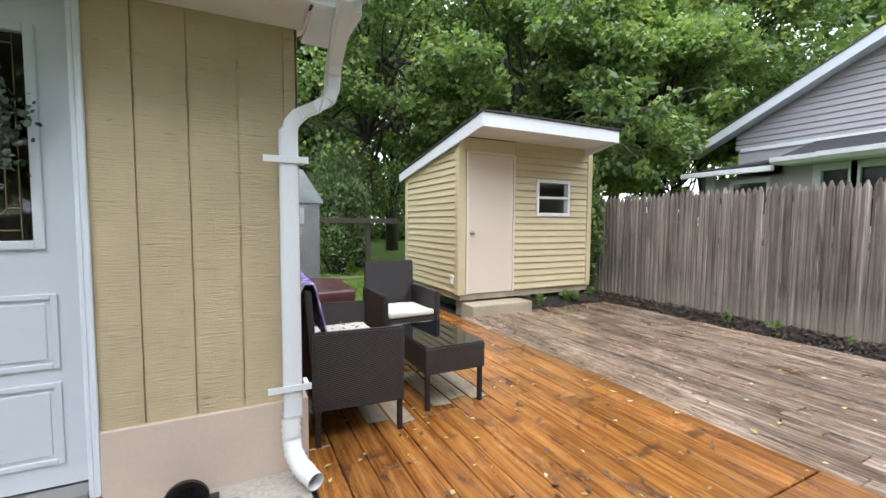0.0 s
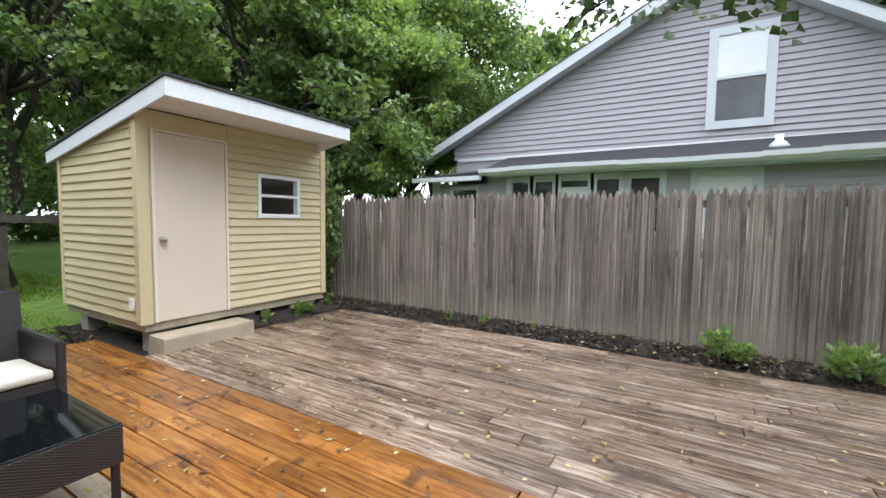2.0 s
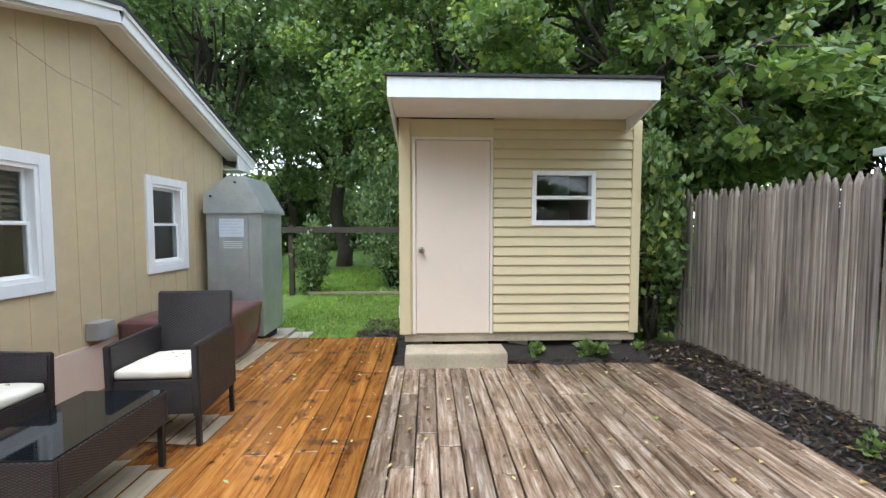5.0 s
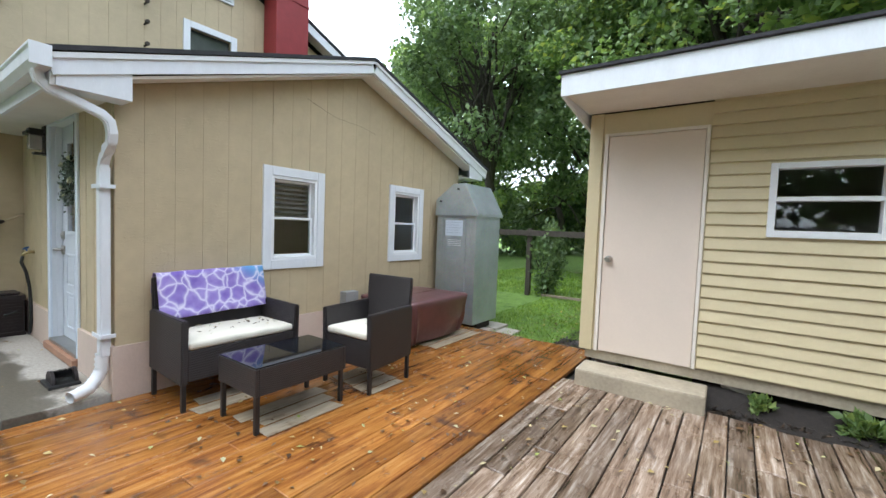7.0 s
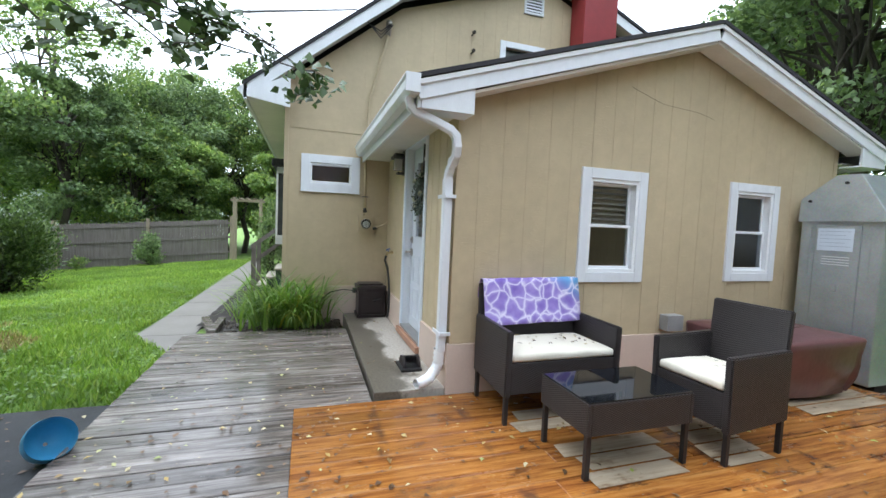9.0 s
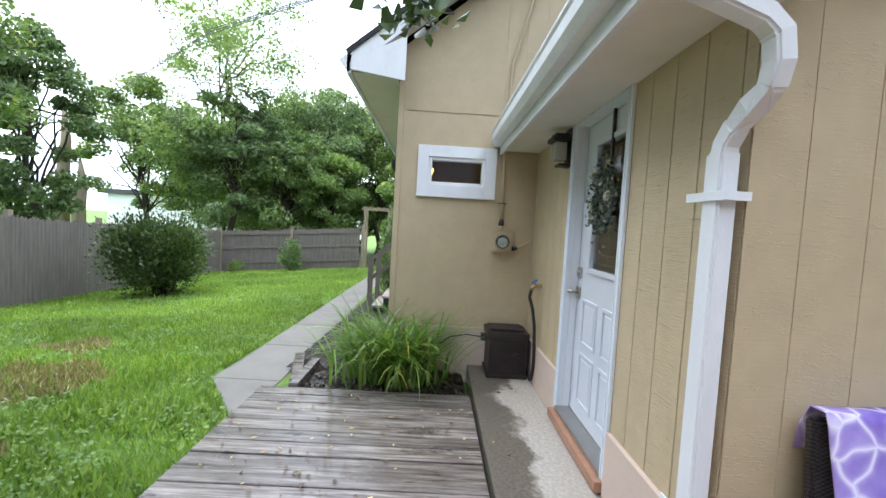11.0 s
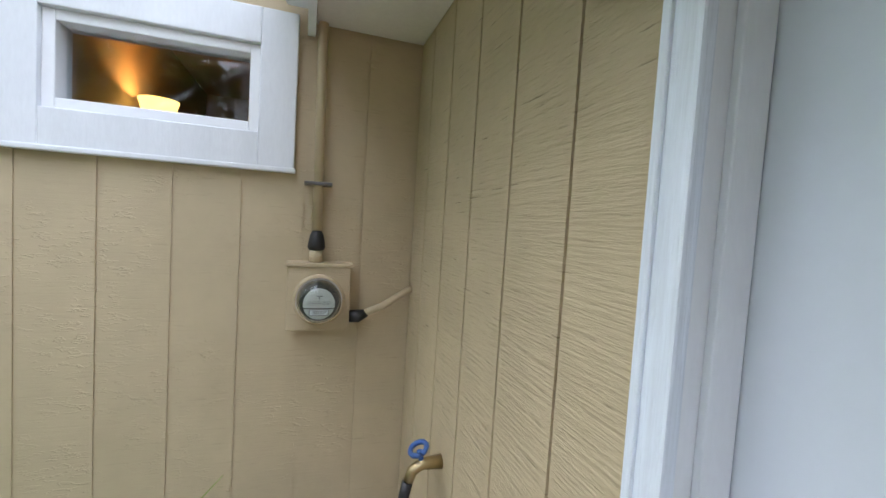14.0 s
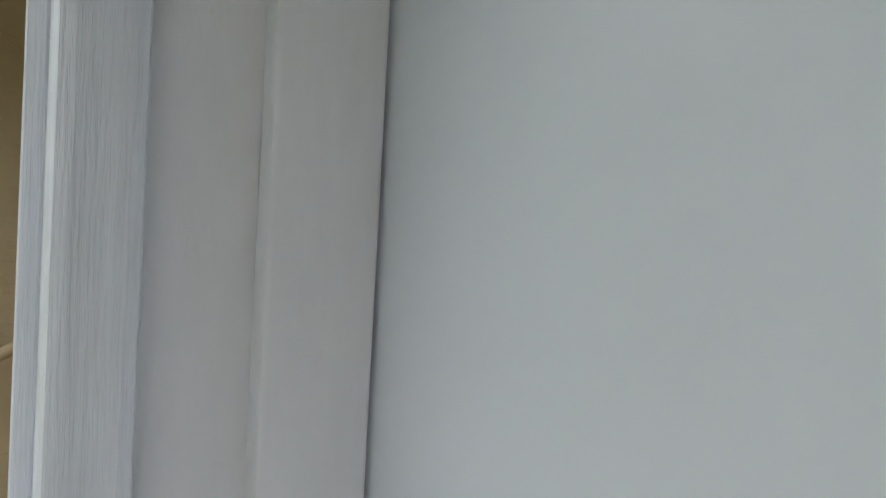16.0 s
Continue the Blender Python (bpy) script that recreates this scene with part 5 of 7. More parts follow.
def rect_pipe(bm, pts, wx, wy):
    rings = []
    pts = [Vector(p) for p in pts]
    for i, p in enumerate(pts):
        d = (pts[min(i + 1, len(pts) - 1)] - pts[max(i - 1, 0)]).normalized()
        u = Vector((1, 0, 0)) - d * d.x if abs(d.x) < 0.85 else Vector((0, 1, 0)) - d * d.y
        u.normalize()
        v = d.cross(u)
        rings.append([bm.verts.new(p + u * a * wx + v * b * wy) for a, b in ((-0.5, -0.5), (0.5, -0.5), (0.5, 0.5), (-0.5, 0.5))])
    for a, b in zip(rings, rings[1:]):
        for k in range(4):
            bm.faces.new((a[k], a[(k + 1) % 4], b[(k + 1) % 4], b[k]))
    bm.faces.new(rings[0][::-1])
    bm.faces.new(rings[-1])
    bmesh.ops.recalc_face_normals(bm, faces=bm.faces[:])
    bmesh.ops.bevel(bm, geom=[e for e in bm.edges if abs(e.calc_face_angle(0)) > 0.6], offset=0.008, segments=2, affect="EDGES")
    return bm


ds = thing("downspout", (-0.08, -0.07, 0.05), "white rectangular downspout with a corrugated outlet elbow", "downspout")
part("offset_elbow", rect_pipe(nb(), [(0.13, -0.42, 2.145), (0.13, -0.4, 2.08), (0.132, -0.36, 2.045), (0.14, -0.22, 1.995), (0.145, -0.11, 1.95), (0.147, -0.07, 1.91), (0.144, -0.058, 1.84), (0.125, -0.055, 1.785), (0.065, -0.053, 1.745), (0.0, -0.052, 1.71), (-0.04, -0.052, 1.66), (-0.05, -0.052, 1.6)], 0.066, 0.055), M_WHITE, ds, "white offset elbows")
part("pipe", rect_pipe(nb(), [(-0.052, -0.05, 1.64), (-0.052, -0.05, 0.31)], 0.08, 0.062), M_WHITE, ds, "straight white pipe")
for z in (1.5, 0.46):
    part("strap", box(nb(), -0.16, -0.09, z - 0.015, 0.03, -0.084, z + 0.015, 0.002), M_WHITE, ds, "white strap")
    part("strap", box(nb(), 0.0, -0.084, z - 0.013, 0.02, -0.001, z + 0.013), M_WHITE, ds)
bm = nb()
path = [(-0.06, -0.056, 0.33), (-0.06, -0.06, 0.22), (-0.055, -0.09, 0.16), (-0.03, -0.14, 0.11), (0.0, -0.21, 0.095), (0.02, -0.26, 0.09)]
ring_pts, rads = [], []
for i in range(len(path) - 1):
    for k in range(6):
        t = k / 6
        ring_pts.append(Vector(path[i]).lerp(Vector(path[i + 1]), t))
        rads.append(0.045 if (k % 2 == 0 and i < 4) else 0.039)
tube(bm, ring_pts, rads, 14, False)
part("outlet_elbow", bm, M_VINYL, ds, "white corrugated plastic elbow")


# ---- wicker patio set ----
def mat_wicker():
    m, nt, b = mat_nodes("dark brown wicker")
    tc = nt.nodes.new("ShaderNodeTexCoord")
    sep = nt.nodes.new("ShaderNodeSeparateXYZ")
    link(nt, tc.outputs["Object"], sep.inputs[0])

    def wave(sock_a, sock_b, fa, fb):
        s1 = nt.nodes.new("ShaderNodeMath")
        s1.operation = "MULTIPLY"
        s1.inputs[1].default_value = fa
        link(nt, sock_a, s1.inputs[0])
        sn = nt.nodes.new("ShaderNodeMath")
        sn.operation = "SINE"
        link(nt, s1.outputs[0], sn.inputs[0])
        return sn.outputs[0]

    addxy = nt.nodes.new("ShaderNodeMath")
    link(nt, sep.outputs[0], addxy.inputs[0])
    link(nt, sep.outputs[1], addxy.inputs[1])
    w1 = wave(sep.outputs[2], None, 520.0, 0)
    w2 = wave(addxy.outputs[0], None, 230.0, 0)
    mul = nt.nodes.new("ShaderNodeMath")
    mul.operation = "MULTIPLY"
    link(nt, w1, mul.inputs[0])
    link(nt, w2, mul.inputs[1])
    n = noise_tex(nt, tc.outputs["Object"], 14, 3)
    mr = nt.nodes.new("ShaderNodeMapRange")
    mr.inputs["From Min"].default_value = -1
    link(nt, mul.outputs[0], mr.inputs["Value"])
    col = ramp_of(nt, mr.outputs[0], [(0.25, (0.004, 0.0035, 0.004)), (0.7, (0.055, 0.046, 0.047))])
    col = mixed(nt, 0.3, col, ramp_of(nt, n, [(0.3, (0.008, 0.007, 0.008)), (0.7, (0.03, 0.026, 0.026))]))
    link(nt, col, b.inputs["Base Color"])
    b.inputs["Roughness"].default_value = 0.42
    bumped(nt, b, mr.outputs[0], 0.8, 0.004)
    return m


M_WICKER = mat_wicker()
M_CUSHION = mat_simple("cream cushion cloth", (0.72, 0.68, 0.58), 0.9, var=0.08, scale=5, bump=0.25, fine=120)
M_TABLEGLASS = mat_simple("black table glass", (0.006, 0.007, 0.009), 0.04, var=0.1, bump=0)
M_LEAFBITS = mat_leaf("dead leaf bits", [(0.0, (0.05, 0.03, 0.015)), (0.5, (0.13, 0.08, 0.03)), (0.8, (0.4, 0.28, 0.06)), (1.0, (0.5, 0.42, 0.3))], 0.1)


def mat_towel():
    m, nt, b = mat_nodes("purple water-pattern towel")
    v = coords(nt, (1, 1, 1))
    warp = nt.nodes.new("ShaderNodeTexNoise")
    warp.inputs["Scale"].default_value = 5
    link(nt, v, warp.inputs["Vector"])
    add = mixed(nt, 0.12, v, warp.outputs["Color"])
    vo = nt.nodes.new("ShaderNodeTexVoronoi")
    vo.feature = "DISTANCE_TO_EDGE"
    vo.inputs["Scale"].default_value = 11
    link(nt, add, vo.inputs["Vector"])
    sep = nt.nodes.new("ShaderNodeSeparateXYZ")
    link(nt, v, sep.inputs[0])
    corner = nt.nodes.new("ShaderNodeMath")
    corner.operation = "MULTIPLY_ADD"
    link(nt, sep.outputs["Z"], corner.inputs[0])
    corner.inputs[1].default_value = 1.6
    link(nt, sep.outputs["Y"], corner.inputs[2])
    base = ramp_of(nt, noise_tex(nt, v, 6, 3), [(0.35, (0.2, 0.13, 0.5)), (0.65, (0.36, 0.27, 0.66))])
    shift = nt.nodes.new("ShaderNodeMapRange")
    shift.inputs["From Min"].default_value, shift.inputs["From Max"].default_value = 2.15, 2.38
    link(nt, corner.outputs[0], shift.inputs["Value"])
    base = mixed(nt, shift.outputs[0], base, (0.14, 0.36, 0.68))
    glow = ramp_of(nt, vo.outputs["Distance"], [(0.0, (0.9, 0.9, 0.9)), (0.035, (0.55, 0.55, 0.55)), (0.1, (0.1, 0.1, 0.1)), (0.22, (0, 0, 0))])
    col = mixed(nt, glow, base, (0.82, 0.78, 0.92))
    link(nt, col, b.inputs["Base Color"])
    b.inputs["Roughness"].default_value = 0.9
    bumped(nt, b, noise_tex(nt, v, 150, 2), 0.3, 0.003)
    return m


M_TOWEL = mat_towel()


def wicker_seat(name, w, label, group):
    """A wicker armchair or loveseat, front to -y, width w, origin at its floor centre."""
    th = thing(name, (0, 0, 0), label, "chair" if w < 0.8 else "sofa", group)
    h, d = w / 2, 0.26
    for sx in (-1, 1):
        for y in (-d + 0.02, d - 0.03):
            x = sx * (h - 0.022)
            part("leg", box(nb(), x - 0.014, y - 0.014, 0.0, x + 0.014, y + 0.014, 0.2, 0.003), M_BLACK, th, "thin dark metal leg")
        bm = nb()
        x0, x1 = sorted((sx * h, sx * (h - 0.045)))
        prism(bm, [(x0, -d, 0.18), (x0, d, 0.2), (x0, d, 0.63), (x0, -d - 0.01, 0.62)], (x1 - x0, 0, 0))
        bmesh.ops.bevel(bm, geom=bm.edges[:], offset=0.008, segments=2, affect="EDGES")
        part("arm_panel", bm, M_WICKER, th, "woven arm panel")
    bm = nb()
    prism(bm, [(-h + 0.02, d - 0.05, 0.2), (h - 0.02, d - 0.05, 0.2), (h - 0.02, d - 0.005, 0.86), (-h + 0.02, d - 0.005, 0.86)], (0, 0.035, 0.0))
    bmesh.ops.bevel(bm, geom=bm.edges[:], offset=0.008, segments=2, affect="EDGES")
    part("backrest", bm, M_WICKER, th, "woven dark backrest")
    part("seat", box(nb(), -h + 0.046, -d + 0.005, 0.2, h - 0.046, d - 0.05, 0.41, 0.006), M_WICKER, th, "woven seat base with front apron")
    return th


def cushion(w, d, label, m):
    bm = nb()
    box(bm, -w / 2, -d / 2, 0, w / 2, d / 2, 0.055, 0.02)
    bmesh.ops.subdivide_edges(bm, edges=[e for e in bm.edges if e.calc_length() > 0.2], cuts=6, use_grid_fill=True)
    for v in bm.verts:
        if v.co.z > 0.03:
            v.co.z += 0.008 * noise.noise(v.co * 7) + 0.012 * (1 - (2 * v.co.x / w) ** 2) * (1 - (2 * v.co.y / d) ** 2)
    for f in bm.faces:
        f.smooth = True
    ob = part("seat_cushion", bm, M_CUSHION)
    ob.matrix_basis = m
    return tagged(ob, label, "cushion")


def flecks(name, x0, x1, y0, y1, n, z, size, material, seed, label, m=None):
    rg = np.random.default_rng(seed)
    pos = np.stack([rg.uniform(x0, x1, n), rg.uniform(y0, y1, n), np.full(n, z) + rg.uniform(0.003, 0.008, n)], 1)
    a = rg.uniform(0, 2 * math.pi, n)
    up = unit(np.stack([np.cos(a), np.sin(a), rg.normal(0, 0.15, n)], 1))
    side = unit(np.stack([-np.sin(a), np.cos(a), rg.normal(0, 0.15, n)], 1))
    ln = rg.uniform(*size, n)
    ob = quads_object(name, pos, up, side, ln, ln * rg.uniform(0.35, 0.75, n), material, 0.2)
    return tagged(ob, label, "leaves", "", "stuff")


chair = wicker_seat("patio_armchair", 0.53, "dark brown wicker armchair facing the coffee table", "wicker patio set")
chair.matrix_basis = pose(1.045, 1.44, 0.0, 0, 0, 3)
cushion(0.43, 0.44, "cream seat cushion on the wicker armchair", pose(1.045, 1.4, 0.412, -1, 0, 3))
sofa = wicker_seat("patio_loveseat", 0.9, "dark brown wicker loveseat against the house wall", "wicker patio set")
sofa.matrix_basis = pose(0.335, 0.63, 0.0, 0, 0, 90)
cushion(0.8, 0.46, "cream seat cushion littered with leaf bits on the loveseat", pose(0.36, 0.63, 0.412, 0, 0, 90))
flecks("leaf_litter", 0.2, 0.54, 0.3, 1.0, 30, 0.487, (0.02, 0.05), M_LEAFBITS, 3, "small dead leaves on the loveseat cushion")
flecks("leaf_litter", 0.9, 1.1, 1.35, 1.55, 3, 0.486, (0.02, 0.05), M_LEAFBITS, 4, "dead leaf on the armchair cushion")
# towel over the loveseat back
bm = nb()
nu, nv = 16, 14
rows_t = []
for j in range(nv + 1):
    t = j / nv
    r = []
    for i in range(nu + 1):
        y = 0.215 + 0.83 * i / nu
        if t < 0.12:
            x, z = 0.005 + 0.02 * (t / 0.12), 0.75 + 0.145 * t / 0.12
        elif t < 0.22:
            x, z = 0.03 + 0.07 * (t - 0.12) / 0.1, 0.895
        else:
            k = (t - 0.22) / 0.78
            x, z = 0.1 + 0.075 * k, 0.893 - 0.33 * k
        x += 0.006 * noise.noise(Vector((y * 6, z * 5, 0)))
        z += 0.008 * noise.noise(Vector((y * 5, 3, t * 2))) + 0.02 * (i / nu - 0.5)
        r.append(bm.verts.new((x, y, z)))
    rows_t.append(r)
for a, b in zip(rows_t, rows_t[1:]):
    for i in range(nu):
        bm.faces.new((a[i], a[i + 1], b[i + 1], b[i])).smooth = True
ext = bmesh.ops.extrude_face_region(bm, geom=bm.faces[:])
for v in [g for g in ext["geom"] if isinstance(g, bmesh.types.BMVert)]:
    v.co += Vector((0.006, 0, 0.004))
bmesh.ops.recalc_face_normals(bm, faces=bm.faces[:])
tagged(part("beach_towel", bm, M_TOWEL), "purple and blue towel with water ripple pattern over the loveseat back", "towel")

tb = thing("coffee_table", (1.02, 0.65, 0.0), "dark wicker coffee table with a black glass top", "table", "wicker patio set")
for x in (0.82, 1.215):
    for y in (0.345, 1.0):
        part("leg", box(nb(), x - 0.014, y - 0.014, 0.0, x + 0.014, y + 0.014, 0.26, 0.003), M_BLACK, tb, "thin dark metal leg")
for a in ((0.8, 0.32, 1.24, 0.345), (0.8, 1.0, 1.24, 1.025), (0.8, 0.346, 0.825, 0.999), (1.215, 0.346, 1.24, 0.999)):
    part("apron", box(nb(), a[0], a[1], 0.24, a[2], a[3], 0.41, 0.006), M_WICKER, tb, "woven apron")
part("underside", box(nb(), 0.826, 0.346, 0.36, 1.214, 0.999, 0.405), M_WICKER, tb)
part("tabletop", box(nb(), 0.805, 0.325, 0.4105, 1.235, 1.02, 0.418, 0.003), M_TABLEGLASS, tb, "black glossy glass top")

# pale bare patches where the stain has worn off the boards
M_PATCH = mat_boards("bare pale wood", [(0.25, (0.22, 0.16, 0.1)), (0.5, (0.42, 0.34, 0.24)), (0.8, (0.55, 0.46, 0.34))], (0.4, 0.7), stain=(0.2, 0.13, 0.07))
for x0, y0, x1, y1, s in ((0.88, 0.42, 1.3, 1.0, 1), (0.8, 1.22, 1.32, 1.6, 2), (0.55, 2.5, 1.0, 3.45, 5), (0.42, 0.3, 0.7, 0.75, 6)):
    rg = random.Random(s)
    x = x0
    while x < x1 - 0.05:
        w = min(0.13, x1 - x)
        bm = nb()
        a, b = y0 + rg.uniform(-0.06, 0.06), y1 + rg.uniform(-0.06, 0.06)
        prism_quick(bm, [(x, a, 0.004), (x, b, 0.004), (x + w, b + rg.uniform(-0.03, 0.03), 0.004), (x + w, a + rg.uniform(-0.03, 0.03), 0.004)], (0, 0, 0.002))
        bmesh.ops.recalc_face_normals(bm, faces=bm.faces[:])
        structure("floor_patch", bm, M_PATCH, "pale patch of deck board with worn-off stain")
        x += 0.146


# ---- covered fire table and junction box ----
def build_cover():
    bm = nb()
    n = 28
    rings = []
    for k, (z, grow) in enumerate(((0.05, -0.05), (0.1, -0.04), (0.18, -0.028), (0.27, -0.015), (0.36, 0.0), (0.44, 0.012), (0.49, 0.016), (0.505, 0.008), (0.515, -0.06), (0.53, -0.16), (0.55, -0.28))):
        ring = []
        for i in range(n * 2):
            a = 2 * math.pi * i / (n * 2)
            c, s = math.cos(a), math.sin(a)
            ex = 0.14
            x = 0.46 + (0.4 + grow) * math.copysign(abs(c) ** ex, c)
            y = 2.8 + (0.53 + grow) * math.copysign(abs(s) ** ex, s)
            fold = (0.03 * math.sin(a * 13 + k * 0.35 + 2.0 * noise.noise(Vector((c * 2, s * 2, 3)))) + 0.07 * noise.noise(Vector((x * 7, y * 7, z * 4)))) * max(0, 1 - z / 0.5)
            ring.append(bm.verts.new((x + fold * c, y + fold * s, z + 0.015 * noise.noise(Vector((x * 4, y * 4, 7))))))
        rings.append(ring)
    for a, b in zip(rings, rings[1:]):
        for i in range(len(a)):
            bm.faces.new((a[i], a[(i + 1) % len(a)], b[(i + 1) % len(a)], b[i])).smooth = True
    bm.faces.new(rings[-1])
    th = thing("covered_fire_table", (0.46, 2.8, 0.0), "low square fire table under a wrinkled maroon cover", "table")
    part("cover", bm, M_MAROON, th, "wrinkled maroon vinyl cover")
    part("base", box(nb(), 0.2, 2.42, 0.0, 0.72, 3.18, 0.1, 0.01), M_BLACK, th, "dark base")


M_MAROON = mat_simple("maroon vinyl", (0.115, 0.05, 0.052), 0.3, var=0.25, scale=5, bump=0.5, fine=16)
build_cover()
M_GALVBOX = mat_simple("grey electrical box", (0.35, 0.36, 0.37), 0.5, 0.3, bump=0.1)
jb = thing("junction_box", (0.05, 2.12, 0.42), "small grey metal electrical box on the wall", "box")
part("body", box(nb(), 0.002, 2.03, 0.42, 0.1, 2.21, 0.56, 0.006), M_GALVBOX, jb, "grey metal box")


# ---- galvanised outdoor furnace cabinet ----
def mat_galv():
    m, nt, b = mat_nodes("galvanised steel")
    v = coords(nt)
    vo = nt.nodes.new("ShaderNodeTexVoronoi")
    vo.inputs["Scale"].default_value = 90
    link(nt, v, vo.inputs["Vector"])
    n = noise_tex(nt, v, 3, 4)
    col = mixed(nt, 0.18, ramp_of(nt, n, [(0.3, (0.42, 0.47, 0.49)), (0.7, (0.58, 0.63, 0.65))]), mixed(nt, 1.0, (0.42, 0.45, 0.46), vo.outputs["Color"], "MULTIPLY"))
    link(nt, col, b.inputs["Base Color"])
    b.inputs["Metallic"].default_value, b.inputs["Roughness"].default_value = 0.6, 0.36
    bumped(nt, b, n, 0.1, 0.01)
    return m


M_GALV = mat_galv()
M_DARKMETAL = mat_simple("tarnished metal", (0.16, 0.16, 0.155), 0.4, 0.8, var=0.3, bump=0.1)


def build_cabinet():
    X0, X1, Y0, Y1, Z0, Z1 = 0.1, 0.735, 3.66, 4.32, 0.02, 1.5
    c = thing("furnace_cabinet", (0.37, 4.05, -0.1), "tall grey galvanised steel furnace cabinet with a peaked hood", "cabinet")
    part("body", box(nb(), X0, Y0, Z0, X1, Y1, Z1, 0.008), M_GALV, c, "galvanised steel body")
    bm = nb()
    xm = X0 + 0.3
    prism(bm, [(X0 - 0.02, Y0 - 0.03, Z1 - 0.03), (X1 + 0.04, Y0 - 0.03, Z1 - 0.03), (X1 + 0.04, Y0 - 0.03, Z1 + 0.01), (xm + 0.13, Y0 + 0.02, Z1 + 0.41), (xm - 0.06, Y0 + 0.02, Z1 + 0.41), (X0 - 0.02, Y0 - 0.015, Z1 + 0.19)], (0, Y1 - Y0 + 0.04, 0))
    bmesh.ops.bevel(bm, geom=bm.edges[:], offset=0.006, segments=2, affect="EDGES")
    hood = part("hood", bm, M_GALV, c, "sloped steel hood")
    for x, z in ((X0 + 0.07, Z1 + 0.17), (xm + 0.05, Z1 + 0.33)):
        bm = nb()
        tube(bm, [(x, Y0 - 0.01, z), (x, Y0 - 0.036, z)], 0.013, 10)
        part("bolt", bm, M_BLACK, hood, "dark bolt")
    louvre = nb()
    prism(louvre, [(X1 - 0.16, Y0 + 0.22, Z1 + 0.205), (X1 - 0.08, Y0 + 0.22, Z1 + 0.125), (X1 - 0.08, Y0 + 0.46, Z1 + 0.125), (X1 - 0.16, Y0 + 0.46, Z1 + 0.205)], (0.02, 0, 0.02))
    part("louvre", louvre, M_DARKMETAL, hood, "dark louvred opening")
    for x in (X0 + 0.075, X1 - 0.095):
        part("seam_strip", box(nb(), x, Y0 - 0.007, 0.95, x + 0.014, Y0 - 0.001, Z1 - 0.07, 0.002), M_GALV, c)
    part("seam_strip", box(nb(), X1 - 0.016, Y0 - 0.007, 0.1, X1 - 0.002, Y0 - 0.001, Z1 - 0.05, 0.002), M_GALV, c)
    part("front_panel", box(nb(), X0 + 0.13, Y0 - 0.012, 0.15, X1 - 0.15, Y0 - 0.001, Z1 - 0.06, 0.01), M_GALV, c, "raised front panel")
    lab = part("notice", box(nb(), X0 + 0.155, Y0 - 0.016, 1.2, X1 - 0.2, Y0 - 0.0125, 1.41), M_PAPER, c, "pale blue printed notice sheet")
    for i in range(5):
        part("text_line", box(nb(), X0 + 0.175, Y0 - 0.0175, 1.38 - i * 0.035, X1 - 0.22 - 0.04 * (i % 2), Y0 - 0.0162, 1.384 - i * 0.035), M_INK, lab)
    for i in range(4):
        part("vent_slot", box(nb(), X0 + 0.2, Y0 - 0.017, 1.14 - i * 0.024, X1 - 0.22, Y0 - 0.0122, 1.148 - i * 0.024), M_VINYL, c, "pale embossed slot")
    part("pull", box(nb(), X0 + 0.26, Y0 - 0.02, 0.82, X0 + 0.34, Y0 - 0.0125, 0.88, 0.004), M_GALV, c, "small pull")
    part("flue", box(nb(), X0 + 0.1, Y0 + 0.2, -0.08, X1 - 0.05, Y1 - 0.1, Z0 - 0.002), M_MULCH, c, "dark base block")


M_PAPER = mat_simple("pale notice paper", (0.62, 0.7, 0.8), 0.6, var=0.05, bump=0)
M_INK = mat_simple("grey ink", (0.35, 0.42, 0.52), 0.7, bump=0)
build_cabinet()
bm = nb()
for i, (x, y, w, h) in enumerate(((0.05, 3.7, 0.4, 0.35), (0.46, 3.68, 0.38, 0.4), (0.05, 4.1, 0.4, 0.4), (0.5, 4.12, 0.36, 0.36), (0.9, 4.0, 0.25, 0.3))):
    box(bm, x, y, -0.14, x + w, y + h, -0.085 + 0.01 * (i % 2), 0.01)
structure("pavement_pavers", bm, M_CONC, "grey paving stones under the furnace cabinet")
flecks("gravel", 0.3, 1.1, 3.63, 3.95, 500, -0.1, (0.03, 0.06), M_PETAL, 8, "white pebbles beside the furnace cabinet")


# ---- electric meter, conduit, hose bib ----
mt = thing("electric_meter", (-2.7, -0.305, 1.15), "round glass electric meter on a tan painted box", "meter")
part("box", box(nb(), -2.718, -0.4, 1.15, -2.645, -0.21, 1.35, 0.004), M_TAN, mt, "tan painted metal box")
part("lid_lip", box(nb(), -2.718, -0.405, 1.351, -2.638, -0.205, 1.362, 0.002), M_TAN, mt)
bm = nb()
tube(bm, [(-2.645, -0.305, 1.25), (-2.63, -0.305, 1.25), (-2.625, -0.305, 1.25)], [0.078, 0.078, 0.07], 28)
part("ring", bm, M_TAN, mt, "tan raised rim")
bm = nb()
tube(bm, [(-2.625, -0.305, 1.25), (-2.612, -0.305, 1.25)], 0.069, 28)
part("bezel", bm, M_CHROME, mt, "dull metal meter bezel")
bm = nb()
tube(bm, [(-2.612, -0.305, 1.25), (-2.609, -0.305, 1.25)], 0.0635, 28)
part("well", bm, M_BLACK, mt, "dark inside of the meter")
bm = nb()
tube(bm, [(-2.609, -0.305, 1.243), (-2.596, -0.305, 1.243)], 0.047, 28)
M_DIAL = mat_simple("pale dial plate", (0.6, 0.61, 0.56), 0.5, var=0.05, bump=0)
dp = part("dial_plate", bm, M_DIAL, mt, "pale plate with small dials")
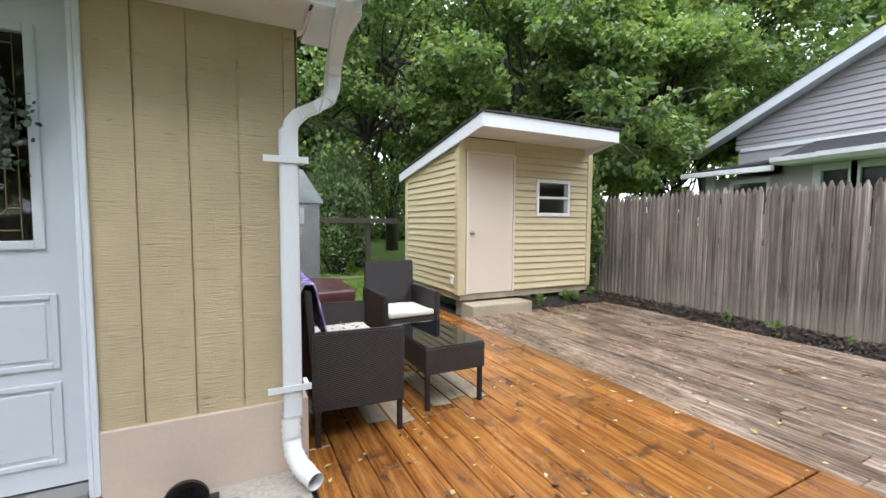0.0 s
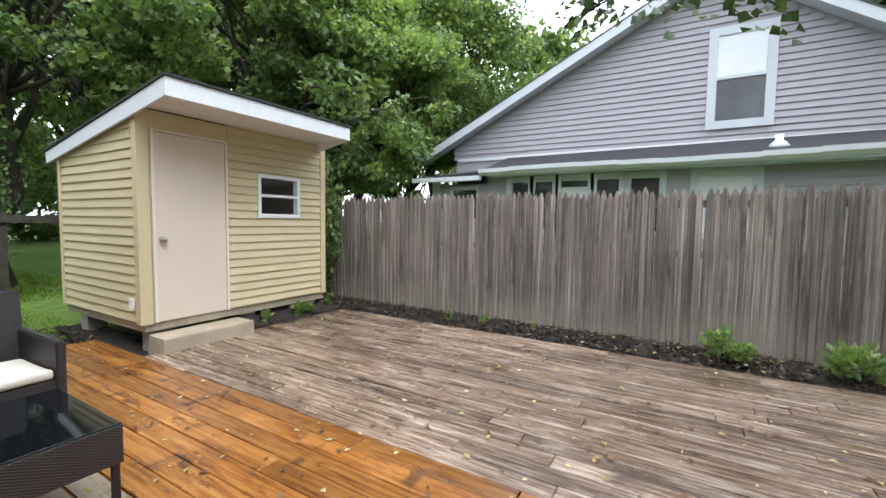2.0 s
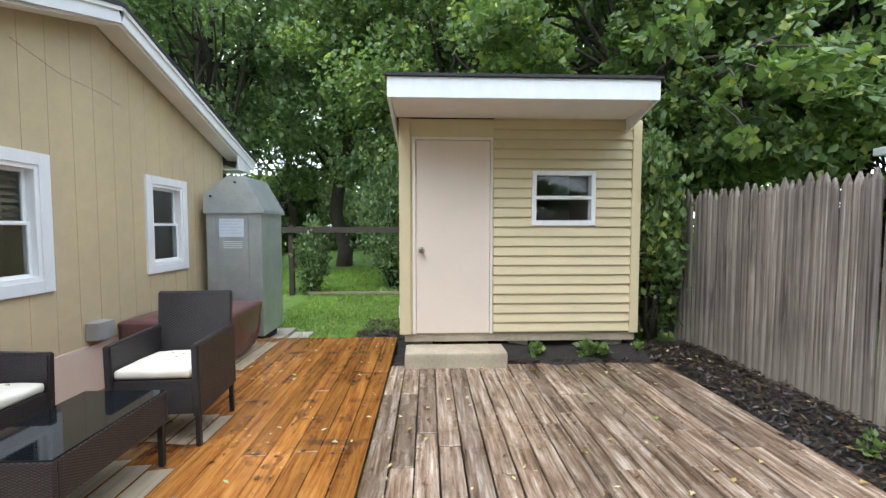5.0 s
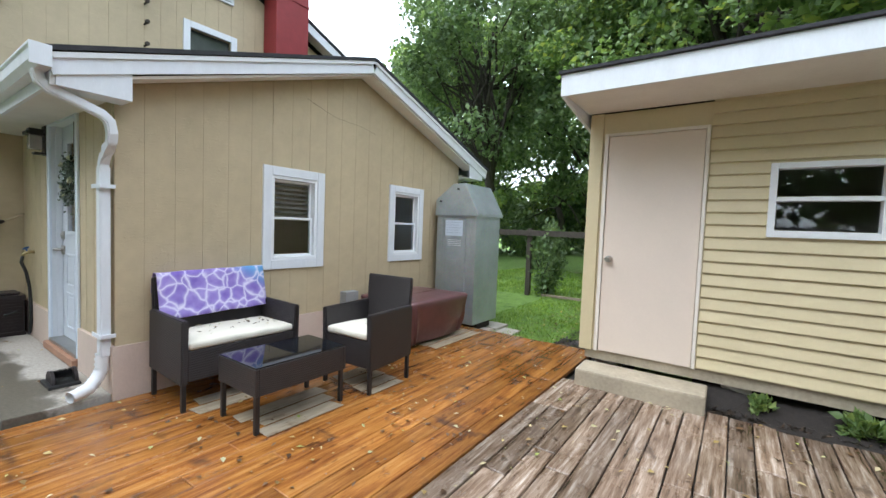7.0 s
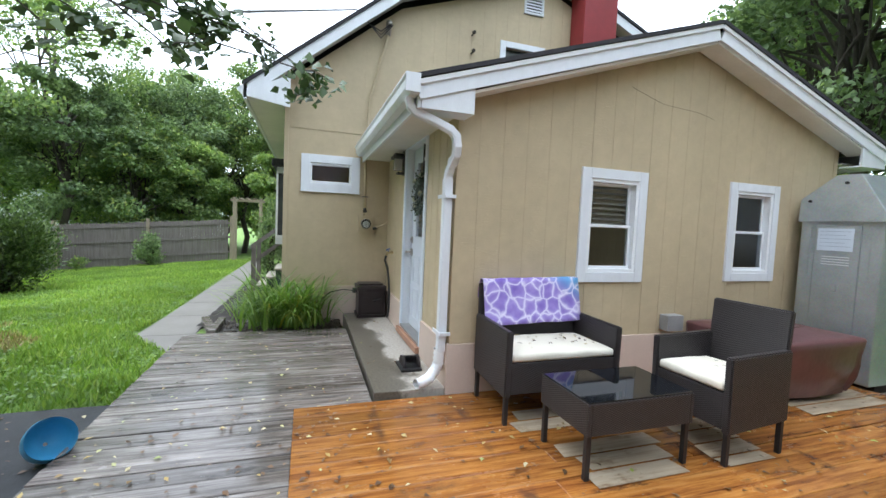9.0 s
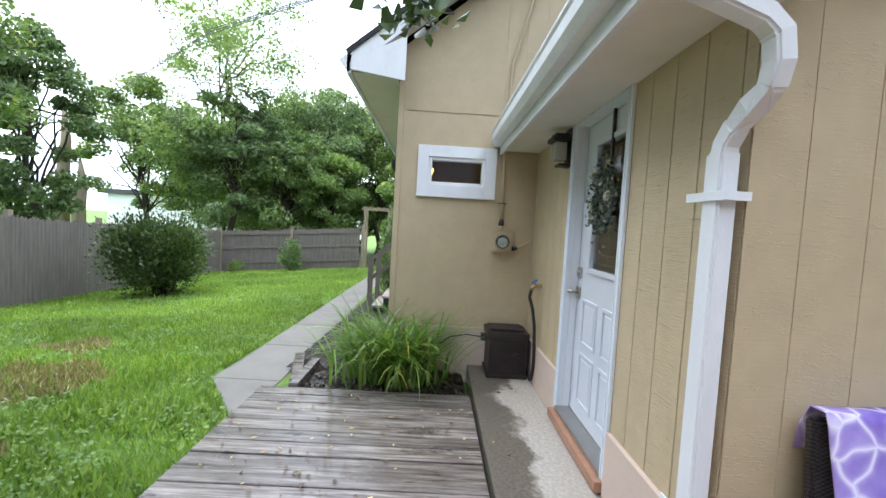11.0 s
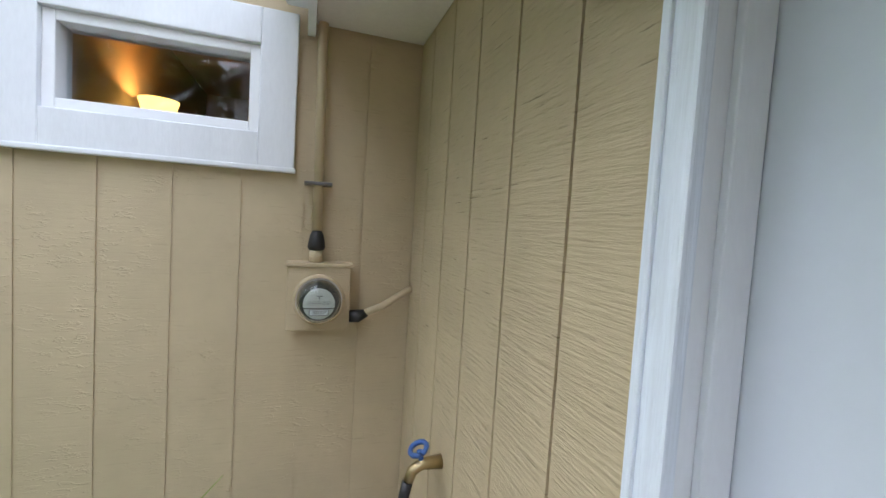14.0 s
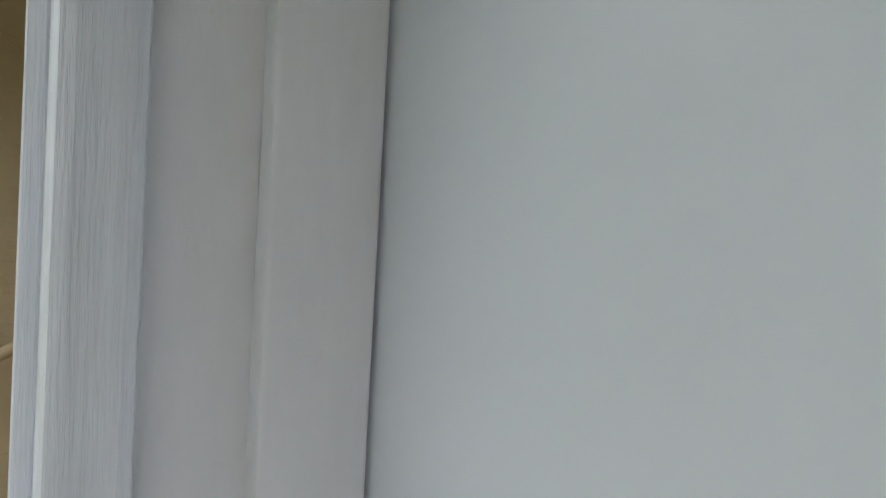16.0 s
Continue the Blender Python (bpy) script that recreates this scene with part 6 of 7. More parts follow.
for i in range(5):
    y = -0.333 + i * 0.014
    bm = nb()
    ring = [Vector((-2.595, y + 0.0058 * math.cos(a * math.pi / 6), 1.247 + 0.0058 * math.sin(a * math.pi / 6))) for a in range(13)]
    tube(bm, ring, 0.0005, 4)
    dial = part("dial", bm, M_DARKMETAL, dp)
    turn = (0.9, 0.2, -0.2, 1.5, 1.1)[i]
    dy, dz = 0.0045 * math.cos(turn), 0.0045 * math.sin(turn)
    bm = nb()
    tube(bm, [(-2.594, y - dy, 1.247 - dz), (-2.594, y + dy, 1.247 + dz)], [0.0012, 0.0004], 5)
    part("pointer", bm, M_BLACK, dial)
part("plate_bar", box(nb(), -2.597, -0.351, 1.229, -2.593, -0.259, 1.2315), M_BLACK, dp)
part("plate_bar", box(nb(), -2.597, -0.334, 1.2075, -2.5945, -0.276, 1.2265), M_DARKMETAL, dp)
part("plate_label", box(nb(), -2.596, -0.332, 1.2095, -2.594, -0.278, 1.225), M_VINYL, dp, "white label with printed bars")
for k in range(3):
    part("plate_bar", box(nb(), -2.595, -0.325, 1.213 + k * 0.004, -2.5935, -0.287 + 0.003 * k, 1.2145 + k * 0.004), M_DARKMETAL, dp)
part("plate_bar", box(nb(), -2.597, -0.313, 1.267, -2.595, -0.295, 1.269), M_BLACK, dp)
bm = nb()
tube(bm, [(-2.597, -0.305, 1.262), (-2.594, -0.305, 1.262)], 0.0022, 8)
part("screw", bm, M_BLACK, dp)
bm = nb()
dome = [(-2.612, 0.066), (-2.59, 0.065), (-2.572, 0.06), (-2.562, 0.052), (-2.558, 0.03), (-2.557, 0.002)]
tube(bm, [(x, -0.305, 1.25) for x, r in dome], [r for x, r in dome], 32, False)
inner = nb()
tube(inner, [(x - 0.003, -0.305, 1.25) for x, r in dome], [max(r - 0.003, 0.001) for x, r in dome], 32, False)
bmesh.ops.recalc_face_normals(inner, faces=inner.faces[:])
bmesh.ops.recalc_face_normals(bm, faces=bm.faces[:])
for shell, sign in ((bm, 1), (inner, -1)):
    shell.faces.ensure_lookup_table()
    shell.normal_update()
    out = sum((f.calc_center_median() - Vector((-2.59, -0.305, 1.25))).dot(f.normal) for f in shell.faces)
    if out * sign < 0:
        bmesh.ops.reverse_faces(shell, faces=shell.faces[:])
dome_glass = part("glass_dome", bm, M_GLASS, mt, "clear glass dome")
dome_glass.visible_shadow = False
part("inner_face", inner, M_GLASS, dome_glass).visible_shadow = False
cd = thing("conduit", (-2.68, -0.32, 1.36), "tan painted service conduit running up the wall", "pipe")
bm = nb()
tube(bm, [(-2.685, -0.318, 1.43), (-2.685, -0.325, 2.08), (-2.69, -0.3, 2.9), (-2.69, -0.12, 3.6), (-2.69, -0.08, 3.78)], 0.015, 10)
part("pipe", bm, M_TAN, cd, "tan painted cable")
bm = nb()
tube(bm, [(-2.68, -0.318, 1.36), (-2.68, -0.318, 1.4)], 0.021, 12)
part("fitting", bm, M_TAN, cd)
bm = nb()
tube(bm, [(-2.68, -0.318, 1.4), (-2.68, -0.318, 1.41), (-2.682, -0.318, 1.445), (-2.684, -0.318, 1.46)], [0.022, 0.028, 0.022, 0.015], 12)
part("seal", bm, M_BLACK, cd, "black tar seal")
part("clamp", box(nb(), -2.712, -0.362, 1.603, -2.664, -0.278, 1.614, 0.003), M_DARKMETAL, cd, "metal pipe clamp")
bm = nb()
tube(bm, [(-2.67, -0.209, 1.19), (-2.67, -0.18, 1.19), (-2.67, -0.15, 1.2)], [0.02, 0.022, 0.013], 10)
part("seal", bm, M_BLACK, cd)
bm = nb()
tube(bm, [(-2.67, -0.17, 1.195), (-2.66, -0.1, 1.225), (-2.68, -0.02, 1.27), (-2.685, 0.0, 1.28)], 0.012, 8)
part("pipe", bm, M_TAN, cd)
bm = nb()
tube(bm, [(-2.69, -0.08, 3.75), (-2.68, -0.08, 3.86), (-2.65, -0.08, 3.9), (-2.61, -0.08, 3.87), (-2.6, -0.08, 3.84)], [0.03, 0.035, 0.04, 0.035, 0.03], 10)
part("weatherhead", bm, M_CHROME, cd, "grey weatherhead")
for k in range(3):
    bm = nb()
    tube(bm, [(-2.6, -0.08 + k * 0.02, 3.85), (-2.55, -0.2, 3.72 - k * 0.04), (-2.57, -0.35, 3.8), (-2.65, -0.5, 3.98), (-8, -6.0, 5.2 + k * 0.05), (-18, -16, 6.3)], 0.008, 5)
    part("service_wire", bm, M_BLACK, cd, "black service wire")

hb = thing("hose_bib", (-2.28, -0.02, 0.9), "brass garden tap with a blue wheel and a black hose", "tap")
bm = nb()
tube(bm, [(-2.28, 0.0, 0.9), (-2.28, -0.05, 0.9), (-2.28, -0.075, 0.885), (-2.28, -0.085, 0.86)], [0.018, 0.015, 0.014, 0.014], 10)
part("spout", bm, M_BRASS, hb, "brass spout")
bm = nb()
tube(bm, [(-2.28, -0.05, 0.9), (-2.28, -0.06, 0.935)], 0.007, 8)
tube(bm, [(-2.28 + 0.026 * math.cos(a), -0.062 + 0.02 * math.sin(a), 0.94 + 0.01 * math.sin(a)) for a in [i * math.pi / 6 for i in range(13)]], 0.007, 6)
part("wheel", bm, mat_simple("blue tap wheel", (0.05, 0.12, 0.35), 0.4, bump=0), hb, "blue wheel handle")
bm = nb()
tube(bm, [(-2.28, -0.085, 0.86), (-2.285, -0.095, 0.8), (-2.29, -0.06, 0.7), (-2.27, -0.04, 0.55), (-2.24, -0.035, 0.35), (-2.24, -0.035, 0.2), (-2.27, -0.04, 0.09), (-2.33, -0.035, 0.065)], 0.014, 10)
part("hose", bm, M_BLACK, hb, "black hose hanging to the slab")

# ---- storage box with hose reel ----
sb_ = thing("hose_reel_box", (-2.47, -0.23, 0.045), "dark brown plastic hose reel box with a woven pattern", "box")
bx0, bx1, by0, by1 = -2.7, -2.36, -0.42, -0.05
M_DKBROWN = mat_simple("dark brown plastic", (0.02, 0.013, 0.014), 0.4, var=0.2, bump=0.3, fine=90)
bm = nb()
prism(bm, [(bx0 + 0.02, by0 + 0.02, 0.047), (bx1 - 0.02, by0 + 0.02, 0.047), (bx1 - 0.02, by1 - 0.01, 0.047), (bx0 + 0.02, by1 - 0.01, 0.047)], (0, 0, 0.37))
part("body", bm, M_DKBROWN, sb_, "dark brown body")
part("rim", box(nb(), bx0, by0, 0.40, bx1, by1, 0.44, 0.008), M_DKBROWN, sb_)
part("base_rim", box(nb(), bx0 + 0.005, by0 + 0.005, 0.046, bx1 - 0.005, by1, 0.085, 0.006), M_DKBROWN, sb_)
lid = nb()
prism(lid, [(bx0, by0, 0.441), (bx1, by0, 0.441), (bx1, by1, 0.441), (bx0, by1, 0.441)], (0, 0, 0.012))
box(lid, bx0 + 0.03, by0 + 0.03, 0.452, bx1 - 0.08, by1 - 0.03, 0.475, 0.01)
part("lid", lid, M_DKBROWN, sb_, "raised lid")
for r in range(9):
    bm = nb()
    for c in range(8):
        y = by0 + 0.06 + c * 0.034 + (0.017 if r % 2 else 0)
        z = 0.11 + r * 0.03
        box(bm, bx1 - 0.022, y, z, bx1 - 0.012, y + 0.026, z + 0.018)
    part("weave_strip", bm, M_DKBROWN, sb_)
bm = nb()
tube(bm, [(bx1 - 0.01, -0.2, 0.27), (bx1 + 0.02, -0.2, 0.27), (bx1 + 0.03, -0.19, 0.275), (bx1 + 0.03, -0.12, 0.3)], 0.012, 8)
part("crank_handle", bm, M_BLACK, sb_, "black crank handle")
bm = nb()
box(bm, bx0 + 0.2, by0 - 0.05, 0.36, bx0 + 0.27, by0, 0.42, 0.006)
part("hose_outlet", bm, M_BLACK, sb_, "black fitting")
bm = nb()
tube(bm, [(-2.45, -0.47, 0.39), (-2.47, -0.6, 0.4), (-2.51, -0.75, 0.36), (-2.55, -0.9, 0.22), (-2.55, -0.98, 0.05)], 0.006, 6)
part("thin_tube", bm, M_BLACK, sb_)

# ---- boot brush ----
bb = thing("boot_brush", (-0.45, -0.15, 0.045), "boot scraper with black brushes and two round ends", "boot scraper")
part("base", box(nb(), -0.6, -0.28, 0.047, -0.36, -0.1, 0.07, 0.005), M_BLACK, bb)
for y in (-0.255, -0.125):
    bm = nb()
    prism(bm, [(-0.48 + 0.085 * math.cos(a), y, 0.07 + 0.085 * math.sin(a)) for a in [i * math.pi / 14 for i in range(15)]], (0, 0.02, 0))
    part("end_plate", bm, M_DKBROWN, bb, "half-round wooden end")
rg0 = np.random.default_rng(5)
a0 = rg0.uniform(0.1, 3.0, 500)
yy0 = rg0.uniform(-0.23, -0.13, 500)
p0 = np.stack([-0.48 + 0.05 * np.cos(a0), yy0, 0.07 + 0.06 * np.sin(a0)], 1)
u0_ = np.stack([np.cos(a0), np.zeros(500), np.sin(a0)], 1)
quads_object("bristles", p0, u0_, np.tile([0, 1.0, 0], (500, 1)), np.full(500, 0.05), np.full(500, 0.004), M_BLACK, 0.1, bb)

# ---- chimney, vent, wall hooks ----
ch = thing("chimney", (-2.45, 3.0, 2.9), "red painted brick chimney against the main gable", "chimney")
part("flue_casing", box(nb(), -2.69, 2.7, 2.3, -2.35, 3.27, 6.6, 0.01), M_RED, ch, "dark red painted stack")
for z in (4.75, 5.6):
    part("band", box(nb(), -2.7, 2.69, z, -2.34, 3.28, z + 0.03), M_RED, ch)
vt = thing("gable_vent", (-2.7, 2.06, 4.43), "white slatted gable vent", "vent")
rect_frame(None, "x", -2.72, 1, 1.94, 2.2, 4.46, 4.68, 0.03, 0.001, 0.03, "frame", M_WHITE, vt, "white frame")
part("backing", box(nb(), -2.718, 1.94, 4.46, -2.712, 2.2, 4.68), M_BLACK, vt)
for i in range(5):
    bm = nb()
    z = 4.47 + i * 0.043
    prism_quick(bm, [(-2.71, 1.94, z + 0.03), (-2.71, 2.2, z + 0.03), (-2.693, 2.2, z), (-2.693, 1.94, z)], (0.003, 0, 0.004))
    part("slat", bm, M_WHITE, vt)
for z in (3.45, 3.72, 3.97):
    k = thing("wall_insulator", (-2.7, 1.11, z), "small rusty insulator bracket on the siding", "bracket", "insulators on the gable")
    bm = nb()
    tube(bm, [(-2.718, 1.11, z), (-2.65, 1.11, z), (-2.64, 1.11, z + 0.01), (-2.61, 1.11, z + 0.01)], [0.012, 0.012, 0.028, 0.024], 10)
    part("knob", bm, M_BARK, k)
bm = nb()
tube(bm, [(0.004, 1.55, 2.52), (0.006, 1.9, 2.42), (0.006, 2.3, 2.4), (0.006, 2.5, 2.36)], 0.0012, 5)
tagged(part("wall_crack", bm, M_BARK), "", "", "", "structure")


# ---- walkway, beds ----
walkway = thing("walkway", (-8.0, -2.7, -0.5), "pale concrete walkway slabs along the house", "path", "", "structure")
edge_s = lambda x: -2.86 - 0.03 * max(0.0, -x - 3.0)
edge_n = lambda x: -2.25 - 0.038 * max(0.0, -x - 3.0)
walk_z = lambda x: -0.09 - 0.036 * max(0.0, -2.0 - x)
xw = -1.7
i = 0
while xw > -17.0:
    step_w = 1.2 if i else 0.75
    xa, xb = xw - step_w + 0.012, xw
    s0 = -2.33 if i == 0 else edge_s(xb)
    pts_w = [(xa, edge_s(xa), walk_z(xa)), (xb, s0, walk_z(xb)), (xb, edge_n(xb) if i else -2.28, walk_z(xb)), (xa, edge_n(xa), walk_z(xa))]
    bm = nb()
    prism_quick(bm, pts_w, (0, 0, -0.12))
    bmesh.ops.recalc_face_normals(bm, faces=bm.faces[:])
    bmesh.ops.bevel(bm, geom=bm.edges[:], offset=0.008, segments=1, affect="EDGES")
    part("slab", bm, M_CONCW, walkway)
    xw -= step_w
    i += 1


def mulch_patch(name, x0, x1, y0, y1, base, label):
    bm = nb()
    nx, ny = int((x1 - x0) / 0.1) + 1, int((y1 - y0) / 0.1) + 1
    g = [[bm.verts.new((x0 + (x1 - x0) * i / nx, y0 + (y1 - y0) * j / ny, base(x0 + (x1 - x0) * i / nx) + 0.03 * noise.noise(Vector((i * 0.7, j * 0.7, 1))))) for j in range(ny + 1)] for i in range(nx + 1)]
    for i in range(nx):
        for j in range(ny):
            bm.faces.new((g[i][j], g[i + 1][j], g[i + 1][j + 1], g[i][j + 1]))
    structure(name, bm, M_MULCH, label)


mulch_patch("ground_mulch_planter", -2.71, -2.09, -1.98, -0.6, lambda x: -0.06, "dark mulch of the planting bed")
mulch_patch("ground_mulch_side", -9.0, -2.72, -2.3, -1.34, lambda x: walk_z(x) + 0.035, "dark mulch strip between walkway and house")
bm = nb()
box(bm, -2.75, -2.06, -0.2, -2.1, -1.98, 0.02, 0.008)
structure("trim_planter", bm, M_GREYB, "weathered timber edge of the planting bed")
bm = nb()
prism(bm, [(-3.05, -2.22, -0.15), (-2.25, -2.0, -0.12), (-2.22, -2.09, -0.12), (-3.02, -2.31, -0.15)], (0, 0, 0.12))
structure("trim_planter_side", bm, M_GREYB, "weathered timber edge beside the walkway")

mulch_patch("ground_soil_shed", 2.32, 2.75, 2.67, 4.95, lambda x: -0.065, "dark leaf-strewn soil beside the shed")
mulch_patch("ground_soil_deck", 1.75, 2.32, 3.68, 4.3, lambda x: -0.085, "dark leaf-strewn soil behind the deck")

rgm = np.random.default_rng(77)


def chips(name, x0, x1, y0, y1, n, z, label):
    pos = np.stack([rgm.uniform(x0, x1, n), rgm.uniform(y0, y1, n), rgm.uniform(z, z + 0.04, n)], 1)
    a = rgm.uniform(0, 6.28, n)
    up = unit(np.stack([np.cos(a), np.sin(a), rgm.normal(0, 0.35, n)], 1))
    side = unit(np.cross(up, np.stack([rgm.normal(0, 0.4, n), rgm.normal(0, 0.4, n), np.ones(n)], 1)))
    tagged(quads_object(name, pos, up, side, rgm.uniform(0.03, 0.08, n), rgm.uniform(0.012, 0.03, n), M_CHIP, 0.2), label, "mulch", "", "stuff")


M_CHIP = mat_leaf("bark chips", [(0.0, (0.012, 0.009, 0.008)), (0.6, (0.035, 0.025, 0.02)), (0.93, (0.07, 0.045, 0.032)), (1.0, (0.16, 0.11, 0.07))], 0.0)
chips("bark_chips", 4.96, 5.66, -3.9, 3.4, 7000, -0.02, "dark bark chips along the fence")
chips("bark_chips", 3.45, 5.0, 2.65, 2.95, 1500, -0.02, "dark bark chips before the shed")
chips("bark_chips", 1.8, 2.45, 3.7, 4.9, 700, -0.07, "dark bark chips and leaves beside the shed")
chips("bark_chips", -2.7, -2.1, -1.95, -0.62, 1500, -0.05, "dark bark chips in the planting bed")


# ---- plants ----
def blades(name, roots, length, width, bend, material, parent, seed, spread=0.5):
    """Arching strap leaves: each a strip of four segments."""
    rg = np.random.default_rng(seed)
    n, S = len(roots), 5
    a = rg.uniform(0, 2 * math.pi, n)
    out = np.stack([np.cos(a), np.sin(a), np.zeros(n)], 1)
    side = np.stack([-np.sin(a), np.cos(a), np.zeros(n)], 1)
    L = length * rg.uniform(0.55, 1.15, n)
    tilt = rg.uniform(0.1, spread, n)
    k = bend * rg.uniform(0.6, 1.3, n)
    co = np.zeros((n, S + 1, 2, 3))
    p, ang = roots.copy(), tilt.copy()
    for s in range(S + 1):
        w = width * (1 - (s / S) ** 1.6) * rg.uniform(0.8, 1.2, n) + 0.0008
        co[:, s, 0], co[:, s, 1] = p - side * (w / 2)[:, None], p + side * (w / 2)[:, None]
        p = p + (out * np.sin(ang)[:, None] + np.array([0, 0, 1.0]) * np.cos(ang)[:, None]) * (L / S)[:, None]
        ang = ang + k / S
    me = bpy.data.meshes.new(name)
    V = (S + 1) * 2
    me.vertices.add(n * V)
    me.vertices.foreach_set("co", co.reshape(-1).astype(np.float32))
    base = np.arange(n)[:, None, None] * V + np.arange(S)[None, :, None] * 2 + np.array([0, 1, 3, 2])[None, None, :]
    me.loops.add(n * S * 4)
    me.loops.foreach_set("vertex_index", base.reshape(-1).astype(np.int32))
    me.polygons.add(n * S)
    me.polygons.foreach_set("loop_start", np.arange(0, n * S * 4, 4, dtype=np.int32))
    me.update(calc_edges=True)
    me.materials.append(material)
    ob = new(name, me)
    if parent:
        ob.parent = parent
        ob.matrix_parent_inverse = chain(parent).inverted()
    return ob


M_LILY = mat_leaf("daylily leaves", [(0.0, (0.1, 0.2, 0.035)), (0.6, (0.19, 0.33, 0.065)), (0.96, (0.33, 0.46, 0.13)), (1.0, (0.5, 0.42, 0.05))], 0.35)
lily = thing("daylily_clump", (-2.4, -1.35, -0.05), "arching green daylily clump in the planting bed", "plant")
rg1 = np.random.default_rng(9)
roots = np.stack([-2.42 + rg1.normal(0, 0.11, 450), -1.25 + rg1.normal(0, 0.19, 450), np.full(450, -0.05)], 1)
roots[:, 0] = np.clip(roots[:, 0], -2.62, -2.15)
blades("leaves", roots, 0.98, 0.024, 1.7, M_LILY, lily, 10, 0.5)
for j, (x, y, n, L) in enumerate(((-3.5, -1.75, 160, 0.45), (-3.1, -1.7, 120, 0.4), (-4.2, -1.7, 120, 0.4))):
    t = thing("daylily_clump", (x, y, gz(x, y)), "small green daylily clump beside the house", "plant", "side bed daylilies")
    roots = np.stack([x + rg1.normal(0, 0.12, n), y + rg1.normal(0, 0.1, n), np.full(n, gz(x, y) + 0.06)], 1)
    blades("leaves", roots, L, 0.016, 1.9, M_LILY, t, 20 + j, 0.6)


def shrub(name, x, y, z, rx, ry, rz, n, leaf, material, label, seed, clumps=40):
    rg = np.random.default_rng(seed)
    rs = random.Random(seed)
    th = thing(name, (x, y, z), label, "plant" if rz < 0.5 else "bush")
    d = unit(rg.normal(size=(clumps, 3)))
    cen = np.array([x, y, z + rz]) + d * (rg.uniform(0.3, 1.0, clumps) ** 0.5)[:, None] * np.array([rx, ry, rz]) * 0.85
    cen[:, 2] = np.maximum(cen[:, 2], z + 0.08 * rz)
    bm = nb()
    for c in cen[::3]:
        limb(bm, (x + rs.uniform(-0.1, 0.1) * rx, y + rs.uniform(-0.1, 0.1) * ry, z - 0.02), c, 0.03 * rz + 0.003, 0.003, rs, 5, 4, 0.05)
    part("stem", bm, M_BARK, th, "thin stems")
    m = n // clumps
    pos = (cen[:, None, :] + rg.normal(size=(clumps, m, 3)) * np.array([rx, ry, rz]) * 0.17).reshape(-1, 3)
    pos[:, 2] = np.maximum(pos[:, 2], z + 0.02)
    up = unit(pos - np.array([x, y, z]) + rg.normal(size=pos.shape) * 0.6 * rz)
    side = unit(np.cross(up, rg.normal(size=pos.shape) * 0.5 + np.array([0, 0, 1.0])))
    ln = leaf * rg.uniform(0.6, 1.25, len(pos))
    quads_object("leaves", pos, up, side, ln, ln * 0.6, material, 0.2, th)
    return th


M_BUSH = mat_leaf("dark bush leaves", [(0.0, (0.045, 0.08, 0.032)), (0.6, (0.095, 0.15, 0.055)), (1.0, (0.2, 0.27, 0.1))], 0.25)
shrub("hydrangea_plant", 5.25, -2.12, 0.0, 0.2, 0.22, 0.16, 420, 0.075, M_LEAFL, "light green young hydrangea in the mulch bed", 1, 18)
shrub("hydrangea_plant", 5.2, -3.05, 0.0, 0.24, 0.26, 0.16, 420, 0.075, M_LEAFL, "light green young hydrangea in the mulch bed", 2, 18)
shrub("hydrangea_plant", 5.35, -3.4, 0.0, 0.14, 0.16, 0.14, 200, 0.06, M_LEAFL, "small green plant in the mulch bed", 5, 10)
shrub("seedling", 5.25, 0.45, 0.0, 0.07, 0.07, 0.09, 70, 0.05, M_LEAFL, "small green seedling in the mulch", 3, 8)
shrub("seedling", 5.2, 0.95, 0.0, 0.07, 0.07, 0.07, 60, 0.05, M_LEAFL, "small green seedling in the mulch", 4, 8)
shrub("seedling", 5.3, -0.2, 0.0, 0.06, 0.06, 0.05, 50, 0.045, M_LEAFL, "small green seedling in the mulch", 6, 8)
shrub("weed_plant", 4.35, 2.78, 0.0, 0.2, 0.1, 0.12, 260, 0.08, M_LEAFL, "broad-leaved green weed at the shed wall", 7, 12)
shrub("weed_plant", 3.75, 2.78, 0.0, 0.09, 0.07, 0.1, 120, 0.06, M_LEAFL, "small green weed at the shed wall", 8, 10)
shrub("weed_plant", 4.8, 2.82, 0.0, 0.1, 0.08, 0.08, 110, 0.06, M_LEAFL, "small green weed at the fence corner", 9, 10)
shrub("round_bush", -8.6, -7.35, gz(-8.6, -7.35), 1.15, 1.15, 1.02, 16000, 0.085, M_BUSH, "large rounded dark green bush on the lawn", 11, 90)
shrub("fence_bush", -16.2, -6.9, gz(-16.2, -6.9), 0.55, 0.55, 0.7, 2200, 0.1, M_LEAFD, "dark shrub before the far fence", 12, 40)
shrub("fence_bush", -16.4, -9.3, gz(-16.4, -9.3), 0.4, 0.3, 0.3, 500, 0.08, M_LEAF, "low green shrub before the far fence", 13, 20)
shrub("lawn_shrub", 1.95, 8.3, -0.12, 0.9, 0.8, 1.5, 9000, 0.1, M_LEAFD, "tall leafy dark shrub by the rail fence", 14, 90)
shrub("lawn_shrub", 0.2, 7.6, -0.12, 0.4, 0.4, 0.85, 2000, 0.1, M_LEAFD, "leafy shrub by the rail fence", 15, 40)
shrub("corner_vine", 5.35, 3.6, 0.0, 0.35, 0.5, 1.3, 3500, 0.1, M_LEAF, "green vine between the shed and the fence", 16, 50)
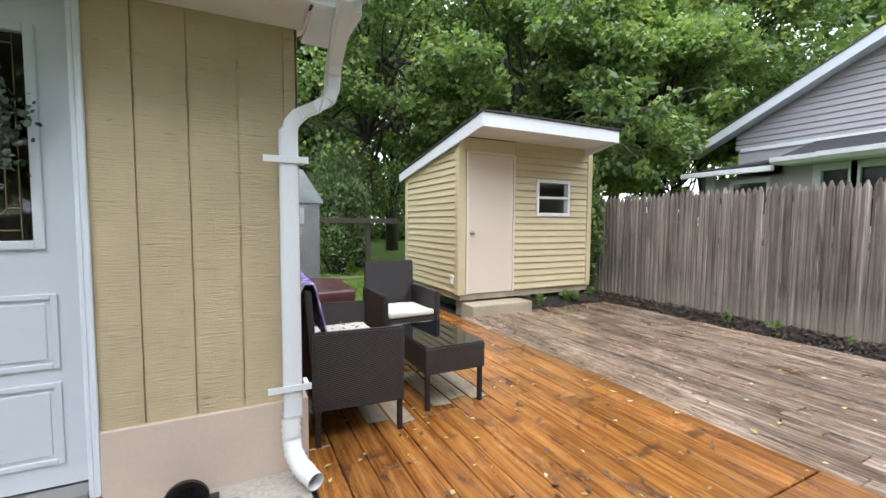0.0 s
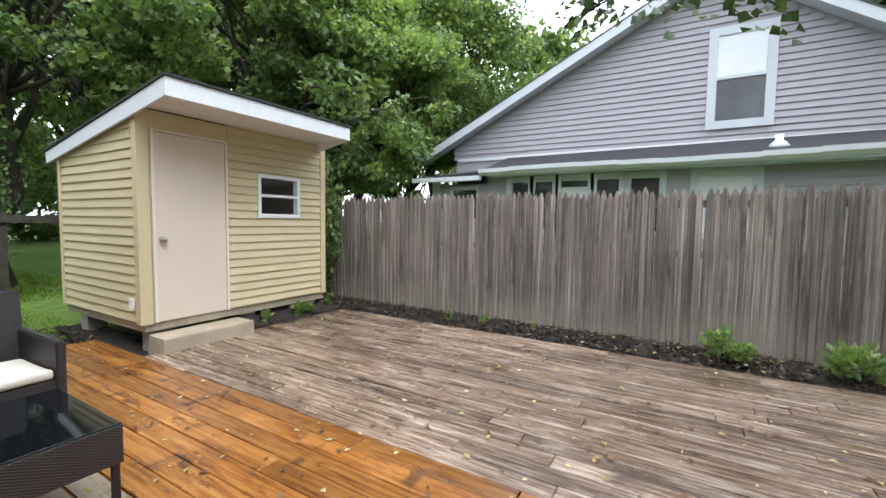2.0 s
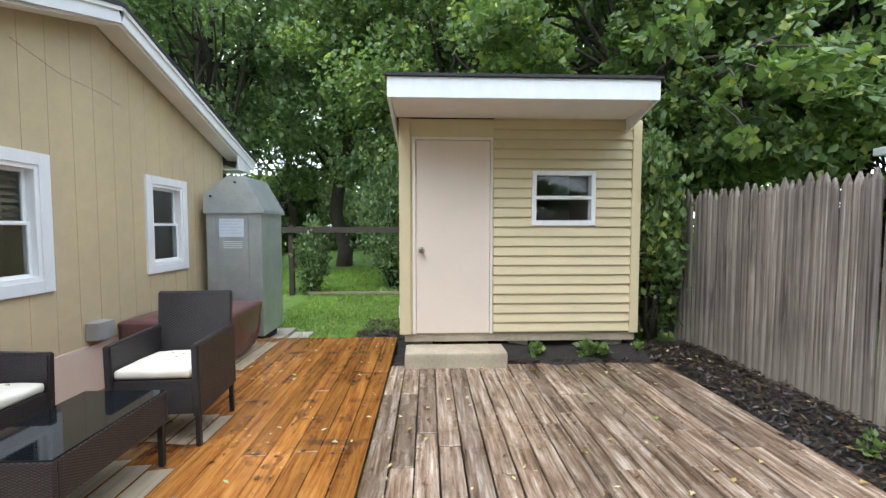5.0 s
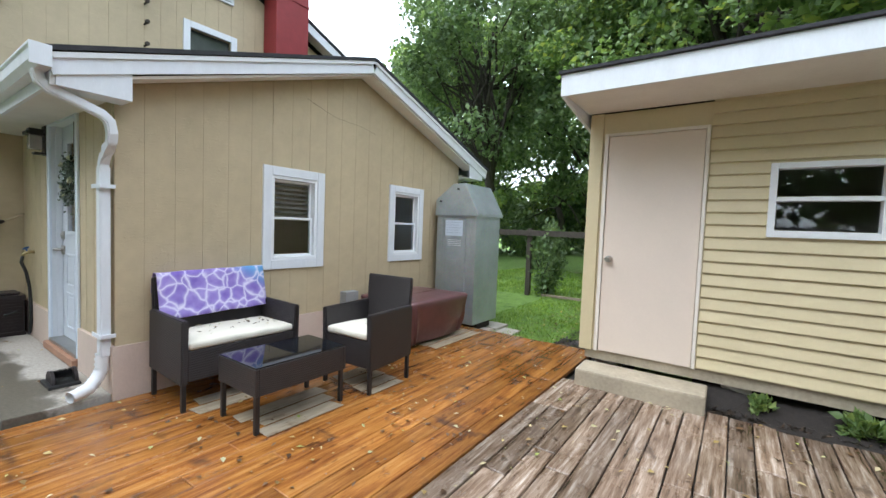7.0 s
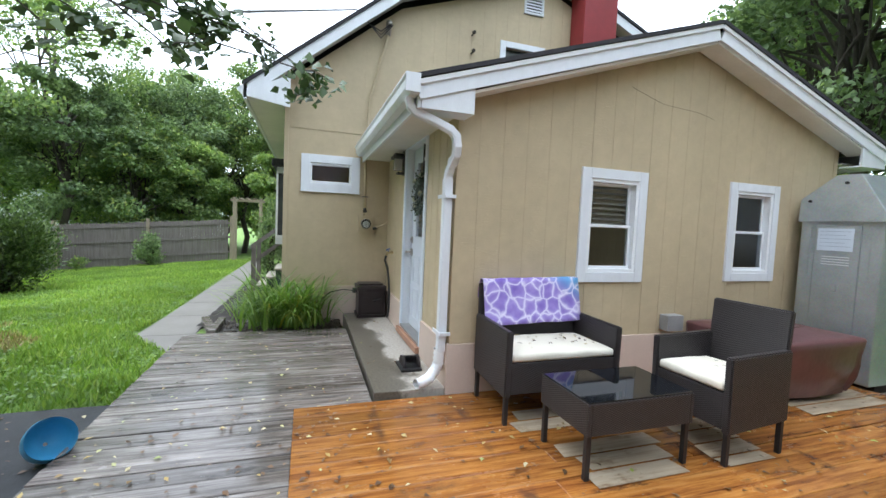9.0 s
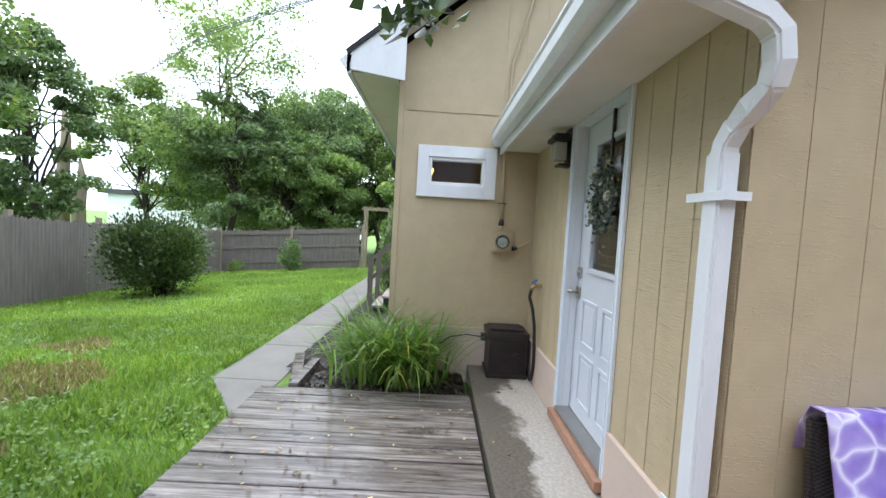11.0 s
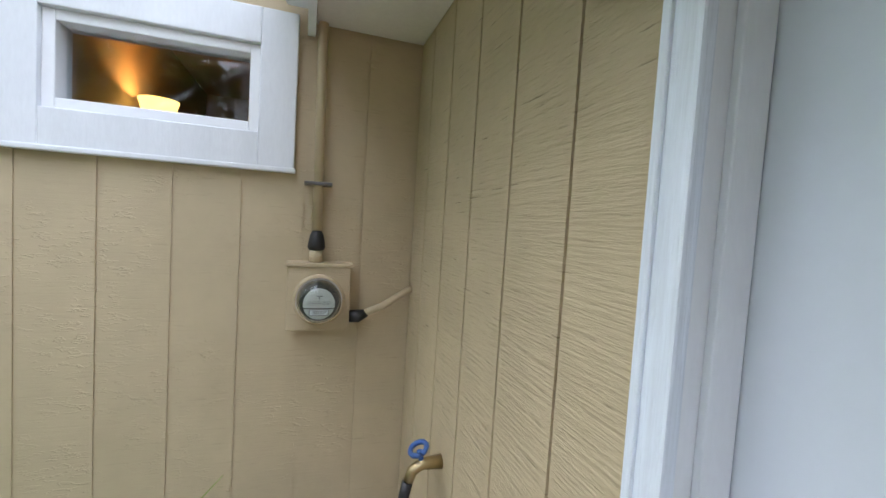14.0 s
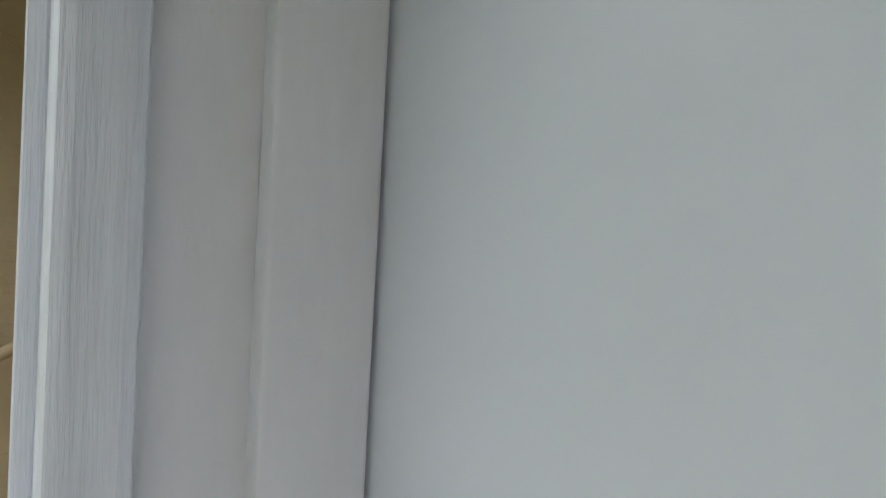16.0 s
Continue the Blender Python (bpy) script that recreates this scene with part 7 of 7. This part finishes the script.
shrub("porch_shrub", -8.0, -1.85, gz(-8.0, -1.85), 0.5, 0.35, 1.0, 2500, 0.08, M_LEAFD, "dark shrub beside the side steps", 17, 40)

# ---- rail fence on the north lawn ----
rf = thing("rail_fence", (0.5, 7.4, -0.1), "low brown wooden rail fence across the lawn", "fence", "", "structure")
for z, x0, x1 in ((1.26, -3.0, 3.2), (0.02, 0.2, 2.3)):
    part("rail", box(nb(), x0, 7.35, z - 0.06 if z > 1 else z - 0.09, x1, 7.4, z + 0.06 if z > 1 else z - 0.04, 0.005), M_FARPOST if z < 1 else M_BARK, rf, "weathered rail")
for x in (-2.6, -0.2, 2.45):
    part("post", box(nb(), x, 7.4, -0.3, x + 0.1, 7.5, 1.36, 0.006), M_BARK, rf, "dark post")


# ---- overhanging branches near the walker ----
def hanging_branch(name, base, tips, seed, label, leaves=150, size=0.1, material=None):
    material = material or M_LEAF
    rg, rs = np.random.default_rng(seed), random.Random(seed)
    th = thing(name, base, label, "branch")
    bm = nb()
    pos, ups = [], []
    for tip in tips:
        pts_b = limb(bm, base, tip, 0.03, 0.005, rs, 6, 8, 0.04)
        for _ in range(7):
            q = pts_b[rs.randint(4, 8)]
            e = q + Vector((rs.uniform(-0.32, 0.32), rs.uniform(-0.32, 0.32), rs.uniform(-0.22, 0.12)))
            tw = limb(bm, q, e, 0.007, 0.002, rs, 4, 3, 0.05)
            for _ in range(leaves // 7):
                k = rs.random()
                p = q.lerp(e, k) + Vector((rs.gauss(0, 0.07), rs.gauss(0, 0.07), rs.gauss(0, 0.05)))
                pos.append(p)
                ups.append((e - q).normalized() + Vector((rs.gauss(0, 0.5), rs.gauss(0, 0.5), rs.gauss(-0.5, 0.4))))
    part("twig", bm, M_BARK, th, "thin dark twigs")
    pos, ups = np.array([tuple(p) for p in pos]), unit(np.array([tuple(u) for u in ups]))
    side = unit(np.cross(ups, rg.normal(size=pos.shape) * 0.4 + np.array([0, 0, 1.0])))
    ln = size * rg.uniform(0.6, 1.2, len(pos))
    quads_object("leaves", pos, ups, side, ln, ln * 0.8, material, 0.25, th)


# Darker copy of the maple leaves: their backlit shade is put into the colour.
M_BRANCH = mat_leaf("maple leaves darkened as backlit", [(0.0, (0.035, 0.07, 0.028)), (0.7, (0.075, 0.13, 0.05)), (1.0, (0.16, 0.23, 0.09))], 0.25)
big = tree("overhanging_maple", 1.8, -8.0, 9, (1.8, -7.5, 6.0, 3.6, 2.6, 2.0), M_LEAF, 14000, 0.16, "large maple whose branches reach over the deck", 90, 0.3, 50, 0.9)
hanging_branch("hanging_branch", (0.2, -6.5, 4.4), [(-0.15, -1.9, 2.32), (-0.25, -2.25, 2.4), (0.05, -2.45, 2.3), (-0.4, -1.75, 2.5)], 1, "leafy maple branches hanging over the grey deck, coloured dark as backlit", 210, 0.1, M_BRANCH)
hanging_branch("hanging_branch", (-1.2, -6.0, 4.4), [(-0.85, -1.46, 2.66), (-0.75, -1.1, 2.5), (-0.9, -1.75, 2.75), (-0.6, -1.3, 2.6), (-0.95, -0.9, 2.45)], 4, "leafy maple branch reaching towards the eave, coloured dark as backlit", 190, 0.1, M_BRANCH)
hanging_branch("hanging_branch", (2.9, -6.5, 4.6), [(2.6, -1.55, 2.36), (2.65, -1.9, 2.3), (2.8, -1.3, 2.46), (2.5, -2.2, 2.4)], 2, "leafy maple branches hanging over the old deck, coloured dark as backlit", 260, 0.06, M_BRANCH)
hanging_branch("hanging_branch", (6.3, 5.2, 3.4), [(5.0, 2.3, 3.1), (5.68, 2.2, 2.6), (4.6, 2.3, 3.3), (6.1, 1.9, 2.75), (5.7, 2.6, 2.2), (6.1, 1.6, 3.1)], 3, "leafy maple branch over the shed roof and fence", 170, 0.13)

# ---- leaf litter ----
M_YLEAF = mat_leaf("fallen leaves", [(0.0, (0.08, 0.04, 0.02)), (0.6, (0.17, 0.09, 0.04)), (0.75, (0.5, 0.36, 0.12)), (0.88, (0.6, 0.52, 0.36)), (1.0, (0.3, 0.4, 0.06))], 0.1)
flecks("fallen_leaves", 0.1, 2.3, -1.1, 3.6, 480, 0.003, (0.015, 0.05), M_YLEAF, 21, "small fallen leaves on the orange deck")
flecks("fallen_leaves", 2.35, 4.9, -3.4, 2.6, 720, 0.003, (0.015, 0.055), M_YLEAF, 22, "small fallen leaves on the old deck")
flecks("fallen_leaves", -2.0, 1.6, -2.25, -0.6, 380, 0.003, (0.015, 0.05), M_YLEAF, 23, "small fallen leaves on the grey deck")
flecks("fallen_leaves", 4.95, 5.65, -3.8, 3.0, 260, 0.02, (0.03, 0.06), M_YLEAF, 24, "fallen leaves on the mulch")
flecks("fallen_leaves", -2.6, -0.1, -0.55, -0.05, 20, 0.046, (0.02, 0.045), M_YLEAF, 25, "small fallen leaves on the concrete slab")

# ---- rubber mat, blue pot ----
bm = nb()
box(bm, -0.45, -4.6, -0.14, 2.4, -2.3, -0.065, 0.01)
structure("floor_mat", bm, mat_simple("black rubber", (0.028, 0.03, 0.033), 0.8, var=0.3, scale=8, bump=0.5), "black rubber mat tiles on the ground")
flecks("fallen_leaves", -0.4, 1.8, -4.4, -2.35, 330, -0.065, (0.015, 0.05), M_YLEAF, 26, "small fallen leaves on the rubber mat")
pot_at = lambda h: (0.27 + (h - 0.12) * 0.7, -2.33 + (h - 0.12) * 0.5, 0.05 + (h - 0.12) * 0.5)
M_POT = mat_simple("blue glazed plastic", (0.07, 0.3, 0.5), 0.35, var=0.1, bump=0.05)
pot = thing("planter_pot", (0.27, -2.33, -0.06), "blue plastic planter pot lying on its side", "pot")
bm = nb()
outer = [(0.02, 0.012), (0.03, 0.055), (0.07, 0.092), (0.12, 0.11), (0.17, 0.112), (0.21, 0.106)]
tube(bm, [pot_at(h) for h, r in outer], [r for h, r in outer], 26, False)
part("shell", bm, M_POT, pot, "blue outer shell")
bm = nb()
inner = [(0.035, 0.01), (0.05, 0.05), (0.08, 0.084), (0.13, 0.102), (0.17, 0.104), (0.21, 0.106)]
tube(bm, [pot_at(h) for h, r in inner], [r for h, r in inner], 26, False)
part("inside", bm, M_POT, pot, "shaded blue inside")

# ---- side bay window and steps of the main house ----
bw = thing("window_5", (-6.3, -1.6, 0.9), "white bay window on the side of the main house", "", "", "structure")
part("bay_body", box(nb(), -7.3, -1.6, 0.78, -5.42, -1.312, 2.22, 0.01), M_WHITE, bw, "white bay casing")
part("pane", box(nb(), -5.418, -1.565, 0.95, -5.412, -1.36, 2.1), M_GLASSDARK, bw, "dark side pane")
for y0, y1, z0, z1 in ((-1.6, -1.566, 0.9, 2.16), (-1.359, -1.32, 0.9, 2.16), (-1.566, -1.359, 2.101, 2.16), (-1.566, -1.359, 0.9, 0.949)):
    part("window_frame", box(nb(), -5.419, y0, z0, -5.395, y1, z1, 0.004), M_VINYL, bw, "white vinyl frame")
part("bay_roof", box(nb(), -7.4, -1.68, 2.222, -5.3, -1.312, 2.36, 0.03), M_SHINGLE, bw, "dark bay roof")
M_GREENP = mat_simple("dark green step paint", (0.02, 0.05, 0.035), 0.5, var=0.2, scale=6, bump=0.15)
st = thing("side_steps", (-6.5, -1.75, -0.27), "green wooden side steps with pale treads and grey handrails", "steps")
g0 = gz(-6.5, -1.8)
for k in range(4):
    y0, zt = -1.98 + 0.17 * k, g0 + 0.17 * (k + 1)
    part("riser", box(nb(), -6.95, y0 + 0.02, g0, -6.05, -1.315, zt - 0.036) if k == 3 else box(nb(), -6.95, y0 + 0.02, g0, -6.05, y0 + 0.17, zt - 0.036), M_GREENP, st, "dark green painted riser")
    part("tread", box(nb(), -6.98, y0 - 0.01, zt - 0.035, -6.02, -1.315 if k == 3 else y0 + 0.188, zt, 0.004), M_CONC, st, "pale worn wooden tread")
for x in (-6.02, -6.98):
    part("post", box(nb(), x - 0.04, -2.07, g0 - 0.1, x + 0.04, -1.99, g0 + 1.0, 0.005), M_FARFENCE, st, "weathered grey post")
    for dz in (0.0, -0.34):
        bm = nb()
        prism(bm, [(x - 0.02, -2.08, g0 + 0.9 + dz), (x + 0.02, -2.08, g0 + 0.9 + dz), (x + 0.02, -1.33, g0 + 1.5 + dz), (x - 0.02, -1.33, g0 + 1.5 + dz)], (0, 0, 0.08))
        part("handrail", bm, M_FARFENCE, st, "sloping grey handrail")

# ---- garden arbour at the gate ----
ar = thing("garden_arbour", (-16.5, -3.4, gz(-16.5, -3.4)), "weathered wooden arbour over the end of the walkway", "arbour")
ga = gz(-16.5, -3.4)
for x in (-16.2, -16.8):
    for y in (-3.92, -2.92):
        part("post", box(nb(), x - 0.04, y - 0.04, ga - 0.1, x + 0.04, y + 0.04, 1.86, 0.005), M_FARPOST, ar, "wooden post")
    part("beam", box(nb(), x - 0.03, -4.05, 1.862, x + 0.03, -2.79, 1.96, 0.005), M_FARPOST, ar, "wooden beam")
for k in range(5):
    y = -3.95 + k * 0.26
    part("slat", box(nb(), -17.0, y, 1.962, -16.0, y + 0.05, 2.02, 0.004), M_FARPOST, ar)

# ---- utility poles and distant shed roof beyond the fence ----
for x, y, h in ((-17.5, -17.5, 6.0), (-17.3, -16.6, 3.4)):
    up_ = thing("broken_trunk", (x, y, gz(x, y)), "bare tan broken tree trunk beyond the fence", "tree trunk")
    bm = nb()
    tube(bm, [(x, y, gz(x, y) - 0.1), (x + 0.05, y, h * 0.4), (x - 0.08, y + 0.05, h * 0.7), (x, y, h)], [0.3, 0.26, 0.2, 0.05], 10)
    part("trunk", bm, M_FARPOST, up_)
for k, z in enumerate((5.6, 4.6)):
    wr = thing("power_line", (-30.0, -8.0, z), "thin overhead power line", "wire")
    bm = nb()
    tube(bm, [(-24, -30, z + 0.6), (-25, -17, z), (-29, 0, z - 0.3), (-30, 20, z)], 0.015, 5)
    part("wire", bm, M_BLACK, wr)
bd = thing("distant_house", (-38.0, -18.0, -0.6), "pale low building beyond the trees", "house")
part("wall", box(nb(), -44, -30, -0.8, -36, -9, 2.6, 0.02), M_WHITE, bd, "white wall")
part("roof", box(nb(), -44.5, -30.5, 2.6, -35.5, -8.5, 3.0, 0.02), M_SHINGLE_N, bd, "grey roof")

# ---- grass ----
WORN = [(-2.1, -4.1, 0.5), (-1.35, -4.2, 0.4), (-0.75, -3.45, 0.32), (-3.3, -4.7, 0.35), (-8.2, -6.9, 0.6)]
M_DRY = mat_leaf("dry grass", [(0.0, (0.22, 0.18, 0.08)), (0.6, (0.36, 0.31, 0.14)), (1.0, (0.5, 0.45, 0.24))], 0.2)


def worn(x, y):
    return any((x - a) ** 2 + (y - b) ** 2 < (r * (1 + 0.6 * noise.noise(Vector((x * 3, y * 3, 7))))) ** 2 for a, b, r in WORN)


def lawn_grass(name, x0, x1, y0, y1, n, h, seed, label, keep, material=None):
    rg = np.random.default_rng(seed)
    p = np.stack([rg.uniform(x0, x1, n), rg.uniform(y0, y1, n)], 1)
    thin = rg.random(n)
    p = p[[keep(x, y) and (material is M_DRY or k < 0.3 or not worn(x, y)) for (x, y), k in zip(p, thin)]]
    z = np.array([gz(x, y) for x, y in p])
    m = len(p)
    a = rg.uniform(0, 6.28, m)
    up = unit(np.stack([np.cos(a) * 0.5, np.sin(a) * 0.5, np.ones(m)], 1) + rg.normal(size=(m, 3)) * 0.25)
    side = unit(np.stack([-np.sin(a), np.cos(a), np.zeros(m)], 1))
    ln = h * rg.uniform(0.5, 1.3, m) * np.array([1.0 + 0.8 * noise.noise(Vector((x * 2.2, y * 2.2, 5))) for x, y in p])
    pos = np.column_stack([p, z + ln * 0.42])
    tagged(quads_object(name, pos, up, side, ln, ln * 0.14 + 0.004, material or M_GRASS, 0.1), label, "grass", "", "stuff")


not_deck = lambda x, y: not (-2.1 < x < 2.4 and y > -2.3) and not (-2.3 > y > -4.6 and -0.45 < x < 2.4) and not (x < -1.7 and y > max(edge_s(x), -2.33 + 0.71 * (x + 1.7)) - 0.02)
lawn_grass("lawn_grass", -6.5, -0.4, -6.5, -2.28, 60000, 0.085, 1, "bright green lawn grass", not_deck)
lawn_grass("lawn_grass", -17.0, -6.0, -10.2, -2.9, 80000, 0.085, 2, "bright green lawn grass", not_deck)
lawn_grass("lawn_grass", -3.0, -0.4, -8.3, -6.3, 12000, 0.08, 3, "bright green lawn grass", not_deck)
lawn_grass("lawn_grass", 0.3, 2.6, 3.72, 7.5, 13000, 0.05, 4, "green grass behind the deck", lambda x, y: not (x < 1.0 and y < 4.5) and not (x > 2.3 and y < 5.0))
lawn_grass("lawn_grass", -3.0, 4.0, 7.4, 13.0, 26000, 0.09, 5, "green grass of the far lawn", lambda x, y: True)
lawn_grass("lawn_grass", -6.3, -2.9, -9.5, -6.4, 26000, 0.085, 7, "bright green lawn grass", not_deck)
lawn_grass("dry_grass", -4.2, -0.4, -5.3, -2.9, 34000, 0.085, 6, "dry tan worn patches of the lawn", lambda x, y: not_deck(x, y) and worn(x, y), M_DRY)
flecks("fallen_leaves", 1.1, 2.4, 3.75, 6.8, 260, -0.085, (0.03, 0.07), M_LEAFBITS, 27, "dead brown leaves in the grass behind the deck")

# ---- clover in the lawn ----
M_CLOVER = mat_leaf("clover leaves", [(0.0, (0.11, 0.21, 0.035)), (0.6, (0.19, 0.32, 0.055)), (1.0, (0.26, 0.4, 0.09))], 0.35)


def clover(name, x0, x1, y0, y1, n, seed, label):
    rg = np.random.default_rng(seed)
    p = np.stack([rg.uniform(x0, x1, n), rg.uniform(y0, y1, n)], 1)
    p = p[[not_deck(x, y) and not worn(x, y) and noise.noise(Vector((x * 1.7, y * 1.7, 11))) > -0.05 for x, y in p]]
    m = len(p)
    z = np.array([gz(x, y) for x, y in p]) + rg.uniform(0.03, 0.075, m)
    a = rg.uniform(0, 6.28, m)
    up = unit(np.stack([np.cos(a), np.sin(a), rg.normal(0, 0.35, m)], 1))
    side = unit(np.cross(up, np.stack([rg.normal(0, 0.35, m), rg.normal(0, 0.35, m), np.ones(m)], 1)))
    ln = rg.uniform(0.018, 0.036, m)
    tagged(quads_object(name, np.column_stack([p, z]), up, side, ln, ln * 0.9, M_CLOVER, 0.15, None, True), label, "clover", "", "stuff")


clover("clover", -8.0, -0.45, -7.0, -2.35, 26000, 31, "broad clover leaves among the lawn grass")
